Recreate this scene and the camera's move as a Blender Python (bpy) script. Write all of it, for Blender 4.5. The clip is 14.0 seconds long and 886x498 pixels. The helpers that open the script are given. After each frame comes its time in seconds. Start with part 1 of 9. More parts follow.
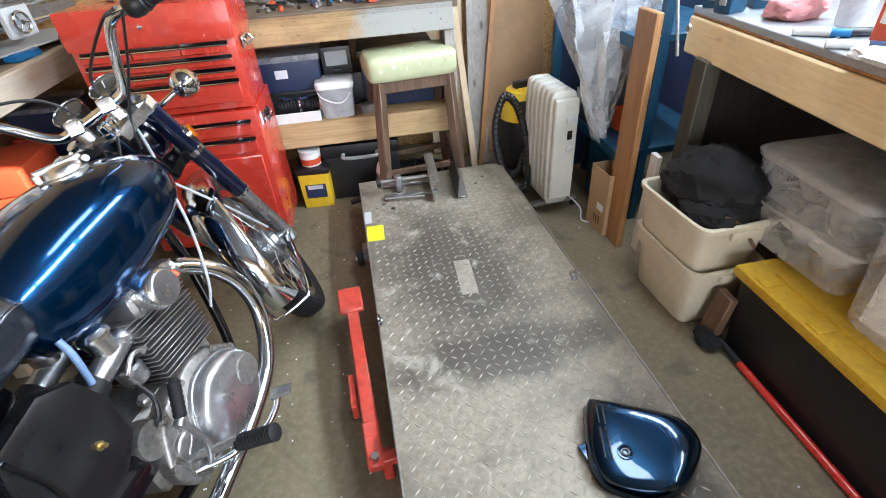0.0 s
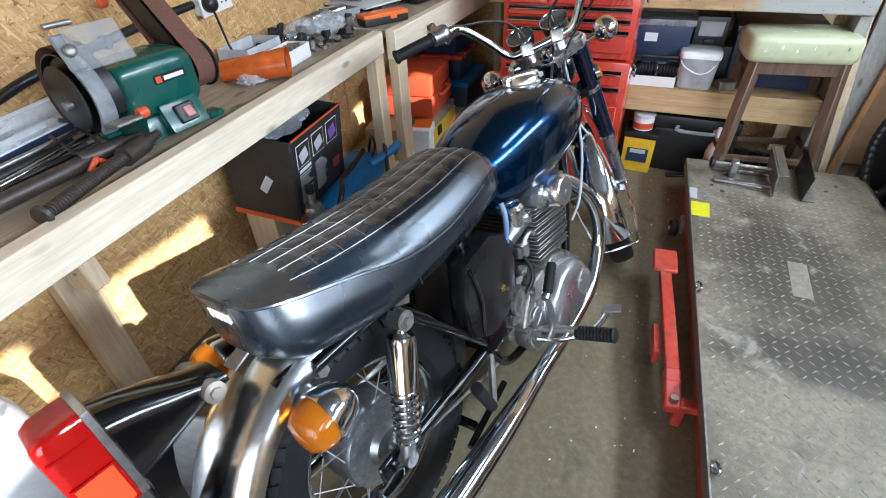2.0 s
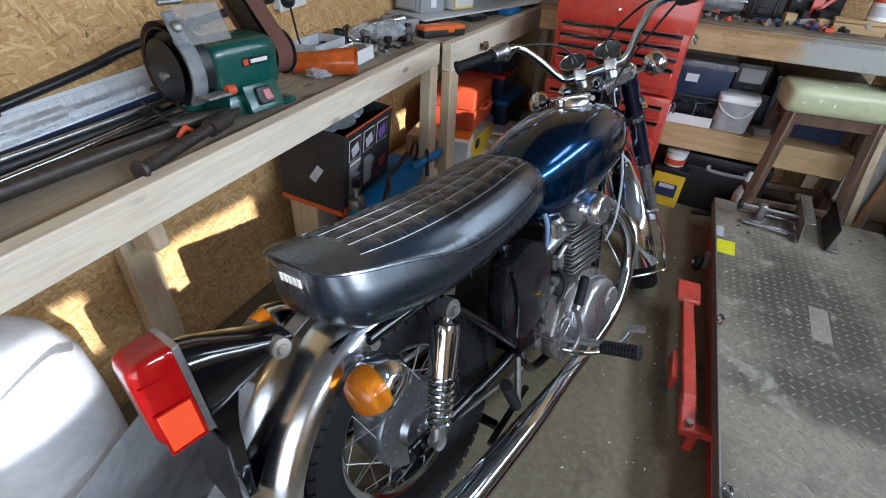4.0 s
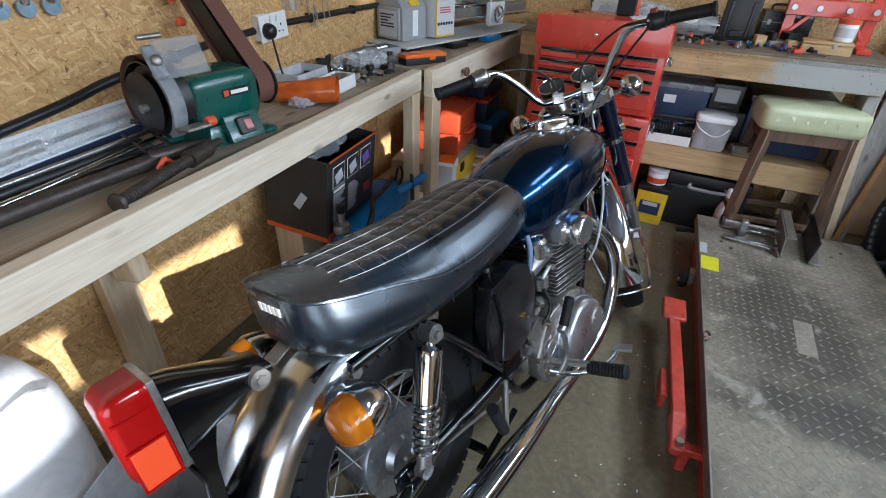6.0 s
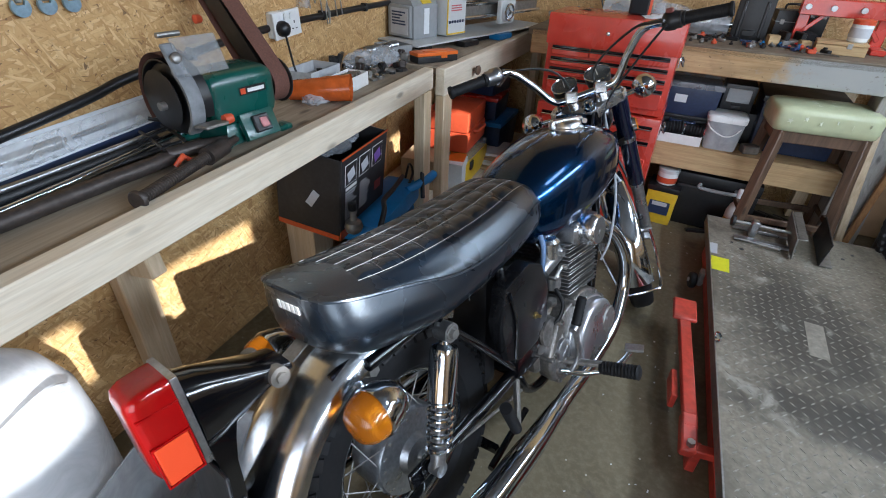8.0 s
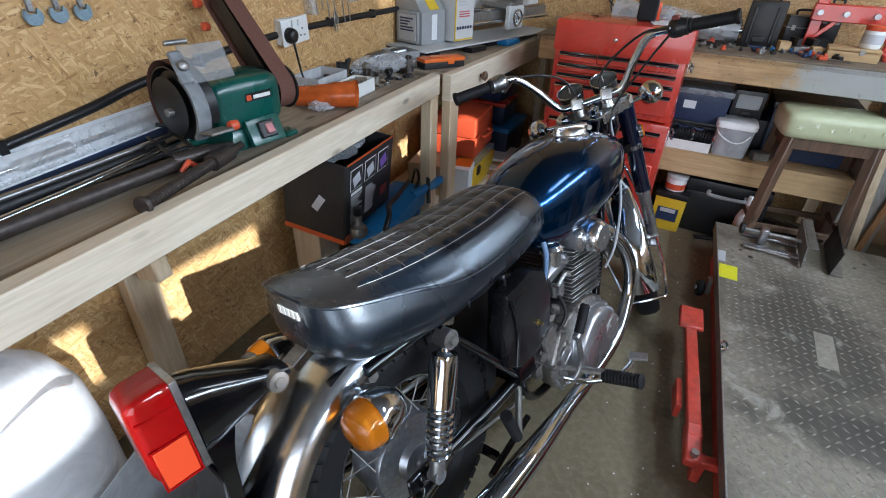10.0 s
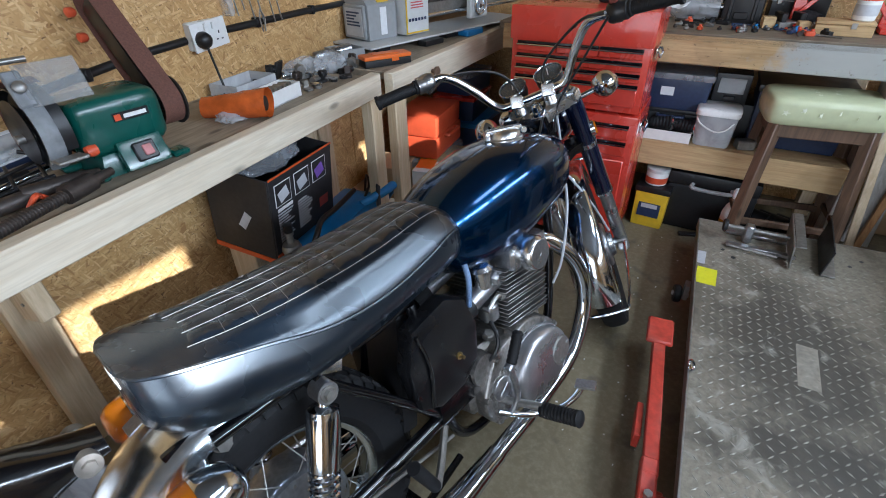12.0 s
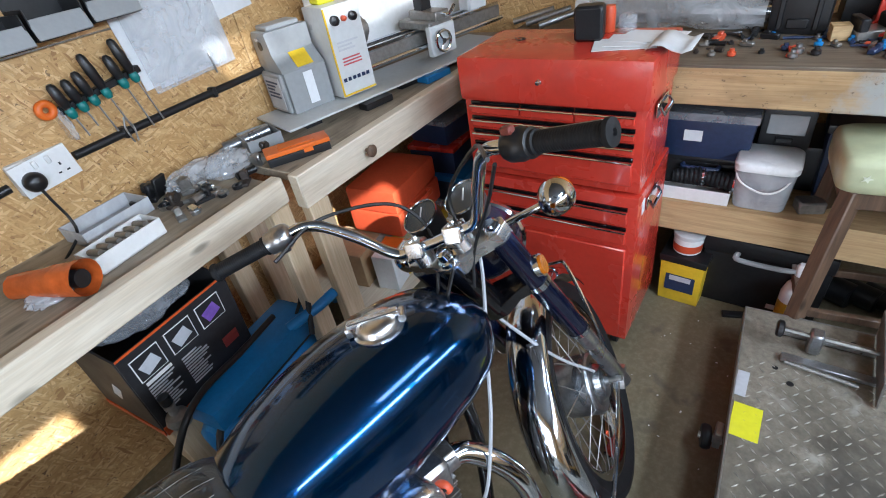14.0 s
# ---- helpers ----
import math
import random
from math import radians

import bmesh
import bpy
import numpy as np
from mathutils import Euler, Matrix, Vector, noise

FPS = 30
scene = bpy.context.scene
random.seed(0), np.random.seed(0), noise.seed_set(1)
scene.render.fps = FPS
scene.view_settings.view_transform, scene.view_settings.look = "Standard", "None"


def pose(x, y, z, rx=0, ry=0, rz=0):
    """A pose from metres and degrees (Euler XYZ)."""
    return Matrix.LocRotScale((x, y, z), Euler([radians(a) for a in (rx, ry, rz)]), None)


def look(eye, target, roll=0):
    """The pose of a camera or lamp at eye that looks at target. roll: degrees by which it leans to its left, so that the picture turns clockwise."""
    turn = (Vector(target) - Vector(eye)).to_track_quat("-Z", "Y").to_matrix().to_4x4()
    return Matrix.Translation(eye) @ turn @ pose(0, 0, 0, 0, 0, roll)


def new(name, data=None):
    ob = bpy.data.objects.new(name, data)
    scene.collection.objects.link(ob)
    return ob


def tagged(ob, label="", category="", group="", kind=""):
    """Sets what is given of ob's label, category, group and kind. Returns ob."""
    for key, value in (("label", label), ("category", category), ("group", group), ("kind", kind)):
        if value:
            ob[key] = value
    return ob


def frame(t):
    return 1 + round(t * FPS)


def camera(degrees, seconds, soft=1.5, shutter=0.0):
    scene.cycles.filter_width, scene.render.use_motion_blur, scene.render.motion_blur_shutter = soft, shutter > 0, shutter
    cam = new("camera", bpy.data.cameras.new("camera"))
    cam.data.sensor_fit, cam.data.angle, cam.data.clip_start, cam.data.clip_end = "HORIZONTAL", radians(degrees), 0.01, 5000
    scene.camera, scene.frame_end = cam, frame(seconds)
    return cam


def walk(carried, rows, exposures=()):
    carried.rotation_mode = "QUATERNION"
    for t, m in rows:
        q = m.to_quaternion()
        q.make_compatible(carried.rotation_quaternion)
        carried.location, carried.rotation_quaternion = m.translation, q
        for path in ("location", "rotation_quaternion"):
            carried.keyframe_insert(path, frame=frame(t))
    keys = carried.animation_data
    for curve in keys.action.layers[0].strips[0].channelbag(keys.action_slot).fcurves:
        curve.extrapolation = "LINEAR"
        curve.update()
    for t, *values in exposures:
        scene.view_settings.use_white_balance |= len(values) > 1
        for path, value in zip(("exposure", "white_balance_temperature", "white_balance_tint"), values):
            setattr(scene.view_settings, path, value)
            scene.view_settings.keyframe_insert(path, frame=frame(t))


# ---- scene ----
cam = camera(85.0, 14.0, soft=1.0)
# seconds, eye x y z, turn about x y z
ROWS = [
    (0, 0.1269, -0.0311, 1.3292, 54.388, 3.459, -9.345),
    (0.5, 0.0812, -0.0563, 1.3340, 54.548, 4.205, -4.644),
    (1, 0.0070, -0.0798, 1.3451, 53.462, 1.553, 2.315),
    (1.5, -0.0956, -0.1629, 1.3604, 53.129, 1.576, 15.358),
    (2, -0.2563, -0.3019, 1.3539, 52.910, 2.331, 22.474),
    (2.5, -0.3223, -0.4178, 1.3515, 52.780, -0.284, 26.560),
    (5, -0.3016, -0.4163, 1.3572, 56.347, -3.065, 26.948),
    (5.5, -0.2995, -0.4072, 1.3600, 56.844, -1.984, 25.884),
    (6, -0.2915, -0.4061, 1.3597, 57.577, -1.902, 25.456),
    (6.5, -0.2752, -0.4019, 1.3641, 58.074, -1.517, 24.538),
    (7, -0.2772, -0.3971, 1.3684, 58.113, -1.280, 24.443),
    (7.5, -0.2882, -0.4023, 1.3551, 57.753, -1.351, 24.733),
    (8, -0.3160, -0.4184, 1.3633, 57.267, -2.092, 26.109),
    (10.5, -0.2964, -0.4069, 1.3733, 57.672, -1.838, 27.409),
    (11, -0.2933, -0.3948, 1.3745, 57.190, -1.683, 27.157),
    (11.5, -0.2422, -0.2984, 1.3713, 57.044, -0.868, 27.396),
    (12, -0.1369, -0.1244, 1.3693, 56.402, 0.837, 27.970),
    (12.5, -0.1011, 0.0012, 1.4027, 55.630, 2.660, 28.329),
    (13, -0.0522, 0.1665, 1.4516, 55.222, 5.275, 29.774),
    (13.5, -0.1158, 0.4793, 1.4685, 55.933, 6.563, 31.393),
    (14, -0.0618, 0.6959, 1.5125, 53.779, 8.616, 33.089),
]
EXPOSURES = [(0.0, 2.3, 6000, 10), (1.5, 2.15, 5900, 10), (2.5, 1.65, 5700, 10), (5.0, 1.3, 5700, 10), (11.0, 1.3, 5700, 10), (12.5, 1.4, 5600, 10), (14, 1.68, 5700, 10)]
walk(cam, [(r[0], pose(*r[1:])) for r in ROWS], exposures=EXPOSURES)

# ---- world, sun and large lights ----
SUN_TO = Vector((-1.0, 0.35, -0.56)).normalized()
world = bpy.data.worlds.new("sky")
scene.world = world
world.use_nodes = True
wn = world.node_tree.nodes
sky = wn.new("ShaderNodeTexSky")
sky.sky_type, sky.sun_disc = "NISHITA", False
sky.sun_elevation = math.asin(-SUN_TO.z)
sky.sun_rotation = math.atan2(-SUN_TO.x, -SUN_TO.y)
world.node_tree.links.new(sky.outputs[0], wn["Background"].inputs[0])
wn["Background"].inputs[1].default_value = 0.06

sun = new("sun", bpy.data.lights.new("sun", "SUN"))
sun.data.energy, sun.data.angle, sun.data.color = 5.0, radians(0.5), (1.0, 0.97, 0.92)
sun.matrix_world = look((0, 0, 0), SUN_TO)


def area(name, eye, target, w, h, watts, col):
    lamp = new(name, bpy.data.lights.new(name, "AREA"))
    lamp.data.shape, lamp.data.size, lamp.data.size_y = "RECTANGLE", w, h
    lamp.data.energy, lamp.data.color = watts, col
    lamp.matrix_world = look(eye, target)
    return lamp


# daylight in the windows over the east bench and in the open doorway behind
area("window_light", (1.985, -1.15, 2.02), (-3.0, -1.0, 1.0), 1.12, 0.24, 16, (0.83, 0.92, 1.0))
area("window_light", (1.985, 0.385, 2.02), (-3.0, 0.5, 1.0), 1.60, 0.24, 19, (0.83, 0.92, 1.0))
area("window_light", (1.985, 2.025, 2.02), (-3.0, 2.0, 1.0), 1.38, 0.24, 10, (0.83, 0.92, 1.0))
# the milky roof light over the east bench
area("roof_light", (1.12, 1.35, 2.67), (1.12, 1.35, 0.0), 0.46, 1.20, 7.5, (0.93, 0.97, 1.0))
area("door_light", (0.1, -2.95, 1.1), (0.0, 1.0, 0.7), 1.9, 1.9, 16, (0.96, 0.98, 1.0))

# ---- materials ----
def shader(name):
    m = bpy.data.materials.new(name)
    m.use_nodes = True
    return m, m.node_tree.nodes, m.node_tree.links, m.node_tree.nodes["Principled BSDF"]


def mixer(n, l, fac, a, b):
    x = n.new("ShaderNodeMix")
    x.data_type = "RGBA"
    for i, v in ((0, fac), (6, a), (7, b)):
        if isinstance(v, (tuple, float, int)):
            x.inputs[i].default_value = (*v, 1) if isinstance(v, tuple) else v
        else:
            l.new(v, x.inputs[i])
    return x.outputs[2]


def ramp(n, l, src, stops):
    r = n.new("ShaderNodeValToRGB")
    while len(r.color_ramp.elements) < len(stops):
        r.color_ramp.elements.new(0.5)
    for e, (p, c) in zip(r.color_ramp.elements, stops):
        e.position = p
        e.color = (*c, 1) if isinstance(c, tuple) else (c, c, c, 1)
    l.new(src, r.inputs[0])
    return r.outputs[0]


def coords(n, l, scale, rot=(0, 0, 0)):
    tc, mp = n.new("ShaderNodeTexCoord"), n.new("ShaderNodeMapping")
    l.new(tc.outputs["Object"], mp.inputs[0])
    mp.inputs["Scale"].default_value = scale
    mp.inputs["Rotation"].default_value = [radians(a) for a in rot]
    return mp.outputs[0]


def noise_of(n, l, vec, scale, detail=4, rough=0.55, warp=0.0):
    t = n.new("ShaderNodeTexNoise")
    t.inputs["Scale"].default_value, t.inputs["Detail"].default_value = scale, detail
    t.inputs["Roughness"].default_value, t.inputs["Distortion"].default_value = rough, warp
    l.new(vec, t.inputs["Vector"])
    return t.outputs[0]


def bump_of(n, l, b, height, strength, dist=0.002):
    u = n.new("ShaderNodeBump")
    u.inputs["Strength"].default_value, u.inputs["Distance"].default_value = strength, dist
    l.new(height, u.inputs["Height"])
    l.new(u.outputs[0], b.inputs["Normal"])


def plain(name, col, rough=0.5, metal=0.0, var=0.25, fine=60, coarse=5, bump=0.15, coat=0.0, dirt=None, spec=0.5, rvar=0.12):
    """Paint, plastic, metal and cloth: the colour with grain and stains at two scales."""
    m, n, l, b = shader(name)
    v = coords(n, l, (1, 1, 1))
    f, c = noise_of(n, l, v, fine, 5), noise_of(n, l, v, coarse, 4, 0.6, 0.4)
    lo = tuple(max(0, x * (1 - var)) for x in col)
    hi = tuple(min(1, x * (1 + var * 0.6)) for x in col)
    base = mixer(n, l, ramp(n, l, f, [(0.3, 0.0), (0.7, 1.0)]), lo, hi)
    d = dirt or tuple(x * 0.55 for x in col)
    base = mixer(n, l, ramp(n, l, c, [(0.52, 0.0), (0.8, 0.55 if dirt else 0.3)]), base, d)
    l.new(base, b.inputs["Base Color"])
    l.new(ramp(n, l, c, [(0.3, max(0.02, rough - rvar)), (0.75, min(1, rough + rvar))]), b.inputs["Roughness"])
    b.inputs["Metallic"].default_value = metal
    b.inputs["Coat Weight"].default_value = coat
    b.inputs["Coat Roughness"].default_value = 0.04
    b.inputs["Specular IOR Level"].default_value = spec
    if bump:
        bump_of(n, l, b, f, bump, 0.001)
    return m


def timber(name, pale, dark, axis, rough=0.65, stain=0.25):
    """Sawn wood with the grain along one axis, knots and stains."""
    m, n, l, b = shader(name)
    s = [26, 26, 26]
    s["xyz".index(axis)] = 1.6
    v = coords(n, l, s)
    g = noise_of(n, l, v, 1.6, 7, 0.62, 1.1)
    fine = noise_of(n, l, v, 7, 3)
    c = noise_of(n, l, coords(n, l, (1, 1, 1)), 3.2, 4, 0.6, 0.5)
    base = mixer(n, l, ramp(n, l, g, [(0.32, 0.0), (0.66, 1.0)]), dark, pale)
    base = mixer(n, l, ramp(n, l, fine, [(0.4, 0.0), (0.8, 0.35)]), base, tuple(x * 0.6 for x in dark))
    base = mixer(n, l, ramp(n, l, c, [(0.5, 0.0), (0.75, stain)]), base, tuple(x * 0.3 for x in dark))
    s2 = [9, 9, 9]
    s2["xyz".index(axis)] = 3.2
    k = n.new("ShaderNodeTexVoronoi")
    k.inputs["Scale"].default_value = 1.0
    l.new(coords(n, l, s2), k.inputs["Vector"])
    base = mixer(n, l, ramp(n, l, k.outputs["Distance"], [(0.05, 0.8), (0.12, 0.0)]), base, tuple(x * 0.35 for x in dark))
    l.new(base, b.inputs["Base Color"])
    b.inputs["Roughness"].default_value = rough
    bump_of(n, l, b, g, 0.25, 0.001)
    return m


def flakes(name):
    """Strand board: long flakes at many angles lying over one another, pressed and varnished."""
    m, n, l, b = shader(name)
    tc, sp, ad, cb = n.new("ShaderNodeTexCoord"), n.new("ShaderNodeSeparateXYZ"), n.new("ShaderNodeMath"), n.new("ShaderNodeCombineXYZ")
    l.new(tc.outputs["Object"], sp.inputs[0])
    l.new(sp.outputs[0], ad.inputs[0])
    l.new(sp.outputs[1], ad.inputs[1])
    l.new(ad.outputs[0], cb.inputs[0])
    l.new(sp.outputs[2], cb.inputs[1])
    wob = n.new("ShaderNodeTexNoise")
    wob.inputs["Scale"].default_value = 9
    l.new(cb.outputs[0], wob.inputs["Vector"])
    wv = n.new("ShaderNodeVectorMath")
    wv.operation = "MULTIPLY_ADD"
    l.new(wob.outputs[1], wv.inputs[0])
    wv.inputs[1].default_value = (0.018, 0.018, 0)
    l.new(cb.outputs[0], wv.inputs[2])
    col = hgt = None
    for ang, sx, sy, off, keep in ((8, 14, 80, 0, 0.0), (-38, 17, 105, 3.1, 0.42), (52, 16, 95, 7.7, 0.5), (-72, 20, 125, 11.3, 0.55), (24, 19, 120, 17.9, 0.58), (-14, 24, 150, 23.3, 0.60), (66, 30, 190, 31.7, 0.74)):
        rt, mp, vo = n.new("ShaderNodeMapping"), n.new("ShaderNodeMapping"), n.new("ShaderNodeTexVoronoi")
        rt.inputs["Rotation"].default_value[2] = radians(ang)
        rt.inputs["Location"].default_value = (off, off, 0)
        mp.inputs["Scale"].default_value = (sx, sy, 1)
        vo.voronoi_dimensions = "2D"
        vo.inputs["Scale"].default_value = 1.0
        l.new(wv.outputs[0], rt.inputs[0])
        l.new(rt.outputs[0], mp.inputs[0])
        l.new(mp.outputs[0], vo.inputs["Vector"])
        sc = n.new("ShaderNodeSeparateColor")
        l.new(vo.outputs["Color"], sc.inputs[0])
        tint = ramp(n, l, sc.outputs[0], [(0.0, (0.32, 0.165, 0.060)), (0.10, (0.48, 0.282, 0.108)), (0.6, (0.58, 0.362, 0.150)), (1.0, (0.73, 0.505, 0.255))])
        grain = noise_of(n, l, mp.outputs[0], 2.4, 3, 0.6, 0.3)
        tint = mixer(n, l, ramp(n, l, grain, [(0.45, 0.0), (0.75, 0.28)]), tint, (0.38, 0.22, 0.08))
        edge = ramp(n, l, vo.outputs["Distance"], [(0.45, 0.0), (0.85, 0.5)])
        tint = mixer(n, l, edge, tint, (0.30, 0.165, 0.058))
        if col is None:
            col, hgt = tint, sc.outputs[1]
        else:
            k = ramp(n, l, sc.outputs[2], [(keep, 0.0), (keep + 0.01, 1.0)])
            col, hgt = mixer(n, l, k, col, tint), mixer(n, l, k, hgt, sc.outputs[1])
    fleck = noise_of(n, l, wv.outputs[0], 85, 2, 0.5, 0.8)
    col = mixer(n, l, ramp(n, l, fleck, [(0.66, 0.0), (0.71, 0.8)]), col, (0.08, 0.038, 0.016))
    strand = n.new("ShaderNodeMapping")
    strand.inputs["Rotation"].default_value[2] = radians(33)
    strand.inputs["Scale"].default_value = (22, 150, 1)
    l.new(wv.outputs[0], strand.inputs[0])
    col = mixer(n, l, ramp(n, l, noise_of(n, l, strand.outputs[0], 1.0, 2, 0.5, 0.6), [(0.68, 0.0), (0.72, 0.7)]), col, (0.15, 0.075, 0.028))
    big = noise_of(n, l, wv.outputs[0], 2.2, 3)
    col = mixer(n, l, ramp(n, l, big, [(0.35, 0.0), (0.75, 0.25)]), col, (0.42, 0.25, 0.10))
    l.new(col, b.inputs["Base Color"])
    b.inputs["Roughness"].default_value = 0.42
    bump_of(n, l, b, hgt, 0.30, 0.002)
    return m


def concrete(name):
    m, n, l, b = shader(name)
    v = coords(n, l, (1, 1, 1))
    c, f, s = noise_of(n, l, v, 1.7, 6, 0.62, 0.5), noise_of(n, l, v, 45, 6, 0.7), noise_of(n, l, v, 7, 4, 0.5, 0.3)
    base = mixer(n, l, ramp(n, l, c, [(0.3, 0.0), (0.72, 1.0)]), (0.108, 0.088, 0.048), (0.205, 0.170, 0.102))
    base = mixer(n, l, ramp(n, l, f, [(0.45, 0.0), (0.75, 0.5)]), base, (0.30, 0.265, 0.19))
    base = mixer(n, l, ramp(n, l, s, [(0.6, 0.0), (0.68, 0.55)]), base, (0.07, 0.06, 0.045))
    vo = n.new("ShaderNodeTexVoronoi")
    vo.inputs["Scale"].default_value = 13
    l.new(v, vo.inputs["Vector"])
    base = mixer(n, l, ramp(n, l, vo.outputs["Distance"], [(0.035, 0.85), (0.055, 0.0)]), base, (0.52, 0.49, 0.42))
    l.new(base, b.inputs["Base Color"])
    l.new(ramp(n, l, c, [(0.3, 0.45), (0.7, 0.75)]), b.inputs["Roughness"])
    bump_of(n, l, b, f, 0.2, 0.002)
    return m


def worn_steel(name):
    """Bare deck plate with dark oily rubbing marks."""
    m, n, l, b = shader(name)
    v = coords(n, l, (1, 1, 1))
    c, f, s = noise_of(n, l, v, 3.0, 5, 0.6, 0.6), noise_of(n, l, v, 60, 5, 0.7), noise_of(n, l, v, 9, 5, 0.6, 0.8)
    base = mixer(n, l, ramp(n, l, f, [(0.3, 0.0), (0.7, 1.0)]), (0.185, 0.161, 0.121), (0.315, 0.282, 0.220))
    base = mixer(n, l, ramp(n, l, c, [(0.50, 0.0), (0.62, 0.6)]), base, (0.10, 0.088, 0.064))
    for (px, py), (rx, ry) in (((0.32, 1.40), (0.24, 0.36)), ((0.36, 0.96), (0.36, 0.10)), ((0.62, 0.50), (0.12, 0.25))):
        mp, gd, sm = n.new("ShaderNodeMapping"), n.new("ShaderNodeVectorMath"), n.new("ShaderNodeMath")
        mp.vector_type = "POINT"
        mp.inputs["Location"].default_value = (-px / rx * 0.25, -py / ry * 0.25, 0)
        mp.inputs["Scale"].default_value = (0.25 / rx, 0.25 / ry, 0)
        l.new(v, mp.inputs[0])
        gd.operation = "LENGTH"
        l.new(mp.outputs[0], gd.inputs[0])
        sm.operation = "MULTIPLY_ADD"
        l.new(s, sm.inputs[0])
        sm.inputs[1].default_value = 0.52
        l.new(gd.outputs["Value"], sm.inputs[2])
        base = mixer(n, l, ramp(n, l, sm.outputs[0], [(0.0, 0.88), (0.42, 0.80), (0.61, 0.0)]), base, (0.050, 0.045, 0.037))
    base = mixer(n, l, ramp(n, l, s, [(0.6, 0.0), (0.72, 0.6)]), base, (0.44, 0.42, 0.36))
    l.new(base, b.inputs["Base Color"])
    b.inputs["Metallic"].default_value = 0.2
    l.new(ramp(n, l, s, [(0.3, 0.52), (0.7, 0.78)]), b.inputs["Roughness"])
    bump_of(n, l, b, f, 0.15, 0.001)
    return m


def clear(name, col=(0.9, 0.92, 0.93), rough=0.12, alpha=0.35, bump=0.0):
    """Thin clear or milky plastic."""
    m, n, l, b = shader(name)
    b.inputs["Base Color"].default_value = (*col, 1)
    v = coords(n, l, (1, 1, 1))
    f = noise_of(n, l, v, 9, 4, 0.6, 1.0)
    l.new(ramp(n, l, f, [(0.35, max(0.05, alpha - 0.1)), (0.7, min(1, alpha + 0.15))]), b.inputs["Alpha"])
    b.inputs["Roughness"].default_value = rough
    if bump:
        bump_of(n, l, b, f, bump, 0.02)
    return m


def candy(name, col, deep):
    """Metallic lacquer under clear coat."""
    m, n, l, b = shader(name)
    v = coords(n, l, (1, 1, 1))
    f, c = noise_of(n, l, v, 900, 2), noise_of(n, l, v, 3, 3)
    base = mixer(n, l, ramp(n, l, f, [(0.35, 0.0), (0.7, 1.0)]), deep, col)
    l.new(base, b.inputs["Base Color"])
    b.inputs["Metallic"].default_value = 0.92
    l.new(ramp(n, l, c, [(0.3, 0.17), (0.7, 0.23)]), b.inputs["Roughness"])
    b.inputs["Coat Weight"].default_value = 1.0
    b.inputs["Coat IOR"].default_value = 1.38
    b.inputs["Coat Roughness"].default_value = 0.03
    return m


def lens(name, col, clearness=0.35):
    m, n, l, b = shader(name)
    b.inputs["Base Color"].default_value = (*col, 1)
    b.inputs["Roughness"].default_value = 0.06
    b.inputs["Transmission Weight"].default_value = clearness
    v = coords(n, l, (1, 1, 1))
    w = n.new("ShaderNodeTexWave")
    w.inputs["Scale"].default_value = 110
    l.new(v, w.inputs["Vector"])
    bump_of(n, l, b, w.outputs[1], 0.16, 0.001)
    return m


OSB = flakes("strand_board")
CONCRETE = concrete("concrete")
PINE_Y = timber("pine_y", (0.77, 0.69, 0.55), (0.67, 0.57, 0.42), "y", stain=0.14)
PINE_Z = timber("pine_z", (0.66, 0.53, 0.36), (0.54, 0.40, 0.24), "z", stain=0.14)
PINE_X = timber("pine_x", (0.58, 0.41, 0.21), (0.41, 0.26, 0.115), "x", stain=0.5)
BOARD_Y = timber("grimy_board", (0.40, 0.33, 0.24), (0.25, 0.20, 0.14), "y", stain=0.7)
DARKWOOD = timber("dark_wood", (0.17, 0.10, 0.06), (0.08, 0.048, 0.03), "z", 0.5, 0.4)
BROWNWOOD = timber("stained_post", (0.45, 0.24, 0.09), (0.28, 0.13, 0.05), "z", 0.5, 0.3)
NEARBLACK = timber("near_black_board", (0.035, 0.026, 0.019), (0.018, 0.013, 0.010), "z", 0.7, 0.4)
KNOTTY = timber("knotty_pine", (0.88, 0.71, 0.43), (0.80, 0.61, 0.34), "y", 0.6, 0.3)
MOSSWOOD = timber("moss_wood", (0.085, 0.085, 0.062), (0.05, 0.045, 0.032), "z", 0.7, 0.4)
GREYWOOD = timber("grey_wood", (0.42, 0.40, 0.37), (0.28, 0.26, 0.23), "z", 0.7, 0.4)
CEILWOOD = timber("ceiling_board", (0.17, 0.165, 0.16), (0.10, 0.097, 0.092), "y", 0.8, 0.4)
PLY = plain("plywood", (0.42, 0.27, 0.145), 0.6, var=0.12, fine=12)
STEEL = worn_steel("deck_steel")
RED = plain("red_enamel", (0.57, 0.046, 0.027), 0.28, var=0.06, coat=0.4, bump=0.02, dirt=(0.35, 0.03, 0.02))
REDWORN = plain("worn_red_paint", (0.50, 0.055, 0.035), 0.42, var=0.3, fine=35, dirt=(0.36, 0.16, 0.12))
CHROME = plain("chrome", (0.62, 0.67, 0.73), 0.11, 1.0, var=0.03, bump=0.0, rvar=0.04)
PITTED = plain("pitted_chrome", (0.70, 0.74, 0.78), 0.20, 1.0, var=0.15, fine=80, bump=0.08, dirt=(0.30, 0.27, 0.23))
ALLOY = plain("cast_alloy", (0.44, 0.445, 0.455), 0.36, 0.95, var=0.2, fine=120, bump=0.10, dirt=(0.22, 0.205, 0.18))
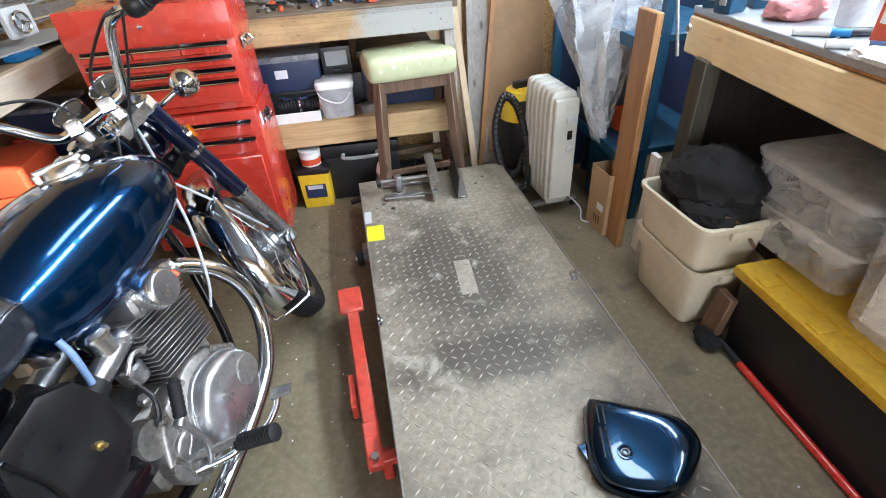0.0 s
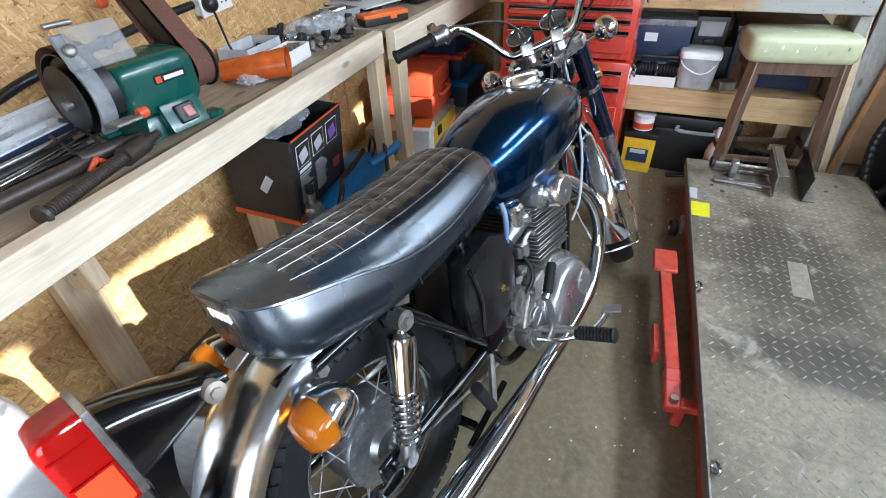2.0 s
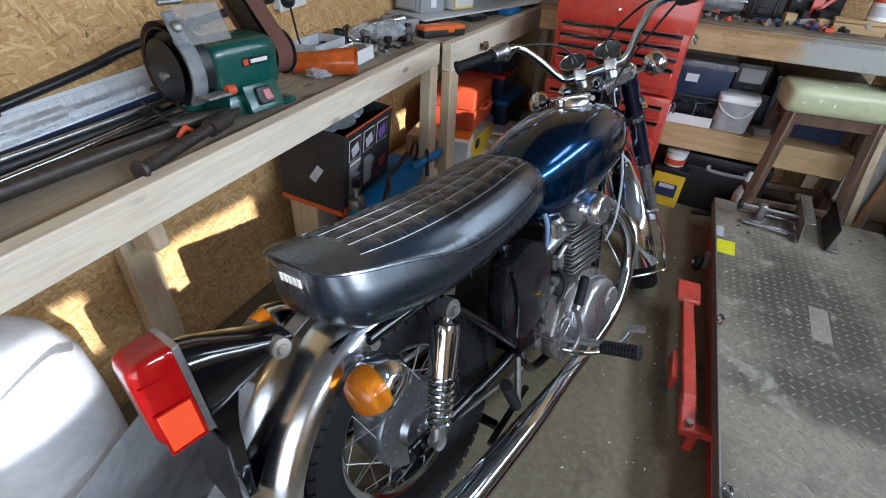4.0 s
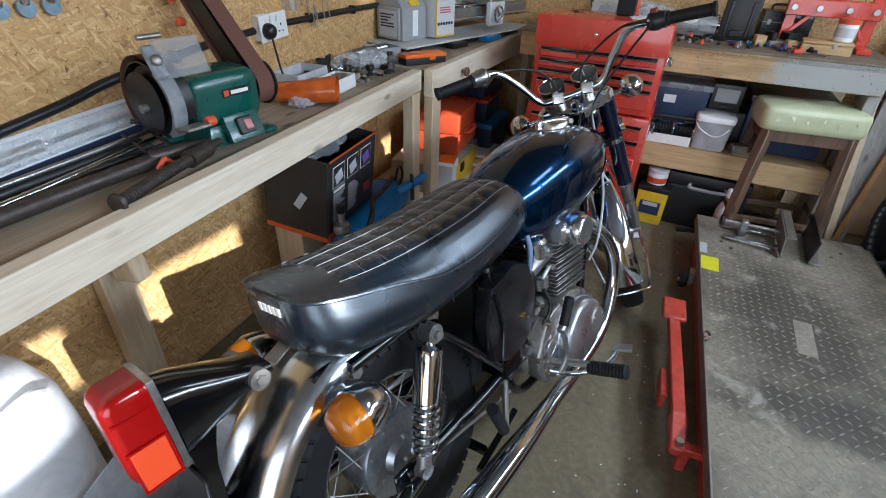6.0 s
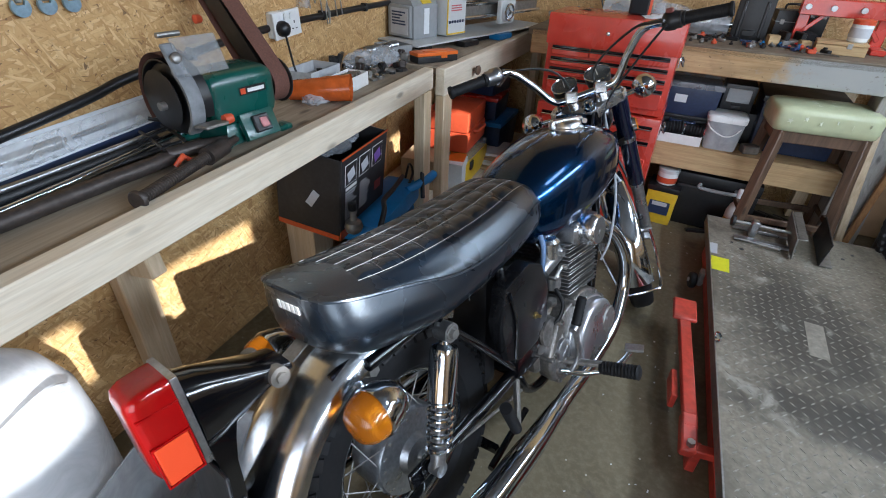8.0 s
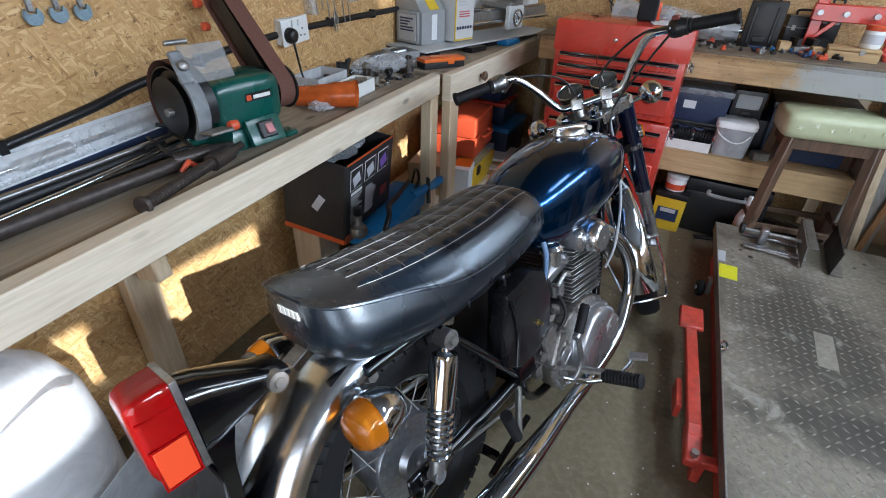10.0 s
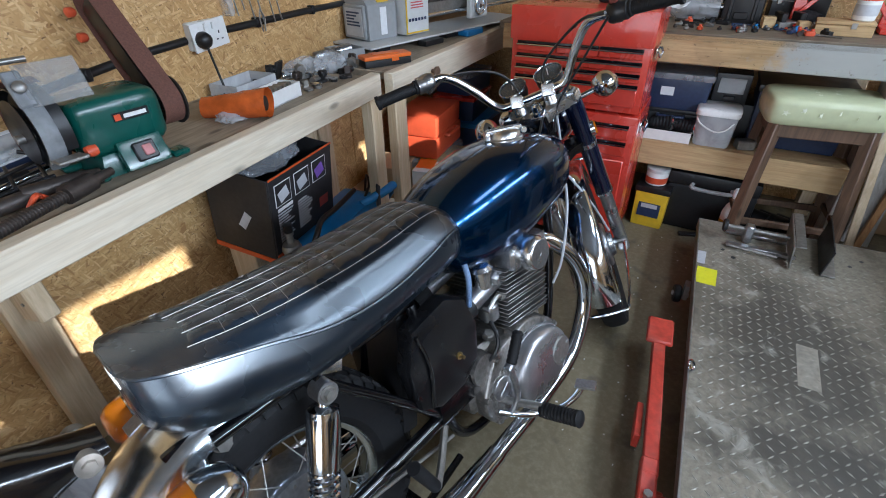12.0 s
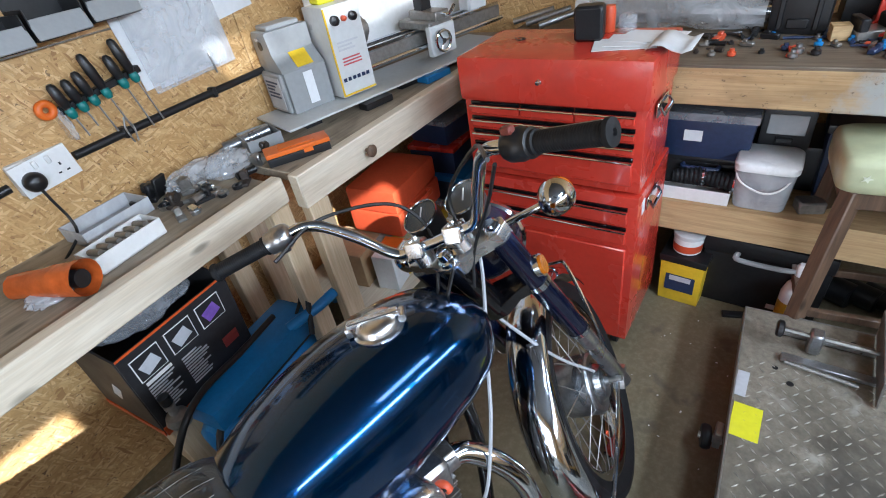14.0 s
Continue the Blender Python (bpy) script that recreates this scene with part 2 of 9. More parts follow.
SATIN = plain("satin_alloy", (0.52, 0.53, 0.55), 0.33, 0.92, var=0.06, fine=90, coarse=8, bump=0.03, dirt=(0.36, 0.345, 0.32))
SATINBLACK = plain("satin_black", (0.006, 0.006, 0.007), 0.30, var=0.3, bump=0.03, coat=0.2)
CASE = plain("grimy_case_alloy", (0.30, 0.285, 0.265), 0.42, 0.85, var=0.35, fine=70, bump=0.15, dirt=(0.11, 0.09, 0.065))
POLISHED = plain("polished_alloy", (0.74, 0.75, 0.76), 0.27, 1.0, var=0.08, fine=90, bump=0.04, dirt=(0.42, 0.41, 0.39), rvar=0.07)
DULL = plain("dull_steel", (0.32, 0.31, 0.29), 0.45, 0.8, var=0.2, dirt=(0.16, 0.12, 0.08))
HUBMETAL = plain("hub_alloy", (0.30, 0.31, 0.325), 0.34, 0.9, var=0.2, fine=90, dirt=(0.07, 0.065, 0.06))
FINMETAL = plain("fin_alloy", (0.30, 0.29, 0.28), 0.40, 0.85, var=0.25, dirt=(0.10, 0.09, 0.07))
BLUE = candy("candy_blue", (0.0006, 0.074, 0.23), (0.0002, 0.004, 0.020))
BLUECOVER = candy("navy_lacquer", (0.003, 0.030, 0.070), (0.0015, 0.010, 0.028))
NAVY = plain("navy_enamel", (0.002, 0.0045, 0.018), 0.2, 0.1, var=0.1, coat=0.7, bump=0.0)
VINYL = plain("black_vinyl", (0.0035, 0.0070, 0.0125), 0.28, var=0.25, fine=420, bump=0.12, spec=1.0, rvar=0.05, coat=0.35)
VINYL.node_tree.nodes["Principled BSDF"].inputs["Specular Tint"].default_value = (0.78, 0.90, 1.0, 1)
VINYL.node_tree.nodes["Principled BSDF"].inputs["Coat Roughness"].default_value = 0.30
VINYL.node_tree.nodes["Principled BSDF"].inputs["Coat IOR"].default_value = 1.6
IRON = plain("dark_iron", (0.075, 0.062, 0.055), 0.5, 0.55, var=0.3, fine=70, bump=0.25, dirt=(0.05, 0.035, 0.025))
RUBBER = plain("rubber", (0.009, 0.009, 0.010), 0.62, var=0.3, fine=90, bump=0.2, spec=0.3)
GLOSSBLACK = plain("black_enamel", (0.003, 0.003, 0.004), 0.16, var=0.2, coat=0.45, bump=0.0)
BLACK = plain("black_plastic", (0.011, 0.011, 0.012), 0.42, var=0.3, bump=0.1)
GREY = plain("grey_paint", (0.30, 0.31, 0.31), 0.4, var=0.06, bump=0.03)
PALEGREY = plain("pale_grey_paint", (0.58, 0.59, 0.58), 0.38, var=0.05, bump=0.03)
WHITE = plain("white_plastic", (0.76, 0.76, 0.74), 0.35, var=0.05, bump=0.03, dirt=(0.55, 0.53, 0.48))
CREAM = plain("cream_plastic", (0.66, 0.60, 0.46), 0.45, var=0.08, bump=0.05, dirt=(0.40, 0.33, 0.22))
HEATER = plain("heater_enamel", (0.62, 0.62, 0.56), 0.35, var=0.04, bump=0.02)
YELLOW = plain("yellow_plastic", (0.72, 0.48, 0.02), 0.4, var=0.08, bump=0.04, dirt=(0.45, 0.30, 0.05))
OCHRE = plain("ochre_lid", (0.55, 0.34, 0.02), 0.45, var=0.15, bump=0.05, dirt=(0.30, 0.20, 0.06))
LIME = plain("acid_yellow", (0.75, 0.72, 0.02), 0.45, var=0.06, bump=0.03, dirt=(0.6, 0.55, 0.1))
GREEN = plain("green_enamel", (0.006, 0.075, 0.058), 0.3, var=0.1, coat=0.3, bump=0.03)
TEAL = plain("teal_plastic", (0.01, 0.16, 0.15), 0.4, var=0.1, bump=0.02)
ORANGE = plain("orange_plastic", (0.70, 0.14, 0.012), 0.4, var=0.08, bump=0.04)
REDPLASTIC = plain("red_orange_plastic", (0.60, 0.085, 0.03), 0.4, var=0.08, bump=0.04)
BLUEPLASTIC = plain("blue_plastic", (0.018, 0.19, 0.47), 0.4, var=0.1, bump=0.04)
SLATE = plain("dark_blue_plastic", (0.02, 0.035, 0.085), 0.4, var=0.2, bump=0.05)
RACKBLUE = plain("blue_rack_paint", (0.008, 0.062, 0.125), 0.45, var=0.15, bump=0.05)
ABRASIVE = plain("abrasive_belt", (0.13, 0.055, 0.038), 0.85, var=0.25, fine=220, bump=0.4)
CARD = plain("brown_card", (0.42, 0.28, 0.15), 0.8, var=0.1, bump=0.1)
PAPER = plain("paper", (0.74, 0.75, 0.76), 0.6, var=0.04, bump=0.02)
PAPERGREY = plain("printed_paper", (0.50, 0.51, 0.53), 0.6, var=0.08, bump=0.02)
CLOTHBLACK = plain("black_cloth", (0.006, 0.006, 0.007), 0.95, var=0.4, fine=150, bump=0.6)
CLOTHGREEN = plain("pale_green_vinyl", (0.52, 0.55, 0.34), 0.42, var=0.08, fine=30, bump=0.1, dirt=(0.36, 0.38, 0.24))
PINK = plain("pink_cloth", (0.55, 0.24, 0.24), 0.9, var=0.2, bump=0.5)
CLEAR = clear("clear_plastic", alpha=0.28)
MILKY = clear("milky_plastic", (0.64, 0.66, 0.68), 0.2, 0.58)
POLY = clear("white_polythene", (0.74, 0.75, 0.76), 0.25, 0.64)
SMOKE = clear("smoky_plastic", (0.55, 0.57, 0.60), 0.14, 0.34)
FILM = clear("polythene_film", (0.72, 0.74, 0.76), 0.10, 0.33, bump=0.9)
AMBER = lens("amber_lens", (0.90, 0.27, 0.008), 0.6)
REDLENS = lens("red_lens", (0.62, 0.008, 0.008), 0.5)
REFLECT = lens("reflector", (0.95, 0.10, 0.03), 0.1)
GLASS = clear("gauge_glass", (0.30, 0.32, 0.33), 0.03, 0.16)
GREENBAG = plain("orange_film", (0.55, 0.11, 0.02), 0.22, var=0.3, fine=25, bump=0.6)
PURPLE = plain("purple_print", (0.20, 0.10, 0.42), 0.4, bump=0)

# ---- mesh helpers ----
def box(bm, c, s, rot=(0, 0, 0), bevel=0.0, seg=1, taper=1.0):
    """A block about c, of size s, its edges rounded; taper narrows its top."""
    g = bmesh.ops.create_cube(bm, size=1.0)
    vs = g["verts"]
    for v in vs:
        k = taper if v.co.z > 0 else 1.0
        v.co = Vector((v.co.x * s[0] * k, v.co.y * s[1] * k, v.co.z * s[2]))
    if bevel:
        es = {e for v in vs for e in v.link_edges}
        r = bmesh.ops.bevel(bm, geom=list(es), offset=min(bevel, min(s) * 0.45), segments=seg, affect="EDGES", profile=0.7)
        vs = list({v for v in r["verts"]} | {v for v in vs if v.is_valid})
    bmesh.ops.transform(bm, matrix=pose(*c, *rot), verts=vs)
    return vs


def rod(bm, a, b, r, r2=None, seg=14, cap=True):
    """A round bar from a to b."""
    a, b = Vector(a), Vector(b)
    d = b - a
    g = bmesh.ops.create_cone(bm, cap_ends=cap, segments=seg, radius1=r, radius2=r if r2 is None else r2, depth=d.length)
    m = Matrix.Translation((a + b) / 2) @ d.to_track_quat("Z", "Y").to_matrix().to_4x4()
    bmesh.ops.transform(bm, matrix=m, verts=g["verts"])
    return g["verts"]


def smooth_path(pts, step=6):
    """A Catmull-Rom line through pts."""
    p = [Vector(q) for q in pts]
    p = [2 * p[0] - p[1], *p, 2 * p[-1] - p[-2]]
    out = []
    for i in range(1, len(p) - 2):
        for k in range(step):
            t = k / step
            out.append(0.5 * (2 * p[i] + (p[i + 1] - p[i - 1]) * t + (2 * p[i - 1] - 5 * p[i] + 4 * p[i + 1] - p[i + 2]) * t * t
                              + (3 * p[i] - p[i - 1] - 3 * p[i + 1] + p[i + 2]) * t ** 3))
    return out + [p[-2]]


def tube(bm, pts, r, seg=10, step=6, r2=None, smooth=True):
    """A pipe along pts, r at its start and r2 at its end."""
    path = smooth_path(pts, step) if smooth else [Vector(q) for q in pts]
    rings, prev = [], None
    for i, p in enumerate(path):
        d = (path[min(i + 1, len(path) - 1)] - path[max(i - 1, 0)]).normalized()
        ref = prev if prev is not None else (Vector((0, 0, 1)) if abs(d.z) < 0.9 else Vector((1, 0, 0)))
        x = d.cross(ref).normalized()
        y = x.cross(d).normalized()
        prev = y
        k = i / max(1, len(path) - 1)
        rr = r if r2 is None else r + (r2 - r) * k
        rings.append([bm.verts.new(p + rr * (math.cos(a) * x + math.sin(a) * y)) for a in (2 * math.pi * j / seg for j in range(seg))])
    skin(bm, rings, True)
    return [v for g in rings for v in g]


def skin(bm, rings, caps=True, closed=True):
    """Faces between rings of vertices."""
    for a, b in zip(rings, rings[1:]):
        k = len(a)
        for j in range(k if closed else k - 1):
            bm.faces.new((a[j], a[(j + 1) % k], b[(j + 1) % k], b[j]))
    if caps:
        bm.faces.new(rings[0][::-1])
        bm.faces.new(rings[-1])


def turned(bm, prof, m=Matrix(), seg=28, caps=True):
    """A lathe-turned form: prof is rows of (radius, height) along z, placed by m."""
    rings = [[bm.verts.new(m @ Vector((r * math.cos(a), r * math.sin(a), h))) for a in (2 * math.pi * j / seg for j in range(seg))] for r, h in prof]
    skin(bm, rings, caps)
    return [v for g in rings for v in g]


def torus(bm, m, R, r, seg=48, ring=12, sx=1.0):
    rings = []
    for i in range(seg):
        a = 2 * math.pi * i / seg
        rings.append([bm.verts.new(m @ Vector(((R + r * math.cos(q)) * math.cos(a), (R + r * math.cos(q)) * math.sin(a), r * sx * math.sin(q)))) for q in (2 * math.pi * j / ring for j in range(ring))])
    skin(bm, rings + [rings[0]], False)


def ring_super(bm, c, rx, rz, e=2.6, n=28, axis="y"):
    """A ring of a rounded box about c, across the given axis."""
    out = []
    for j in range(n):
        a = 2 * math.pi * j / n
        u = math.copysign(abs(math.cos(a)) ** (2 / e), math.cos(a)) * rx
        w = math.copysign(abs(math.sin(a)) ** (2 / e), math.sin(a)) * rz
        out.append(bm.verts.new(Vector(c) + (Vector((u, 0, w)) if axis == "y" else Vector((0, u, w)) if axis == "x" else Vector((u, w, 0)))))
    return out


def extrude_flat(bm, pts, thick, m=Matrix(), bevel=0.0):
    """A plate with the outline pts (x, y), from z 0 to thick, placed by m."""
    lo = [bm.verts.new(m @ Vector((x, y, 0))) for x, y in pts]
    hi = [bm.verts.new(m @ Vector((x, y, thick))) for x, y in pts]
    k = len(pts)
    bm.faces.new(lo[::-1])
    top = bm.faces.new(hi)
    for i in range(k):
        bm.faces.new((lo[i], lo[(i + 1) % k], hi[(i + 1) % k], hi[i]))
    if bevel:
        bmesh.ops.bevel(bm, geom=list(top.edges), offset=bevel, segments=2, affect="EDGES", profile=0.6)
    return lo + hi


def finish(name, bm, material, smooth=40):
    me = bpy.data.meshes.new(name)
    bmesh.ops.recalc_face_normals(bm, faces=bm.faces[:])
    bm.to_mesh(me)
    bm.free()
    me.materials.append(material)
    if smooth:
        me.shade_smooth()
        me.set_sharp_from_angle(angle=radians(smooth))
    return me


def part(name, bm, material, parent, label="", m=None, smooth=40):
    """Links a bmesh as one mesh object under a thing or a part."""
    ob = new(name, finish(name, bm, material, smooth))
    ob.parent = parent
    if m is not None:
        ob.matrix_basis = m
    return tagged(ob, label)


def thing(name, label, category, m=Matrix(), group="", kind=""):
    ob = new(name)
    ob.empty_display_size = 0.05
    ob.matrix_basis = m
    return tagged(ob, label, category, group, kind)


def solid(name, bm, material, label, category, m=Matrix(), group="", kind="", smooth=40):
    """A thing that is one mesh."""
    ob = new(name, finish(name, bm, material, smooth))
    ob.matrix_basis = m
    return tagged(ob, label, category, group, kind)


def bx(c, s, rot=(0, 0, 0), bevel=0.0, seg=1, taper=1.0):
    bm = bmesh.new()
    box(bm, c, s, rot, bevel, seg, taper)
    return bm


def rd(a, b, r, r2=None, seg=14):
    bm = bmesh.new()
    rod(bm, a, b, r, r2, seg)
    return bm


def tb(pts, r, seg=10, step=6, r2=None, smooth=True):
    bm = bmesh.new()
    tube(bm, pts, r, seg, step, r2, smooth)
    return bm


def tu(prof, m=Matrix(), seg=28, caps=True):
    bm = bmesh.new()
    turned(bm, prof, m, seg, caps)
    return bm

# ---- the room ----
WX, WS = -1.62, -0.06            # the west wall runs along x = WX + WS * y
YN, YS, XE, ZC = 3.08, -3.0, 2.05, 2.70
WEST = pose(WX, 0, 0, 0, 0, math.degrees(math.atan(-WS)))


def wall_pieces(name, label, blocks, mat_, m=Matrix()):
    w = thing(name, label, "wall", m, kind="structure")
    for c, s in blocks:
        part("panel", bx(c, s, bevel=0.002), mat_, w)
    return w


solid("floor", bx((0.1, 0.05, -0.05), (4.6, 6.6, 0.1)), CONCRETE, "stained bare concrete garage floor with pale specks", "floor", kind="structure")
bm = bmesh.new()
for c, s in (((-0.66, 0.05, ZC + 0.04), (3.08, 6.6, 0.08)), ((1.88, 0.05, ZC + 0.04), (1.04, 6.6, 0.08)), ((1.12, -1.30, ZC + 0.04), (0.48, 3.9, 0.08)), ((1.12, 2.70, ZC + 0.04), (0.48, 1.3, 0.08))):
    box(bm, c, s)
solid("ceiling", bm, CEILWOOD, "grey weathered boarded garage ceiling", "ceiling", kind="structure")
solid("ground", bx((0, -8.6, -0.06), (16, 10.4, 0.1)), CONCRETE, "bare concrete yard beyond the open doorway", "ground", kind="structure")

# walls out of view, added outside the windows to shape the sun patches
solid("sun_cut_wall", bx((3.1, 0, 1.435), (0.1, 9.0, 2.87)), CONCRETE, "plain unseen wall added outside the windows to cut the low sun", "wall", kind="structure")

solid("sun_block_wall", bx((3.1, 2.785, 1.6), (0.104, 4.67, 3.2)), CONCRETE, "taller plain unseen wall added to block the sun further along", "wall", kind="structure")

solid("sun_block_wall", bx((3.1, -0.39, 1.6), (0.104, 0.96, 3.2)), CONCRETE, "taller plain unseen pier added to block the sun between patches", "wall", kind="structure")

# sheets of strand board, their joints left open
wall_pieces("wall_west", "golden strand board wall sheets with visible joints", [
    ((-0.02, y + 0.61, z), (0.04, 1.216, h - 0.004)) for y in (-3.05, -1.83, -0.61, 0.61, 1.83) for z, h in ((2.030, 1.36),)] + [((-0.02, y + 1.22, 0.675), (0.04, 2.436, 1.346)) for y in (-3.05, -0.61, 1.83)], OSB, WEST)
wall_pieces("wall_north", "golden strand board back wall", [
    ((x + 0.61, YN + 0.02, z), (1.216, 0.04, h - 0.004)) for x in (-1.95, -0.73, 0.49, 1.71) for z, h in ((0.61, 1.22), (1.965, 1.49))], OSB)
WIN = ((-1.75, -1.20), (-1.07, -0.55), (-0.45, 0.40), (0.48, 1.22), (1.30, 1.98), (2.06, 2.75))
WZ0, WZ1 = 1.85, 2.62
east = thing("wall_east", "plain strand board wall with a row of windows", "wall", kind="structure")
ys = [YS] + [y for w in WIN for y in w] + [YN]
for a, b in ((0, 1), (2, 3), (4, 5), (6, 7), (8, 9), (10, 11), (12, 13)):
    part("panel", bx((XE + 0.04, (ys[a] + ys[b]) / 2, ZC / 2), (0.08, ys[b] - ys[a], ZC)), OSB, east)
for y0, y1 in WIN:
    part("panel", bx((XE + 0.04, (y0 + y1) / 2, WZ0 / 2), (0.08, y1 - y0, WZ0)), OSB, east)
    part("panel", bx((XE + 0.04, (y0 + y1) / 2, (WZ1 + ZC) / 2), (0.08, y1 - y0, ZC - WZ1)), OSB, east)
for i, (y0, y1) in enumerate(WIN):
    w = thing(f"window_{i + 1}", "white framed fixed window over the bench", "window", kind="structure")
    for c, s in (((XE + 0.04, (y0 + y1) / 2, WZ0 + 0.02), (0.06, y1 - y0, 0.04)), ((XE + 0.04, (y0 + y1) / 2, WZ1 - 0.02), (0.06, y1 - y0, 0.04)),
                 ((XE + 0.04, y0 + 0.02, (WZ0 + WZ1) / 2), (0.06, 0.04, WZ1 - WZ0 - 0.08)), ((XE + 0.04, y1 - 0.02, (WZ0 + WZ1) / 2), (0.06, 0.04, WZ1 - WZ0 - 0.08))):
        part("window_frame", bx(c, s, bevel=0.004), WHITE, w)
    p = part("pane", bx((XE + 0.045, (y0 + y1) / 2, (WZ0 + WZ1) / 2), (0.005, y1 - y0 - 0.08, WZ1 - WZ0 - 0.08)), GLASS, w)
    p.visible_shadow = False
south = thing("wall_south", "strand board wall with an open doorway", "wall", kind="structure")
for c, s in (((-1.55, YS - 0.04, ZC / 2), (1.2, 0.08, ZC)), ((1.6, YS - 0.04, ZC / 2), (1.0, 0.08, ZC)), ((0.08, YS - 0.04, 2.425), (2.05, 0.08, 0.55))):
    part("panel", bx(c, s), OSB, south)

sk = thing("roof_light", "milky plastic roof light in the dark ceiling", "roof light", kind="structure")
part("pane", bx((1.12, 1.35, ZC + 0.05), (0.50, 1.40, 0.01)), MILKY, sk)
for c, s in (((0.897, 1.35, ZC + 0.03), (0.03, 1.40, 0.06)), ((1.343, 1.35, ZC + 0.03), (0.03, 1.40, 0.06)), ((1.12, 0.665, ZC + 0.03), (0.41, 0.03, 0.06)), ((1.12, 2.035, ZC + 0.03), (0.41, 0.03, 0.06))):
    part("roof_light_frame", bx(c, s, bevel=0.003), WHITE, sk)

# ---- west bench, in two lengths ----
BE = lambda y: -1.172 - 0.080 * y        # front edge of the first bench
ANG1 = math.degrees(math.atan(0.080))
BM1 = pose(BE(0), 0, 0, 0, 0, ANG1)
b1 = thing("workbench", "pale pine workbench with a grimy board top along the wall", "workbench", BM1)
part("worktop", bx((-0.235, 0.27, 0.878), (0.43, 2.39, 0.022), bevel=0.003), BOARD_Y, b1, "grimy grey-brown board")
part("front_beam", bx((0.0, 0.27, 0.862), (0.045, 2.41, 0.085), bevel=0.004), PINE_Y, b1, "pale planed pine")
part("back_rail", bx((-0.40, 0.27, 0.835), (0.045, 2.39, 0.06)), PINE_Y, b1)
part("end_post", bx((-0.005, 1.430, 0.41), (0.05, 0.075, 0.815), bevel=0.004), PINE_Z, b1)
part("end_post", bx((-0.33, 1.41, 0.41), (0.05, 0.075, 0.81), bevel=0.004), PINE_Z, b1)
part("leg", bx((-0.415, 0.250, 0.40), (0.045, 0.095, 0.80), bevel=0.004), PINE_Z, b1, "broad pine leg against the wall")
part("hanging_block", bx((-0.345, 0.250, 0.685), (0.090, 0.050, 0.290), (0, -9, 0), bevel=0.004), PINE_Z, b1, "short pine block screwed under the beam")
for z in (0.60, 0.64):
    part("screw_head", rd((-0.32, 0.222, z), (-0.32, 0.226, z), 0.005, seg=8), DULL, b1)

b2 = thing("workbench", "stained timber workbench under the lathe in the corner", "workbench")
part("worktop", bx((-1.53, 2.285, 0.885), (0.60, 1.56, 0.03), bevel=0.003), BOARD_Y, b2, "scarred board top")
part("front_beam", bx((-1.245, 2.28, 0.845), (0.045, 1.58, 0.115), bevel=0.004), PINE_Y, b2)
part("post", bx((-1.25, 1.545, 0.395), (0.045, 0.085, 0.79), bevel=0.004), PINE_Z, b2)
part("post", bx((-1.68, 1.545, 0.395), (0.045, 0.085, 0.79), bevel=0.004), PINE_Z, b2)
part("post", bx((-1.25, 2.98, 0.395), (0.045, 0.085, 0.79), bevel=0.004), PINE_Z, b2)
part("lower_shelf", bx((-1.50, 2.30, 0.17), (0.48, 1.3, 0.02)), PINE_Y, b2)
part("shelf_bearer", bx((-1.29, 2.30, 0.13), (0.04, 1.3, 0.06)), PINE_Y, b2)
part("knob", tu([(0.008, 0), (0.008, 0.012), (0.02, 0.018), (0.022, 0.028), (0.012, 0.036)], pose(-1.222, 1.80, 0.845, 0, 90, 0), 18), DARKWOOD, b2)

# ---- north bench ----
b3 = thing("workbench", "heavy rough timber workbench with a lower shelf at the back wall", "workbench", pose(0, -0.07, 0))
part("worktop", bx((-0.29, 2.76, 0.955), (1.72, 0.60, 0.035), bevel=0.003), timber("grimy_top", (0.21, 0.165, 0.115), (0.11, 0.082, 0.055), "x", stain=0.7), b3, "grimy timber top")
def smeared(m, edge, paint):
    """Old paint over the beam past an uneven edge along x, worn through in flecks."""
    n, l = m.node_tree.nodes, m.node_tree.links
    b = n["Principled BSDF"]
    src = b.inputs["Base Color"].links[0].from_socket
    v = coords(n, l, (1, 1, 1))
    sep = n.new("ShaderNodeSeparateXYZ")
    l.new(v, sep.inputs[0])
    add = n.new("ShaderNodeMath")
    add.operation = "MULTIPLY_ADD"
    add.inputs[1].default_value = 0.55
    l.new(noise_of(n, l, v, 9, 5, 0.65), add.inputs[0])
    l.new(sep.outputs[0], add.inputs[2])
    base = mixer(n, l, ramp(n, l, add.outputs[0], [(edge + 0.20, 0.0), (edge + 0.34, 0.9)]), src, paint)
    base = mixer(n, l, ramp(n, l, noise_of(n, l, v, 62, 4, 0.6), [(0.64, 0.0), (0.70, 0.7)]), base, (0.10, 0.065, 0.035))
    l.new(base, b.inputs["Base Color"])
    return m


BEAM = smeared(timber("smeared_beam", (0.58, 0.41, 0.21), (0.41, 0.26, 0.115), "x", stain=0.5), 0.12, (0.36, 0.38, 0.37))
part("front_beam", bx((-0.29, 2.485, 0.905), (1.68, 0.05, 0.125), bevel=0.005), BEAM, b3, "knotty rough-sawn beam with grey paint smears")
part("shelf", bx((-0.30, 2.72, 0.462), (1.60, 0.52, 0.022)), PINE_X, b3)
part("shelf_beam", bx((-0.30, 2.485, 0.41), (1.60, 0.05, 0.125), bevel=0.005), PINE_X, b3)
part("leg", bx((0.53, 2.56, 0.42), (0.05, 0.16, 0.84), bevel=0.004), GREYWOOD, b3, "grey painted end leg")
part("leg", bx((-0.95, 2.56, 0.42), (0.07, 0.07, 0.84), bevel=0.004), PINE_Z, b3)
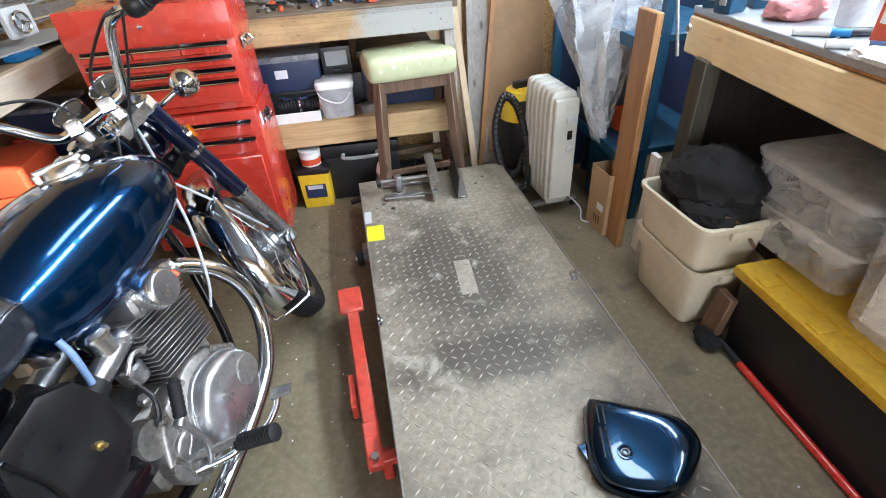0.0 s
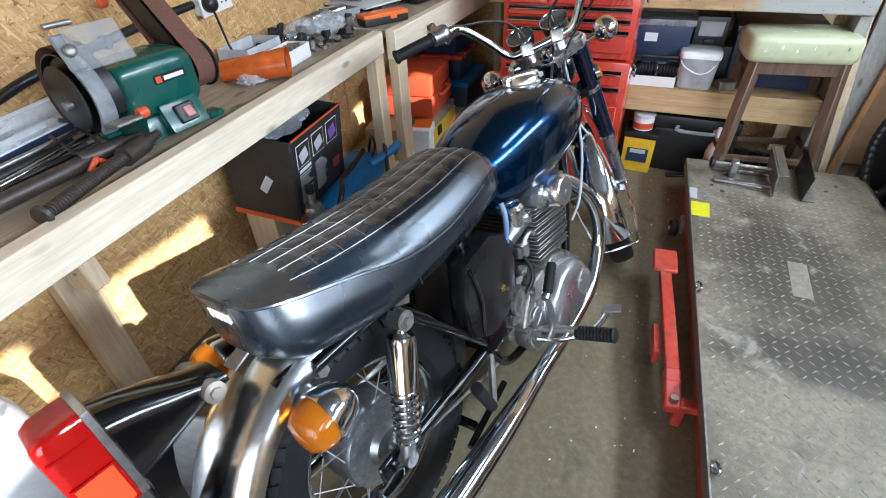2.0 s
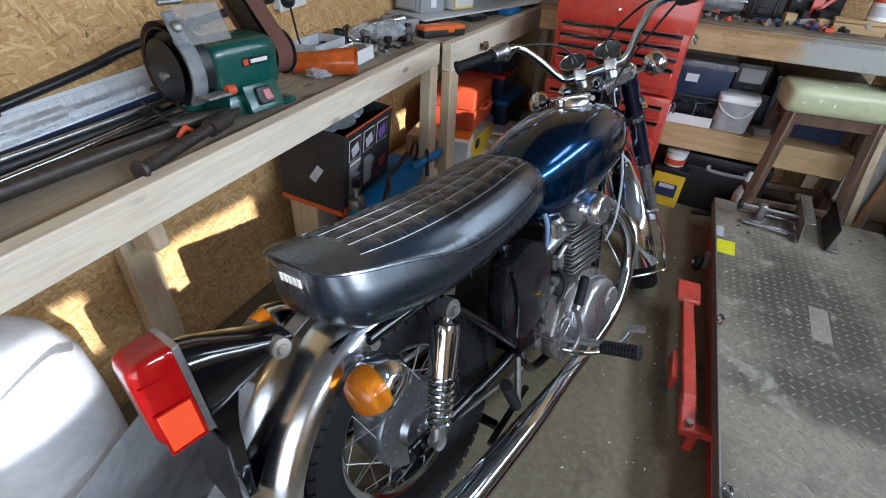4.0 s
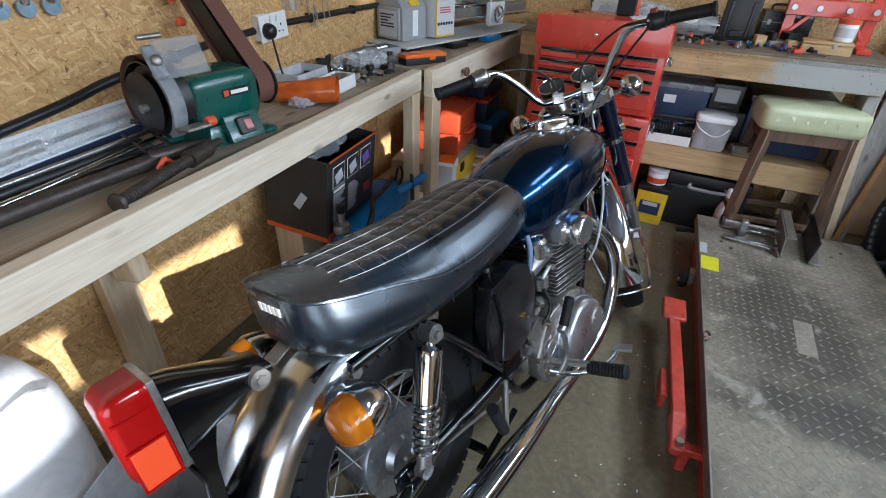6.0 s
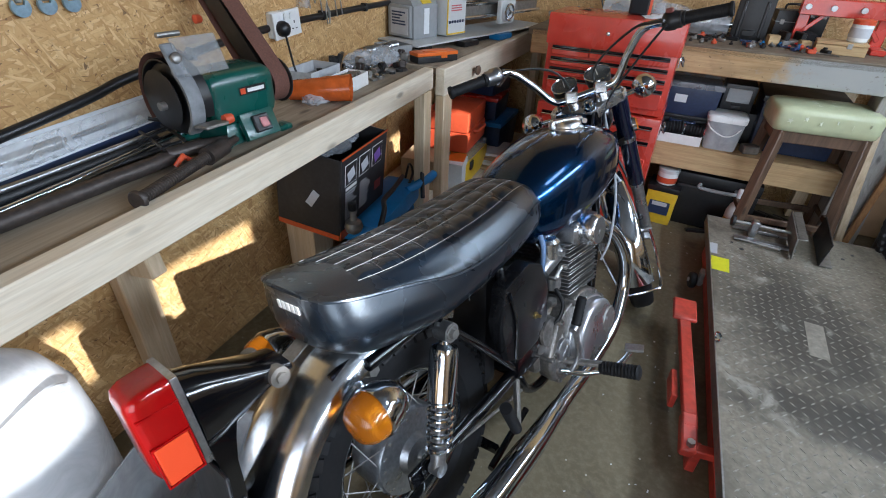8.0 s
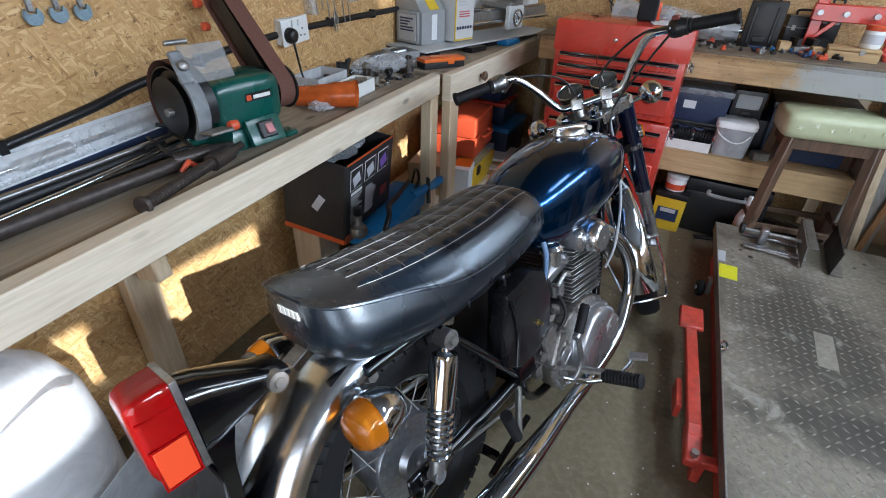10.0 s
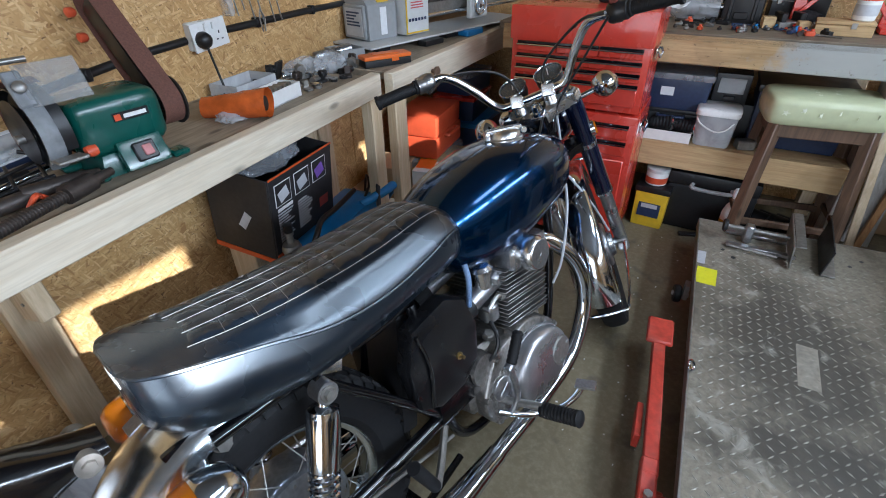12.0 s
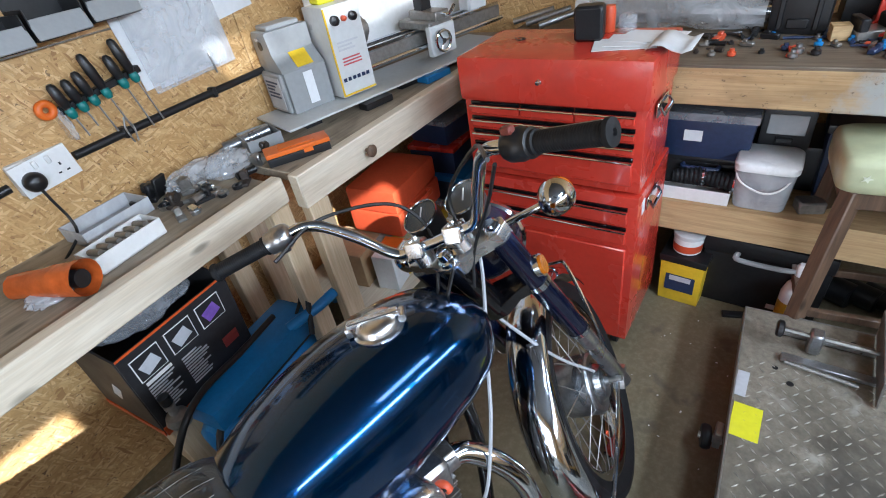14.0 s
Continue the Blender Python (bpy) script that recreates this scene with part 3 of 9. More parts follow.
part("leg", bx((0.50, 2.98, 0.47), (0.07, 0.07, 0.93), bevel=0.004), PINE_Z, b3)

# ---- east bench ----
b4 = thing("workbench", "sturdy pine workbench topped with pale chequer plate", "workbench", Matrix.Translation((1.325, 1.72, 0)) @ Matrix.Rotation(radians(-4.6), 4, "Z") @ Matrix.Translation((-1.255, -1.66, 0)))
part("worktop", bx((1.64, 0.35, 0.965), (0.80, 2.62, 0.022), bevel=0.003), plain("bench_plate", (0.38, 0.41, 0.45), 0.42, 0.6, var=0.12, fine=90, bump=0.5), b4, "pale metal chequer plate")
part("front_beam", bx((1.255, 0.35, 0.882), (0.045, 2.62, 0.125), bevel=0.006), KNOTTY, b4, "knotty golden pine beam")
part("edge_board", bx((1.262, 0.35, 0.955), (0.040, 2.62, 0.020), bevel=0.004), BROWNWOOD, b4, "brown worn board edge")
part("end_beam", bx((1.64, 1.655, 0.892), (0.72, 0.045, 0.12), bevel=0.005), PINE_X, b4)
part("post", bx((1.245, 1.50, 0.415), (0.06, 0.085, 0.83), bevel=0.004), MOSSWOOD, b4, "weathered dark greenish post")
# near-black boards close the end and the back under the worktop
part("end_panel", bx((1.66, 1.585, 0.42), (0.72, 0.016, 0.83)), NEARBLACK, b4, "near-black board closing the bench end")
part("back_panel", bx((1.985, 0.35, 0.42), (0.016, 2.4, 0.83)), NEARBLACK, b4)
part("post", bx((1.245, -0.85, 0.415), (0.06, 0.085, 0.83), bevel=0.004), GREYWOOD, b4)
part("back_rail", bx((2.0, 0.35, 0.90), (0.045, 2.6, 0.10)), PINE_Y, b4)
solid("post", bx((1.135, 1.700, 0.49), (0.028, 0.135, 0.98), bevel=0.004), BROWNWOOD, "upright varnished brown board against the bench end", "board")
solid("batten", bx((1.200, 1.595, 0.235), (0.022, 0.05, 0.47), (2, 0, 0), bevel=0.002), WHITE, "white painted batten leaning on the bench post", "batten")

# ---- the motorcycle, built upright about its rear tyre's foot and leant on its stand ----
HEAD, LEANING = 13.5, 13.5
BIKE = Matrix.Rotation(radians(-HEAD), 4, "Z") @ Matrix.Rotation(radians(-LEANING), 4, "Y")
BIKE = Matrix.Translation((-0.641, 0.211, 0.0)) @ BIKE
bike = thing("motorcycle", "vintage motorcycle with candy blue tank and quilted black seat", "motorcycle", BIKE)
RAKE = radians(23.0)
STEER = radians(32.0)
AX0 = Vector((0, 1.095, 0.95))
AXD = Vector((0, -math.sin(RAKE), math.cos(RAKE)))
TURN_F = Matrix.Translation(AX0) @ Matrix.Rotation(STEER, 4, AXD) @ Matrix.Rotation(radians(-1.8), 4, "Y") @ Matrix.Translation(-AX0)


def fork(z, off=0.050):
    """A place on the fork line at the given height, ahead of the steering axis."""
    return Vector((0, AX0.y + (AX0.z - z) * math.tan(RAKE) + off / math.cos(RAKE), z))


# tank
def tank_ring(bm, y, w, top, bot, n=36):
    c = (top * 0.55 + bot * 0.45)
    out = []
    for j in range(n):
        a = 2 * math.pi * j / n
        s, k = math.sin(a), math.cos(a)
        e = 2.6 if s > 0 else 3.4
        u = math.copysign(abs(k) ** (2 / e), k) * w
        z = c + math.copysign(abs(s) ** (2 / e), s) * ((top - c) if s > 0 else (c - bot))
        if s < 0:
            u *= 1 - 0.10 * abs(s) ** 2
        out.append(bm.verts.new((u, y, z)))
    return out


bm = bmesh.new()
TANK = ((0.520, 0.056, 0.783, 0.695), (0.530, 0.088, 0.804, 0.664), (0.556, 0.114, 0.825, 0.622), (0.626, 0.137, 0.852, 0.602), (0.712, 0.151, 0.873, 0.598), (0.806, 0.159, 0.886, 0.606),
        (0.900, 0.158, 0.888, 0.628), (0.975, 0.152, 0.881, 0.643), (1.040, 0.138, 0.866, 0.665), (1.083, 0.117, 0.846, 0.690), (1.109, 0.087, 0.823, 0.718), (1.120, 0.048, 0.802, 0.746))
skin(bm, [tank_ring(bm, *r) for r in TANK])
tank = part("fuel_tank", bm, BLUE, bike, "candy blue lacquered teardrop tank", smooth=60)
capm = pose(0.026, 0.898, 0.885, -1, 0, -35)
cap = part("filler_cap", tu([(0.050, -0.008), (0.050, 0.002), (0.044, 0.005), (0.043, 0.016), (0.039, 0.022), (0.026, 0.026), (0.0, 0.027)], capm, 36, False), POLISHED, tank, "chrome flip-up filler cap")
part("cap_lever", bx((0, 0, 0), (0.020, 0.104, 0.012), bevel=0.005, seg=3), POLISHED, cap, m=capm @ pose(0, -0.004, 0.026))
part("hinge", rd((-0.017, 0.052, 0.016), (0.017, 0.052, 0.016), 0.008), POLISHED, cap, m=capm)
part("catch", bx((0, -0.054, 0.014), (0.024, 0.014, 0.020), bevel=0.004, seg=2), POLISHED, cap, m=capm)

# seat
def along(y, rows):
    """Smooth interpolation in rows of (y, value)."""
    last = len(rows) - 2
    for i in range(last + 1):
        (a, p), (b, q) = rows[i], rows[i + 1]
        if y <= b or i == last:
            h = b - a
            k = max(0.0, min(1.0, (y - a) / h))
            m0 = (q - rows[i - 1][1]) / (b - rows[i - 1][0]) if i else (q - p) / h
            m1 = (rows[i + 2][1] - p) / (rows[i + 2][0] - a) if i < last else (q - p) / h
            return (2 * k ** 3 - 3 * k * k + 1) * p + (k ** 3 - 2 * k * k + k) * h * m0 + (3 * k * k - 2 * k ** 3) * q + (k ** 3 - k * k) * h * m1


S_TOP = ((-0.166, 0.838), (-0.02, 0.828), (0.15, 0.820), (0.32, 0.822), (0.47, 0.832), (0.54, 0.822), (0.60, 0.780))
S_BOT = ((-0.166, 0.722), (-0.11, 0.690), (0.02, 0.666), (0.12, 0.657), (0.30, 0.664), (0.60, 0.690))
S_SEAM = ((-0.166, 0.833), (-0.10, 0.820), (0.02, 0.790), (0.15, 0.752), (0.28, 0.742), (0.42, 0.756), (0.53, 0.772), (0.60, 0.750))
S_WIDE = ((-0.166, 0.122), (-0.10, 0.136), (0.06, 0.151), (0.25, 0.150), (0.42, 0.138), (0.55, 0.118), (0.60, 0.106))


def seat_z(x, y):
    w, top, seam_z = along(y, S_WIDE), along(y, S_TOP), along(y, S_SEAM)
    k = abs(x / w)
    edge = min(0.016, (top - seam_z) * 0.5)
    if k < 0.80:
        return top - edge * (k / 0.80) ** 4
    return top - edge - (top - seam_z - edge) * (k - 0.80) / 0.20


bm = bmesh.new()
rings = []
ROWY = [-0.166, -0.1645, -0.157, -0.142, -0.115, -0.085] + [-0.06 + 0.03 * k for k in range(20)] + [0.535, 0.56, 0.578, 0.588]
ENDS = {0: 0.46, 1: 0.60, 2: 0.78, 3: 0.905, 4: 0.975, len(ROWY) - 3: 0.96, len(ROWY) - 2: 0.86, len(ROWY) - 1: 0.66}
for i, y in enumerate(ROWY):
    w, bot, sm = along(y, S_WIDE), along(y, S_BOT), along(y, S_SEAM)
    e = ENDS.get(i, 1.0)
    bulge = 0.11 * max(0.0, min(1.0, (0.22 - y) / 0.17))
    side = [(0.70, bot), (0.84, bot + 0.004), (0.92 + 0.3 * bulge, bot + 0.014), (0.975 + 0.7 * bulge, bot + 0.032), (1.0 + bulge, bot + (sm - bot) * 0.45), (1.0 + 0.55 * bulge, bot + (sm - bot) * 0.75), (0.998, sm - 0.008)]
    top = [(u, seat_z(u * w, y)) for u in (0.985, 0.93, 0.86, 0.81, 0.76, 0.66, 0.48, 0.32, 0.16, 0.0)]
    half = side + top
    drop = 0.012 if i == len(ROWY) - 1 else 0.0
    rings.append([bm.verts.new((-u * w * e, y, z - drop)) for u, z in half] + [bm.verts.new((u * w * e, y, z - drop)) for u, z in half[-2::-1]])
skin(bm, rings)
seat = part("seat", bm, VINYL, bike, "quilted black vinyl dual seat with white stitching", smooth=55)
STITCH = plain("pale_thread", (0.24, 0.24, 0.245), 0.8, bump=0)
SEAMGREY = plain("grey_thread", (0.10, 0.10, 0.105), 0.7, bump=0)
QX, QY0, QDY = 0.101, -0.05, 0.059
# padded quilting: pillows between the rows of thread
bm = bmesh.new()
grid = []
for j in range(10 * 6 + 1):
    row = []
    for i in range(-12, 13):
        u, v = i / 6, j / 6
        y = QY0 + v * QDY - 0.020 * abs(u) / 2
        x = u / 2 * QX * along(y, S_WIDE) / 0.146
        puff = 0.0058 * (abs(math.sin(math.pi * u)) * abs(math.sin(math.pi * v))) ** 0.42
        if abs(i) == 12 or j in (0, 60):
            puff = -0.003
        row.append(bm.verts.new((x, y, seat_z(x, y) + puff - 0.0005)))
    grid.append(row)
skin(bm, grid, False, False)
part("quilted_panel", bm, VINYL, seat, smooth=70)
for k in range(-2, 3):
    pts = []
    for j in range(21):
        y = QY0 + j / 2 * QDY - 0.020 * abs(k) / 2
        x = k / 2 * QX * along(y, S_WIDE) / 0.146
        pts.append((x, y, seat_z(x, y) + 0.0022))
    part("stitching", tb(pts, 0.0007, 5, 2), STITCH, seat)
for j in range(1, 10):
    for k in range(-2, 2):
        pts = []
        for i in range(7):
            u = k + i / 6
            y = QY0 + j * QDY - 0.020 * abs(u) / 2
            x = u / 2 * QX * along(y, S_WIDE) / 0.146
            pts.append((x, y, seat_z(x, y) + 0.0018))
        part("cross_stitch", tb(pts, 0.0005, 5, 1), SEAMGREY, seat)
for s in (-1, 1):
    pts = [(s * along(y, S_WIDE) * ENDS.get(i, 1.0) * 0.995, y, along(y, S_SEAM) - 0.003) for i, y in enumerate(ROWY[:-2]) if i != 1]
    part("piping", tb(pts, 0.0034, 6, 2), VINYL, seat)
part("piping", tb([(x, -0.1665, 0.831) for x in (-0.054, -0.03, 0, 0.03, 0.054)], 0.0034, 6, 2), VINYL, seat)
part("seam", tb([(0.1525, 0.165, z) for z in (0.742, 0.72, 0.69, 0.672)], 0.0015, 5, 2), VINYL, seat)
# five pale bars stand for the maker's lettering
for k in range(5):
    part("letter_bar", bx((-0.034 + k * 0.0150, -0.1672, 0.797), (0.0100, 0.002, 0.017)), WHITE, seat, "white painted letter")


# wheels
def wheel(parent, centre, R, width, name, m=Matrix(), knobby=True, drum=0.085, rim=0.0):
    w = thing_part(name, parent)
    at = m @ Matrix.Translation(centre) @ Matrix.Rotation(radians(90), 4, "Y")
    bm = bmesh.new()
    rim = rim or R - width * 0.72
    prof = [(rim - 0.004, -width * 0.30), (rim + 0.012, -width * 0.42), (R - width * 0.32, -width * 0.5), (R - width * 0.12, -width * 0.44), (R - width * 0.02, -width * 0.28), (R, 0)]
    prof = prof + [(r, -z) for r, z in prof[-2::-1]]
    rings = [[bm.verts.new(at @ Vector((r * math.cos(a), r * math.sin(a), z))) for r, z in prof] for a in (2 * math.pi * i / 64 for i in range(64))]
    skin(bm, rings + [rings[0]], False, True)
    part("tyre", bm, RUBBER, w, "black treaded tyre", smooth=30)
    if knobby:
        bm = bmesh.new()
        for i in range(52):
            a = 2 * math.pi * (i + 0.5) / 52
            for z, tilt in ((-0.053, -8), (-0.034, 24), (-0.012, -24), (0.012, 24), (0.034, -24), (0.053, 8)):
                rr = R - 0.0032 - (0.0 if abs(z) < 0.02 else 0.0026 if abs(z) < 0.04 else 0.0155)
                mm = at @ Matrix.Rotation(a + (0.02 if z > 0 else 0), 4, "Z") @ Matrix.Translation((rr, 0, z)) @ Matrix.Rotation(-math.copysign(0.0 if abs(z) < 0.02 else 0.14 if abs(z) < 0.04 else 0.95, z), 4, "Y") @ Matrix.Rotation(radians(tilt), 4, "X")
                vs = bmesh.ops.create_cube(bm, size=1.0)["verts"]
                bmesh.ops.transform(bm, matrix=mm @ Matrix.Diagonal((0.012, 0.026, 0.019, 1)), verts=vs)
        tagged(part("tread", bm, RUBBER, w, smooth=30), "worn rubber tread blocks", kind="stuff")
    bm = bmesh.new()
    rp = [(rim - 0.022, -0.010), (rim - 0.020, -0.022), (rim - 0.006, -0.032), (rim + 0.010, -0.034), (rim + 0.010, -0.028), (rim - 0.004, -0.020)]
    rp = rp + [(r, -z) for r, z in rp[::-1]]
    rings = [[bm.verts.new(at @ Vector((r * math.cos(a), r * math.sin(a), z))) for r, z in rp] for a in (2 * math.pi * i / 64 for i in range(64))]
    skin(bm, rings + [rings[0]], False, True)
    part("rim", bm, CHROME, w, "chrome wheel rim", smooth=35)
    hub = part("hub", tu([(0.012, -0.085), (0.016, -0.075), (0.045, -0.072), (0.060, -0.055), (drum, -0.050), (drum + 0.006, -0.040), (drum + 0.006, 0.040), (drum, 0.050), (0.055, 0.058), (0.045, 0.074), (0.016, 0.078), (0.012, 0.088)], at, 40), HUBMETAL, w, "dark grey alloy drum hub")
    bm = bmesh.new()
    for s in (-0.044, 0.044):
        for k in range(18):
            a = 2 * math.pi * k / 18
            rod(bm, at @ Vector(((drum - 0.012) * math.cos(a), (drum - 0.012) * math.sin(a), s * 1.16)), at @ Vector(((drum - 0.012) * math.cos(a), (drum - 0.012) * math.sin(a), s * 1.22)), 0.004, seg=6)
    tagged(part("rivet_ring", bm, DULL, hub), "small steel rivets round the hub", kind="stuff")
    for k in range(36):
        a = 2 * math.pi * k / 36
        side = 0.042 if k % 2 else -0.042
        b = a + (0.42 if (k // 2) % 2 else -0.42)
        part("spoke", rd(at @ Vector(((drum + 0.002) * math.cos(a), (drum + 0.002) * math.sin(a), side)), at @ Vector(((rim - 0.018) * math.cos(b), (rim - 0.018) * math.sin(b), side * 0.12)), 0.0018, seg=5), DULL, w)
    return w


def thing_part(name, parent):
    ob = new(name)
    ob.empty_display_size = 0.02
    ob.parent = parent
    return ob


wheel(bike, (0, 0, 0.312), 0.312, 0.116, "rear_wheel", drum=0.108, rim=0.208)
FA = Vector((0, 1.398, 0.290))
FW = wheel(bike, FA, 0.322, 0.092, "front_wheel", TURN_F, knobby=False, drum=0.082)


def arc_guard(R, a0, a1, half, m, n=30, lip=0.018):
    """A mudguard: a channel bent round a circle in the y-z plane."""
    bm = bmesh.new()
    bend = [radians(-90 + 12 * k) for k in range(16)]
    sect = [(half * math.sin(t), -lip + (lip + 0.016) * math.cos(t) ** 0.8) for t in bend[:-1]] + [(half, -lip)]
    sect += [((half - 0.003) * math.sin(t), -lip + (lip + 0.012) * max(0.0, math.cos(t)) ** 0.8) for t in bend[::-1]]
    rings = []
    for i in range(n + 1):
        a = radians(a0 + (a1 - a0) * i / n)
        rings.append([bm.verts.new(m @ Vector((x, (R + d) * math.cos(a), (R + d) * math.sin(a)))) for x, d in sect])
    skin(bm, rings, True)
    return bm


part("rear_mudguard", arc_guard(0.388, 62, 204, 0.098, Matrix.Translation((0, 0, 0.312)), lip=0.046), PITTED, bike, "chrome rear mudguard with pitted spots", smooth=50)
part("front_mudguard", arc_guard(0.350, 30, 192, 0.056, TURN_F @ Matrix.Translation(FA)), CHROME, bike, "polished chrome front mudguard", smooth=50)
# bent chrome stays: two loops over the guard and its lower end
for a0 in (196, 62):
    a = radians(a0)
    k = Vector((0, math.cos(a), math.sin(a)))
    loop = []
    for x, d, q in ((-0.112, 0.012, 0), (-0.100, 0.17, 0), (-0.074, 0.345, 0), (-0.045, 0.369, 0), (0.045, 0.369, 0), (0.074, 0.345, 0), (0.100, 0.17, 0), (0.112, 0.012, 0)):
        loop.append(TURN_F @ (Vector((x, FA.y, FA.z)) + k * d))
    part("mudguard_stay", tb(loop, 0.0058, 8, 4), CHROME, bike, "bent chrome mudguard stay")
part("brake_plate", tu([(0.0, 0.062), (0.030, 0.062), (0.034, 0.056), (0.082, 0.054), (0.088, 0.048), (0.088, 0.042)], TURN_F @ Matrix.Translation(FA) @ Matrix.Rotation(radians(90), 4, "Y"), 32, False), ALLOY, FW, "flat grey brake plate")

# fork, yokes, head lamp
for s in (-1, 1):
    x = Vector((s * 0.105, 0, 0))
    leg = part("fork_leg", rd(TURN_F @ (fork(0.238) + x), TURN_F @ (fork(0.62) + x), 0.0235, seg=22), ALLOY, bike, "grey alloy fork slider")
    part("fork_shroud", rd(TURN_F @ (fork(0.530) + x), TURN_F @ (fork(0.893) + x), 0.030, seg=22), NAVY, leg, "dark navy enamelled fork cover")
    part("collar", rd(TURN_F @ (fork(0.728) + x), TURN_F @ (fork(0.744) + x), 0.0325, seg=22), CHROME, leg)
    part("collar", rd(TURN_F @ (fork(0.524) + x), TURN_F @ (fork(0.536) + x), 0.0315, seg=22), CHROME, leg)
    p0 = fork(0.779) + x
    part("side_reflector", rd(TURN_F @ (p0 + Vector((s * 0.026, 0, 0))), TURN_F @ (p0 + Vector((s * 0.044, 0, 0))), 0.024, 0.022, 22), AMBER, leg, "round amber reflector")
    bm = rd(TURN_F @ (p0 + Vector((s * 0.024, 0, 0))), TURN_F @ (p0 + Vector((s * 0.038, 0, 0))), 0.027, seg=22)
    part("reflector_rim", bm, CHROME, leg)
    part("axle_clamp", bx(TURN_F @ (fork(0.262) + x), (0.034, 0.055, 0.060), (-23, 0, 26), 0.008, 2), ALLOY, leg)
for z, mat_, w in ((0.905, POLISHED, 0.034), (0.745, GLOSSBLACK, 0.034)):
    bm = bmesh.new()
    c0 = fork(z)
    axp = AX0 + AXD * ((z - AX0.z) / AXD.z)
    pts = [(-0.136, 0.018), (-0.125, 0.040), (-0.090, 0.042), (-0.04, 0.022), (0, 0.016), (0.04, 0.022), (0.090, 0.042), (0.125, 0.040), (0.136, 0.018), (0.119, -0.012), (0.06, -0.026), (0.03, -0.058), (0, -0.066), (-0.03, -0.058), (-0.06, -0.026), (-0.119, -0.012)]
    mm = TURN_F @ Matrix.Translation(c0) @ Matrix.Rotation(RAKE, 4, "X") @ Matrix.Translation((0, -0.01, -w / 2))
    extrude_flat(bm, pts, w, mm, 0.006)
    yk = part("yoke", bm, mat_, bike, "polished alloy top yoke" if mat_ is POLISHED else "black lower yoke")
    bm = bmesh.new()
    if mat_ is POLISHED:
        for s in (-0.105, 0.105):
            part("fork_nut", tu([(0.020, 0), (0.020, 0.012), (0.015, 0.016), (0, 0.016)], mm @ Matrix.Translation((s, 0.012, w)), 6, False), CHROME, yk)
        turned(bm, [(0.026, 0), (0.026, 0.010), (0.018, 0.012), (0.016, 0.030), (0.010, 0.034), (0, 0.034)], mm @ Matrix.Translation((0, -0.036, w)), 20, False)
        part("stem_nut", bm, CHROME, yk)
    else:
        rod(bm, mm @ Vector((0, -0.036, 0.02)), mm @ Vector((0, -0.036, 0.20)), 0.032, seg=20)
        part("steering_stem", bm, GLOSSBLACK, yk)
lampm = TURN_F @ Matrix.Translation(fork(0.835) + Vector((0, 0.110, 0.01))) @ Matrix.Rotation(radians(-90), 4, "X")
part("headlamp_shell", tu([(0.0, -0.085), (0.045, -0.078), (0.075, -0.055), (0.090, -0.015), (0.092, 0.03)], lampm, 32, False), NAVY, bike, "dark navy headlamp bowl")
part("headlamp_rim", tu([(0.092, 0.028), (0.098, 0.034), (0.098, 0.046), (0.088, 0.054), (0.084, 0.050)], lampm, 36, False), CHROME, bike)
part("headlamp_lens", tu([(0.086, 0.046), (0.06, 0.058), (0.03, 0.063), (0, 0.064)], lampm, 32, False), GLASS, bike)

# gauges
for s, lab in ((-0.060, "speedometer"), (0.060, "rev_counter")):
    gm = TURN_F @ Matrix.Translation(fork(0.985, 0.03) + Vector((s, 0.095, 0.008))) @ Matrix.Rotation(radians(30), 4, "X")
    g = part(lab, tu([(0.0, -0.060), (0.034, -0.056), (0.044, -0.02), (0.046, 0.006)], gm, 28, False), BLACK, bike, "round black instrument")
    part("bezel", tu([(0.046, 0.006), (0.0475, 0.007), (0.047, 0.011), (0.0450, 0.012), (0.044, 0.010)], gm, 32, False), CHROME, g)
    part("dial", tu([(0.044, 0.004), (0, 0.004)], gm, 28, False), plain("dial_face", (0.025, 0.028, 0.027), 0.4, bump=0), g)
    part("dial_glass", tu([(0.043, 0.010), (0.02, 0.013), (0, 0.014)], gm, 28, False), GLASS, g)
    part("needle", bx((0, 0, 0), (0.003, 0.036, 0.002)), WHITE, g, m=gm @ Matrix.Translation((0, 0.010, 0.007)))

# handlebar
BARPTS = [(-0.408, 0.935, 1.128), (-0.272, 1.005, 1.124), (-0.214, 1.050, 1.112), (-0.160, 1.085, 1.045), (-0.11, 1.108, 0.968), (-0.06, 1.112, 0.956), (0.06, 1.112, 0.956), (0.11, 1.108, 0.968), (0.160, 1.085, 1.035), (0.214, 1.050, 1.088), (0.280, 1.012, 1.084), (0.428, 0.942, 1.054)]
BARPTS = [Vector((x, y, z)) for x, y, z in BARPTS]
bar = part("handlebar", tb([TURN_F @ p for p in BARPTS], 0.0126, 16, 8), CHROME, bike, "chrome high-rise handlebar")
for s in (-0.05, 0.05):
    bm = bmesh.new()
    c = Vector((s, 1.110, 0.936))
    rod(bm, TURN_F @ (c + Vector((0, 0.004, -0.02))), TURN_F @ (c + Vector((0, 0, 0.022))), 0.020, seg=16)
    box(bm, TURN_F @ (c + Vector((0, 0, 0.022))), (0.040, 0.046, 0.040), (-10, 0, 32), 0.010, 3)
    for k in (-0.012, 0.012):
        rod(bm, TURN_F @ (c + Vector((0, k, 0.036))), TURN_F @ (c + Vector((0, k, 0.046))), 0.006, seg=6)
    part("bar_clamp", bm, POLISHED, bar)
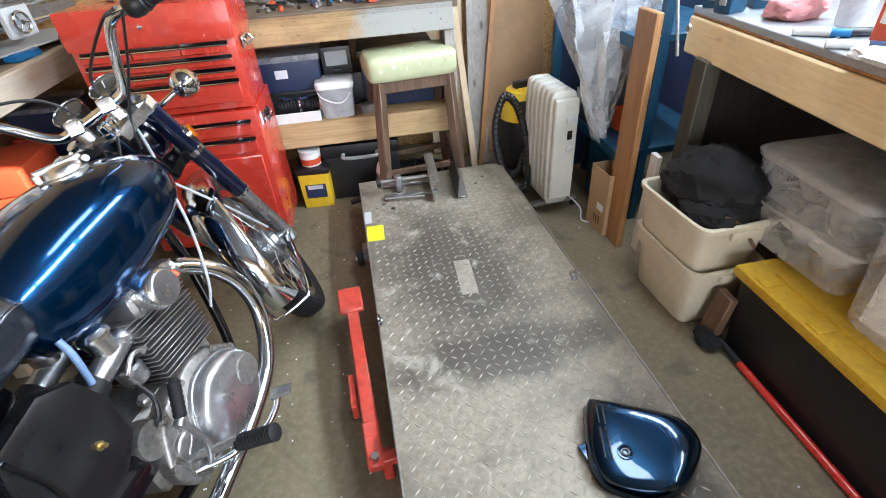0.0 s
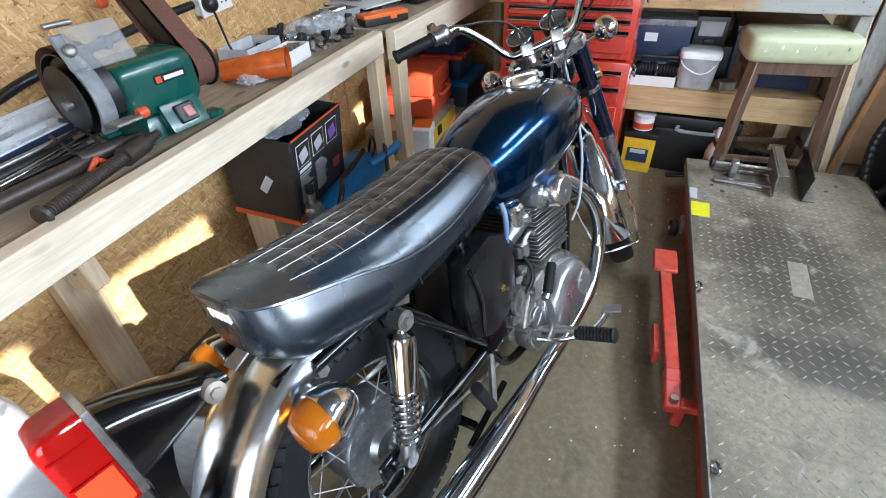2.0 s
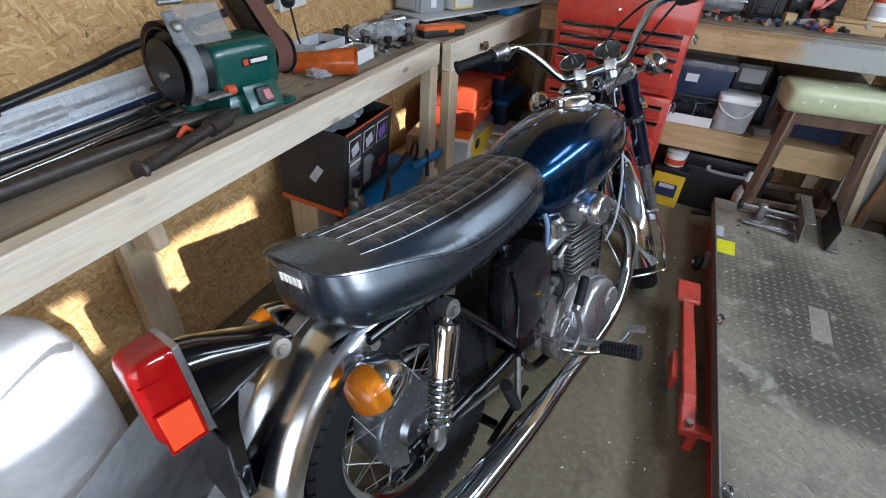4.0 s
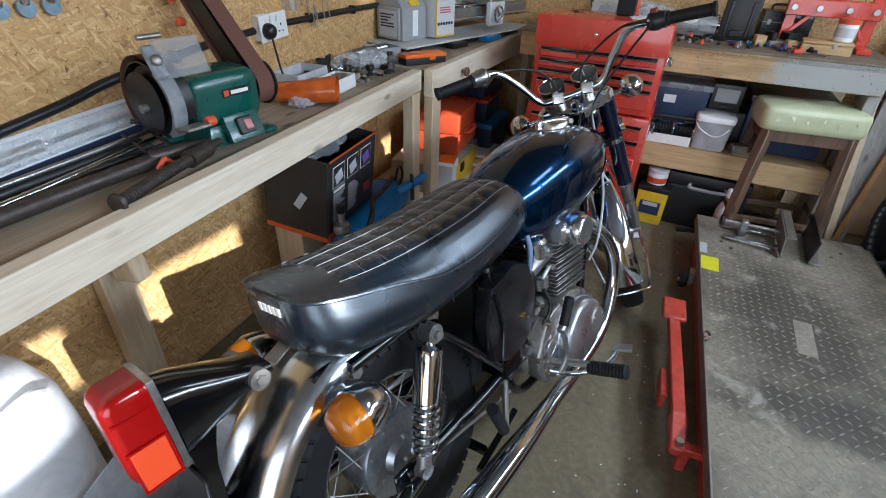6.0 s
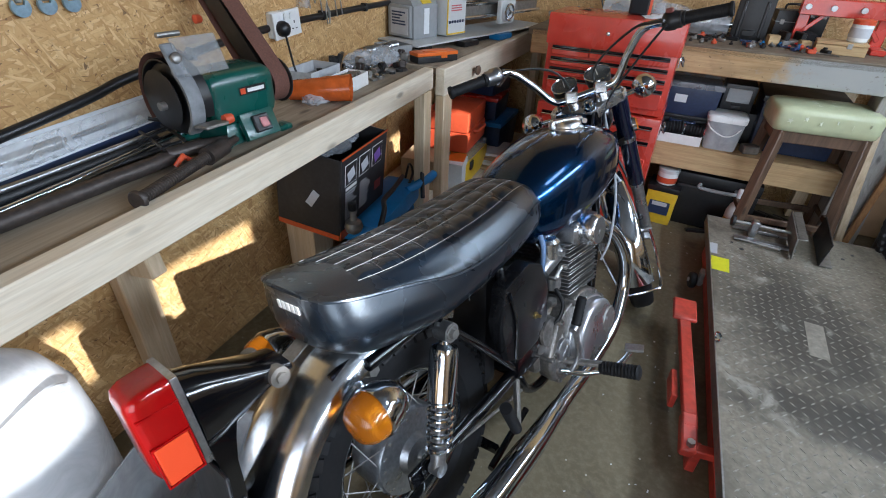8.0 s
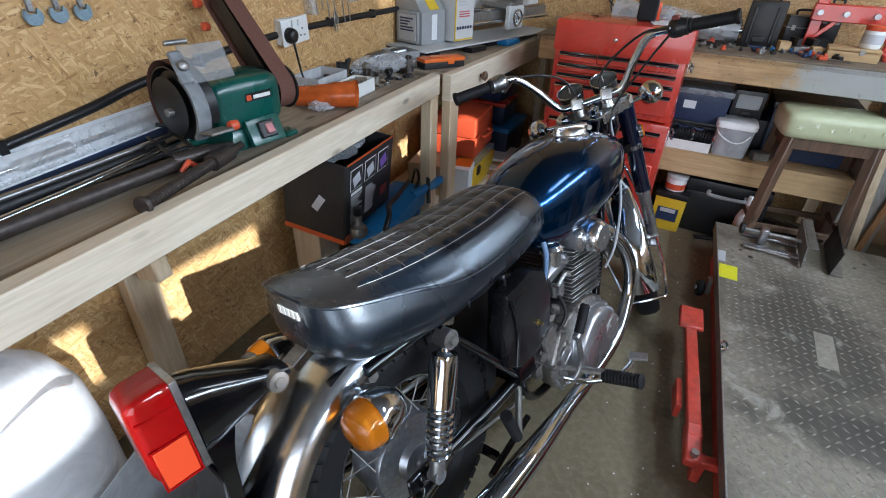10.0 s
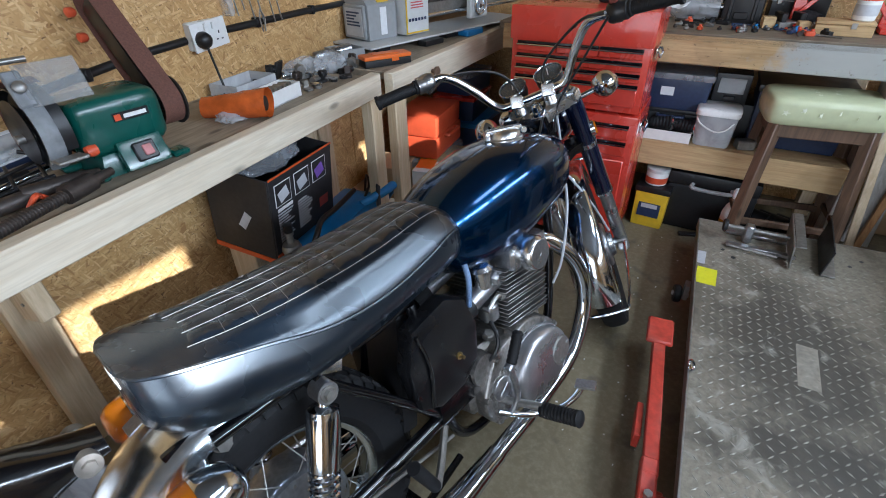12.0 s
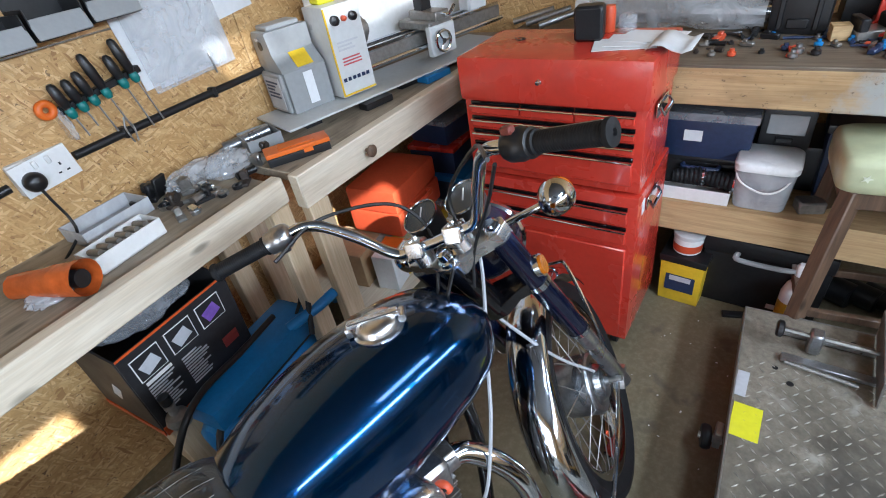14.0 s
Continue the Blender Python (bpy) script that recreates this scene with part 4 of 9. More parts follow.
for s in (-1, 1):
    d = (BARPTS[0] - BARPTS[1]) if s < 0 else (BARPTS[-1] - BARPTS[-2])
    d.normalize()
    e = BARPTS[0] if s < 0 else BARPTS[-1]
    bm = bmesh.new()
    q = d.to_track_quat("Z", "Y").to_matrix().to_4x4()
    gm = TURN_F @ Matrix.Translation(e - d * 0.125) @ q
    prof = [(0.0210, 0.0), (0.0210, 0.006), (0.0172, 0.008)]
    for k in range(24):
        prof += [(0.0172, 0.0095 + k * 0.0046), (0.0178, 0.0105 + k * 0.0046), (0.0178, 0.0125 + k * 0.0046), (0.0172, 0.0135 + k * 0.0046)]
    prof += [(0.0205, 0.122), (0.0212, 0.126), (0.0205, 0.131), (0.0060, 0.133), (0.0050, 0.128)]
    turned(bm, prof, gm, 20)
    part("grip", bm, RUBBER, bar, "black rubber grip")
    bm = bmesh.new()
    turned(bm, [(0.017, -0.058), (0.024, -0.054), (0.028, -0.045), (0.028, -0.022), (0.025, -0.018), (0.025, -0.004), (0.018, 0)], gm, 20)
    if s > 0:
        part("kill_switch", bx((0, 0, 0), (0.016, 0.014, 0.022), bevel=0.003), plain("dull_red", (0.16, 0.035, 0.025), 0.5), bar, "dull red kill switch", m=gm @ pose(-0.012, 0.030, -0.034))
    else:
        part("switch_button", bx((0, 0, 0), (0.012, 0.010, 0.016), bevel=0.002), BLACK, bar, m=gm @ pose(0.010, -0.028, -0.034))
    part("switch_housing", bm, BLACK if s > 0 else ALLOY, bar, "black throttle housing" if s > 0 else "alloy switch housing")
    base = gm @ Vector((0, 0, -0.045))
    f = (TURN_F.to_3x3() @ Vector((0, 1, 0)))
    o = (TURN_F.to_3x3() @ d)
    bm = bmesh.new()
    if s > 0:
        tube(bm, [base + f * 0.018, base + f * 0.050 - o * 0.004, base + f * 0.062 + o * 0.03, base + f * 0.058 + o * 0.08, base + f * 0.060 + o * 0.155], 0.0065, 8)
    else:
        tube(bm, [base + f * 0.018, base + f * 0.050 - o * 0.004, base + f * 0.066 + o * 0.05, base + f * 0.062 + o * 0.12], 0.0055, 8)
    part("lever", bm, ALLOY, bar, "alloy control lever")

# indicators
def indicator(root, tip, m, front):
    bm = bmesh.new()
    tube(bm, [m @ Vector(root), m @ Vector(tip)], 0.0095, 12, smooth=False)
    ob = part("indicator", bm, CHROME, bike, "chrome bullet turn signal with amber lens")
    k = 1 if front else -1
    c = m @ Matrix.Translation(tip) @ Matrix.Rotation(radians(-90 * k), 4, "X")
    g = 1.0 if front else 1.16
    sh = [(r * g, h * g) for r, h in ((0.006, -0.046), (0.020, -0.042), (0.033, -0.030), (0.041, -0.008), (0.0435, 0.004), (0.0445, 0.008), (0.0445, 0.013), (0.0435, 0.016), (0.039, 0.017))]
    le = [(r * g, h * g) for r, h in ((0.041, 0.010), (0.041, 0.024), (0.038, 0.038), (0.035, 0.044), (0.027, 0.053), (0.012, 0.056), (0.0, 0.0565))]
    part("shell", tu(sh, c, 26, False), CHROME, ob)
    part("amber_lens", tu(le, c, 26, False), AMBER, ob, "faceted amber lens")
    return ob


for s in (-1, 1):
    h = Vector((s * 0.085, 1.298, 0.876))
    indicator(h, h + Vector((s * 0.130, 0.005, 0.012)), TURN_F, True)
    indicator((s * 0.060, -0.118, 0.624), (s * 0.178, -0.145, 0.624), Matrix(), False)

# tail lamp on its black bracket
TAIL = Matrix.Translation((0, -0.035, -0.040)) @ Matrix.Diagonal((1.02, 1.04, 1.08, 1))
bm = bmesh.new()
rings = [ring_super(bm, (0, y, z), w, h, 3.2, 20) for y, z, w, h in ((-0.175, 0.700, 0.044, 0.010), (-0.215, 0.703, 0.046, 0.022), (-0.265, 0.705, 0.046, 0.044), (-0.310, 0.706, 0.045, 0.062), (-0.338, 0.706, 0.044, 0.070))]
skin(bm, rings)
tl = part("tail_bracket", bm, GLOSSBLACK, bike, "glossy black tail lamp bracket", smooth=60, m=TAIL)
bm = bmesh.new()
extrude_flat(bm, [(-0.338, 0.70), (-0.285, 0.665), (-0.312, 0.60), (-0.320, 0.46), (-0.338, 0.46)], 0.07, Matrix(((0, 0, 1, -0.035), (1, 0, 0, 0), (0, 1, 0, 0), (0, 0, 0, 1))), 0.004)
part("bracket_skirt", bm, GLOSSBLACK, tl)
part("lamp_base", bx((0, -0.346, 0.714), (0.094, 0.012, 0.158), bevel=0.005, seg=2), ALLOY, tl, "pale alloy lamp base")
bm = bmesh.new()
rings = [ring_super(bm, (0, y, 0.718), w, h, 9.0, 36) for y, w, h in ((-0.352, 0.045, 0.076), (-0.362, 0.045, 0.076), (-0.396, 0.044, 0.074), (-0.410, 0.039, 0.068), (-0.415, 0.030, 0.058))]
skin(bm, rings)
part("tail_lens", bm, REDLENS, tl, "red tail lamp lens", smooth=50)
part("lens_ridge", bx((0, -0.380, 0.757), (0.0925, 0.060, 0.0035), (0, 0, 0), 0.001), REDLENS, tl)
for k in (-1, 1):
    part("reflector", bx((k * 0.0450, -0.381, 0.674), (0.005, 0.050, 0.066), (0, 0, 1.5 * k), 0.0015), REFLECT, tl, "square orange-red side reflector")
    for c, d in (((k * 0.0462, -0.381, 0.709), (0.005, 0.056, 0.003)), ((k * 0.0462, -0.381, 0.6395), (0.005, 0.056, 0.003)), ((k * 0.0462, -0.408, 0.674), (0.005, 0.003, 0.066)), ((k * 0.0462, -0.3545, 0.674), (0.005, 0.003, 0.066))):
        part("reflector_border", bx(c, d), REDLENS, tl)
part("number_plate_board", bx((0, -0.352, 0.54), (0.15, 0.006, 0.15), (-8, 0, 0), 0.004), BLACK, tl)
for s in (-1, 1):
    part("bracket_bolt", rd((s * 0.036, -0.205, 0.700), (s * 0.056, -0.205, 0.700), 0.018, seg=18), DULL, tl)
    part("bolt_head", rd((s * 0.055, -0.205, 0.700), (s * 0.063, -0.205, 0.700), 0.010, seg=6), DULL, tl)
part("data_plate", bx((-0.03, -0.165, 0.692), (0.040, 0.052, 0.004), (22, 0, 0), 0.001), ALLOY, bike, "small worn alloy plate")
part("seat_strut", bx((0.072, -0.085, 0.668), (0.012, 0.17, 0.030), (10, 0, 0), 0.004, 2), GLOSSBLACK, bike)
bm = rd((0.080, -0.085, 0.630), (0.098, -0.085, 0.632), 0.014, seg=6)
rod(bm, (0.074, -0.085, 0.630), (0.082, -0.085, 0.631), 0.019, seg=20)
part("mount_bolt", bm, DULL, bike)

# shock absorbers
for s in (-1, 1):
    a, b = Vector((s * 0.143, -0.014, 0.325)), Vector((s * 0.132, 0.095, 0.628))
    ax = (b - a).normalized()
    q = Matrix.Translation(a) @ ax.to_track_quat("Z", "Y").to_matrix().to_4x4()
    L = (b - a).length
    sh = part("shock_absorber", tu([(0.015, -0.01), (0.018, 0.0), (0.018, 0.05), (0.011, 0.055), (0.011, 0.20)], q, 20), ALLOY, bike, "chrome shrouded rear shock absorber")
    part("shroud", tu([(0.030, 0.165), (0.0335, 0.168), (0.0335, L - 0.05), (0.030, L - 0.035), (0.014, L - 0.028), (0.012, L - 0.02)], q, 24), CHROME, sh)
    part("spring", tb([q @ Vector((0.028 * math.cos(t), 0.028 * math.sin(t), 0.045 + 0.128 * i / 84)) for i, t in ((i, i * 2 * math.pi / 12) for i in range(85))], 0.0048, 7, smooth=False), CHROME, sh)
    part("eye", rd(b + Vector((-0.018, 0, 0)), b + Vector((0.018, 0, 0)), 0.023, seg=20), ALLOY, sh)
    part("eye", rd(a + Vector((-0.014, 0, 0)), a + Vector((0.014, 0, 0)), 0.018, seg=20), ALLOY, sh)
    bm = rd(b + Vector((s * 0.014, 0, 0)), b + Vector((s * 0.030, 0, 0)), 0.012, seg=6)
    rod(bm, b + Vector((s * 0.016, 0, 0)), b + Vector((s * 0.020, 0, 0)), 0.017, seg=18)
    part("nut", bm, DULL, sh)

# frame and swinging arm
bm = bmesh.new()
for s in (-1, 1):
    tube(bm, [(s * 0.10, -0.10, 0.655), (s * 0.105, 0.10, 0.662), (s * 0.10, 0.30, 0.655), (s * 0.05, 0.55, 0.69), (0, 0.98, 0.79)], 0.0135, 10)
    tube(bm, [(s * 0.115, 0.09, 0.650), (s * 0.115, 0.24, 0.48), (s * 0.105, 0.40, 0.29)], 0.012, 10)
    tube(bm, [(s * 0.075, 0.99, 0.72), (s * 0.075, 0.98, 0.50), (s * 0.075, 0.90, 0.22), (s * 0.08, 0.72, 0.155), (s * 0.09, 0.48, 0.165), (s * 0.09, 0.40, 0.30), (s * 0.08, 0.38, 0.64)], 0.0145, 10)
part("frame", bm, GLOSSBLACK, bike, "black tubular frame")
bm = bmesh.new()
for s in (-1, 1):
    tube(bm, [(s * 0.095, 0.40, 0.30), (s * 0.105, 0.25, 0.305), (s * 0.110, -0.045, 0.312)], 0.0185, 12)
    box(bm, (s * 0.110, -0.035, 0.312), (0.012, 0.080, 0.048), (0, 0, 0), 0.004)
part("swinging_arm", bm, GLOSSBLACK, bike, "black swinging arm")
bm = rd((-0.14, 0, 0.312), (0.14, 0, 0.312), 0.009, seg=12)
rod(bm, (0.120, 0, 0.312), (0.138, 0, 0.312), 0.016, seg=6)
rod(bm, (-0.138, 0, 0.312), (-0.120, 0, 0.312), 0.016, seg=6)
part("rear_axle", bm, DULL, bike)
bm = rd(TURN_F @ (FA + Vector((-0.125, 0, 0))), TURN_F @ (FA + Vector((0.125, 0, 0))), 0.009, seg=12)
part("front_axle", bm, DULL, bike)
part("brake_arm", tb([(0.092, 0.01, 0.29), (0.10, 0.12, 0.27), (0.10, 0.40, 0.22)], 0.005, 8), DULL, bike)
part("drive_chain", tb([(-0.078, 0.0, 0.385), (-0.078, 0.3, 0.36), (-0.078, 0.52, 0.335)], 0.008, 6), DULL, bike, "dark roller chain")

# engine
def dome(outline, levels, x0=0.0):
    """A cast cover: the outline (y, z) lofted along x in rows of (x, scale)."""
    bm = bmesh.new()
    cy = sum(p[0] for p in outline) / len(outline)
    cz = sum(p[1] for p in outline) / len(outline)
    loop = []
    n = len(outline)
    for i in range(n):
        p0, p1, p2, p3 = (Vector(outline[(i + k) % n]) for k in (-1, 0, 1, 2))
        for t in (0.0, 0.25, 0.5, 0.75):
            loop.append(0.5 * (2 * p1 + (p2 - p0) * t + (2 * p0 - 5 * p1 + 4 * p2 - p3) * t * t + (3 * p1 - p0 - 3 * p2 + p3) * t ** 3))
    rings = [[bm.verts.new((x0 + x, cy + (p.x - cy) * k, cz + (p.y - cz) * k)) for p in loop] for x, k in levels]
    skin(bm, rings)
    return bm


eng = part("crankcase", bx((0, 0.665, 0.30), (0.22, 0.36, 0.20), (-4, 0, 0), 0.035, 3), CASE, bike, "grimy grey cast alloy engine case")
CASE_EDGE = ((0.655, 0.402), (0.720, 0.408), (0.800, 0.374), (0.856, 0.322), (0.874, 0.262), (0.852, 0.205), (0.790, 0.164), (0.700, 0.148), (0.600, 0.150), (0.528, 0.178), (0.500, 0.222), (0.497, 0.275), (0.522, 0.325), (0.560, 0.380), (0.605, 0.398))
case = part("outer_case", dome(CASE_EDGE, ((0.095, 0.98), (0.138, 1.0), (0.146, 0.985), (0.150, 0.95))), CASE, eng, "grey alloy side case with screw bosses", smooth=50)
COVER = ((0.690, 0.372), (0.760, 0.366), (0.822, 0.334), (0.852, 0.282), (0.848, 0.230), (0.812, 0.184), (0.752, 0.160), (0.684, 0.160), (0.628, 0.186), (0.602, 0.232), (0.606, 0.288), (0.640, 0.342))
clutch = part("clutch_cover", dome(COVER, ((0.146, 1.0), (0.176, 0.985), (0.188, 0.955), (0.195, 0.89), (0.198, 0.78), (0.200, 0.40))), SATIN, eng, "smooth satin alloy clutch cover", smooth=60)
part("cover_lip", dome(COVER, ((0.148, 1.045), (0.156, 1.05), (0.160, 1.03), (0.161, 0.96))), SATIN, clutch)
fcap = part("filter_cap", tu([(0.047, -0.012), (0.047, 0.008), (0.043, 0.013), (0.0, 0.014)], pose(0.190, 0.798, 0.268, 0, 90, 0), 32, False), DULL, clutch, "dark round filter cap")
for a in (20, 140, 260):
    part("cap_screw", rd((0.202, 0.798 + 0.034 * math.cos(radians(a)), 0.268 + 0.034 * math.sin(radians(a))), (0.207, 0.798 + 0.034 * math.cos(radians(a)), 0.268 + 0.034 * math.sin(radians(a))), 0.006, seg=8), ALLOY, fcap)
for i in (0, 2, 3, 5, 7, 9, 11, 13):
    y, z = CASE_EDGE[i]
    y, z = y + (0.68 - y) * 0.055, z + (0.275 - z) * 0.055
    boss = part("screw_boss", rd((0.12, y, z), (0.153, y, z), 0.013, 0.011, 14), CASE, case)
    part("cover_screw", rd((0.152, y, z), (0.159, y, z), 0.0075, seg=8), DULL, boss)
# ribbed gear end of the case
for a, b in (((0.575, 0.330), (0.545, 0.235)), ((0.575, 0.330), (0.600, 0.245)), ((0.520, 0.290), (0.535, 0.200)), ((0.535, 0.200), (0.610, 0.170))):
    part("case_rib", rd((0.148, *a), (0.148, *b), 0.0075, seg=8), CASE, case)
plug = part("side_plug", tu([(0.036, 0), (0.036, 0.014), (0.031, 0.018), (0.0, 0.018)], pose(0.146, 0.560, 0.285, 0, 90, 0), 26, False), ALLOY, case)
part("plug_slot", bx((0.166, 0.560, 0.285), (0.006, 0.046, 0.012), (35, 0, 0), 0.003), ALLOY, plug)
part("kick_boss", rd((0.14, 0.545, 0.222), (0.172, 0.545, 0.222), 0.026, 0.021, 20), CASE, case)
part("oil_filler", tu([(0.018, 0), (0.018, 0.012), (0.013, 0.017), (0, 0.017)], pose(0.10, 0.600, 0.412, 0, 20, 0), 6, False), DULL, eng)
part("sprocket_hump", rd((0.06, 0.53, 0.36), (0.135, 0.53, 0.36), 0.055, 0.045, 28), CASE, eng)
part("breather_loop", tb([(0.12, 0.60, 0.47), (0.15, 0.585, 0.43), (0.145, 0.565, 0.39), (0.12, 0.55, 0.36)], 0.006, 8), BLACK, eng)
part("side_case", bx((-0.155, 0.66, 0.295), (0.07, 0.30, 0.17), (0, 0, 0), 0.030, 3), ALLOY, eng)
part("cylinder_block", bx((0, 0.765, 0.46), (0.205, 0.15, 0.18), (-6, 0, 0), 0.02, 2), FINMETAL, eng, "dark finned alloy cylinders")
for k in range(15):
    z = 0.392 + k * 0.0126
    part("cooling_fin", bx((0, 0.768 + (z - 0.46) * 0.10, z), (0.262 - (0.010 if k % 3 == 0 else 0), 0.200, 0.0032), (-6, 0, 0), 0.002), FINMETAL, eng)
head = part("cylinder_head", bx((0, 0.785, 0.596), (0.29, 0.17, 0.070), (-6, 0, 0), 0.025, 3), ALLOY, bike, "grey alloy cylinder head")
for s in (-1, 1):
    m2 = Matrix.Translation((s * 0.142, 0.775, 0.600)) @ Matrix.Rotation(radians(90 * s), 4, "Y")
    cc = part("cam_cap", tu([(0.047, -0.03), (0.050, 0.004), (0.050, 0.030), (0.0425, 0.042), (0.041, 0.0425)], m2, 36, False), POLISHED, head, "round polished alloy end cap")
    part("cap_face", tu([(0.0415, 0.0422), (0.006, 0.0424), (0.005, 0.0405), (0.0, 0.0405)], m2, 32, False), ALLOY, cc)
    for k in range(3):
        part("head_fin", bx((s * 0.065, 0.870, 0.575 + k * 0.017), (0.11, 0.06, 0.004), (-6, 0, 0), 0.001), FINMETAL, head)
    part("exhaust_clamp", rd((s * 0.085, 0.868, 0.575), (s * 0.090, 0.905, 0.575), 0.034, seg=24), ALLOY, head)
    part("plug_cap", tb([(s * 0.120, 0.815, 0.590), (s * 0.155, 0.835, 0.600), (s * 0.165, 0.84, 0.585)], 0.009, 10), REDPLASTIC if s > 0 else BLACK, head, "red spark plug cap" if s > 0 else "")
    part("plug_lead", tb([(s * 0.165, 0.84, 0.588), (s * 0.16, 0.80, 0.625), (s * 0.10, 0.78, 0.655), (s * 0.03, 0.86, 0.68)], 0.0035, 8), BLACK, head)
    # carburettor
    cb = part("carburettor", rd((s * 0.085, 0.700, 0.555), (s * 0.085, 0.560, 0.530), 0.027, seg=22), ALLOY, bike, "dull alloy carburettor")
    part("float_bowl", tu([(0.024, -0.045), (0.030, -0.040), (0.032, 0.0), (0.026, 0.006)], pose(s * 0.085, 0.635, 0.492), 20), ALLOY, cb)
    part("top_chamber", tu([(0.028, -0.02), (0.030, 0.022), (0.036, 0.026), (0.036, 0.034), (0.026, 0.044), (0, 0.046)], pose(s * 0.085, 0.630, 0.575), 24, False), POLISHED, cb)
    bm = bmesh.new()
    for dy, dz in ((0.03, -0.02), (-0.03, -0.03), (0.02, 0.03)):
        rod(bm, (s * 0.10, 0.635 + dy, 0.53 + dz), (s * 0.124, 0.635 + dy, 0.53 + dz), 0.008, seg=6)
    tube(bm, [(s * 0.118, 0.60, 0.500), (s * 0.122, 0.64, 0.525), (s * 0.116, 0.68, 0.505)], 0.006, 6)
    part("fitting", bm, DULL, cb)
    part("intake_boot", rd((s * 0.085, 0.565, 0.531), (s * 0.08, 0.505, 0.520), 0.034, 0.040, 22), RUBBER, bike)
part("breather_hose", tb([(0.104, 0.560, 0.660), (0.116, 0.552, 0.62), (0.112, 0.540, 0.550)], 0.0075, 10), plain("blue_braid", (0.16, 0.25, 0.42), 0.5, var=0.4, fine=300, bump=0.5), bike, "blue braided breather hose")

# side cover and air box
bm = bmesh.new()
pts = [(0.300, 0.405), (0.290, 0.52), (0.325, 0.615), (0.44, 0.635), (0.505, 0.60), (0.53, 0.52), (0.515, 0.42), (0.45, 0.375), (0.36, 0.370)]
mm = Matrix(((0, 0, 1, 0.095), (1, 0, 0, 0), (0, 1, 0, 0), (0, 0, 0, 1)))
extrude_flat(bm, pts, 0.045, mm, 0.014)
sc = part("air_box_cover", bm, SATINBLACK, bike, "glossy black air box cover", smooth=45)
bm = rd((0.138, 0.445, 0.470), (0.158, 0.445, 0.470), 0.005, seg=10)
rod(bm, (0.138, 0.445, 0.470), (0.145, 0.445, 0.470), 0.010, seg=18)
part("fixing_screw", bm, plain("brass", (0.55, 0.42, 0.2), 0.3, 1.0), sc, "brass fixing screw")
part("cover_rib", tb([(0.143, 0.33, 0.60), (0.146, 0.345, 0.50), (0.143, 0.33, 0.40)], 0.005, 8), GLOSSBLACK, sc)
part("battery_box", bx((0.07, 0.44, 0.335), (0.11, 0.16, 0.075), (0, 0, 0), 0.008, 2), GLOSSBLACK, bike)
part("side_box", bx((-0.10, 0.42, 0.49), (0.07, 0.22, 0.22), (0, 0, 0), 0.02, 2), GLOSSBLACK, bike)
part("inner_guard", bx((0.0, 0.335, 0.46), (0.13, 0.05, 0.32), (-12, 0, 0), 0.015, 2), BLACK, bike)

# exhausts
for s in (-1, 1):
    pts = [(s * 0.090, 0.880, 0.568), (s * 0.105, 0.930, 0.560), (s * 0.146, 0.982, 0.492), (s * 0.172, 1.002, 0.400), (s * 0.176, 0.982, 0.290), (s * 0.176, 0.885, 0.185), (s * 0.178, 0.72, 0.148), (s * 0.186, 0.50, 0.146), (s * 0.194, 0.36, 0.152)]
    ex = part("exhaust_pipe", tb(pts, 0.0240, 18, 8), CHROME, bike, "chrome exhaust header")
    part("silencer", tb([(s * 0.190, 0.42, 0.149), (s * 0.198, 0.32, 0.156), (s * 0.205, 0.20, 0.166), (s * 0.222, -0.15, 0.196), (s * 0.236, -0.44, 0.225)], 0.028, 20, 6, 0.046), CHROME, ex, "chrome tapered silencer")
    part("joint_band", rd((s * 0.188, 0.46, 0.147), (s * 0.192, 0.40, 0.150), 0.027, seg=20), CHROME, ex)

# pedals and stands
for s in (-1, 1):
    fp = part("foot_peg", tu([(0.012, 0), (0.0205, 0.004)] + [(0.0195 + 0.0020 * (k % 2), 0.010 + k * 0.0050) for k in range(21)] + [(0.0220, 0.116), (0.014, 0.120)], Matrix.Translation((s * 0.268, 0.575, 0.250)) @ Matrix.Rotation(radians(78 * s), 4, "Y"), 20), RUBBER, bike, "black rubber foot peg")
    part("peg_bar", rd((s * 0.08, 0.545, 0.235), (s * 0.275, 0.575, 0.262), 0.011), DULL, fp)
    bm = rd((s * 0.178, 0.250, 0.235), (s * 0.190, 0.200, 0.352), 0.0155, 0.0165, 14)
    part("rear_foot_peg", bm, RUBBER, bike, "folded rubber pillion peg")
    part("peg_hanger", tb([(s * 0.10, 0.38, 0.27), (s * 0.150, 0.30, 0.235), (s * 0.178, 0.255, 0.225)], 0.010, 8), DULL, bike)
bp = part("brake_pedal", tb([(0.165, 0.52, 0.235), (0.215, 0.58, 0.20), (0.262, 0.66, 0.180), (0.290, 0.70, 0.200), (0.302, 0.725, 0.224)], 0.0085, 12), CHROME, bike, "chrome brake pedal")
part("pedal_pad", bx((0.310, 0.735, 0.230), (0.056, 0.034, 0.010), (0, 0, 18), 0.004, 2), ALLOY, bp)
ks = part("kick_starter", tb([(0.165, 0.545, 0.222), (0.190, 0.548, 0.228), (0.203, 0.566, 0.275), (0.203, 0.562, 0.335), (0.200, 0.556, 0.378)], 0.0085, 10), ALLOY, bike, "alloy kick start lever")
part("lever_knuckle", rd((0.200, 0.545, 0.374), (0.200, 0.570, 0.384), 0.013, seg=14), ALLOY, ks)
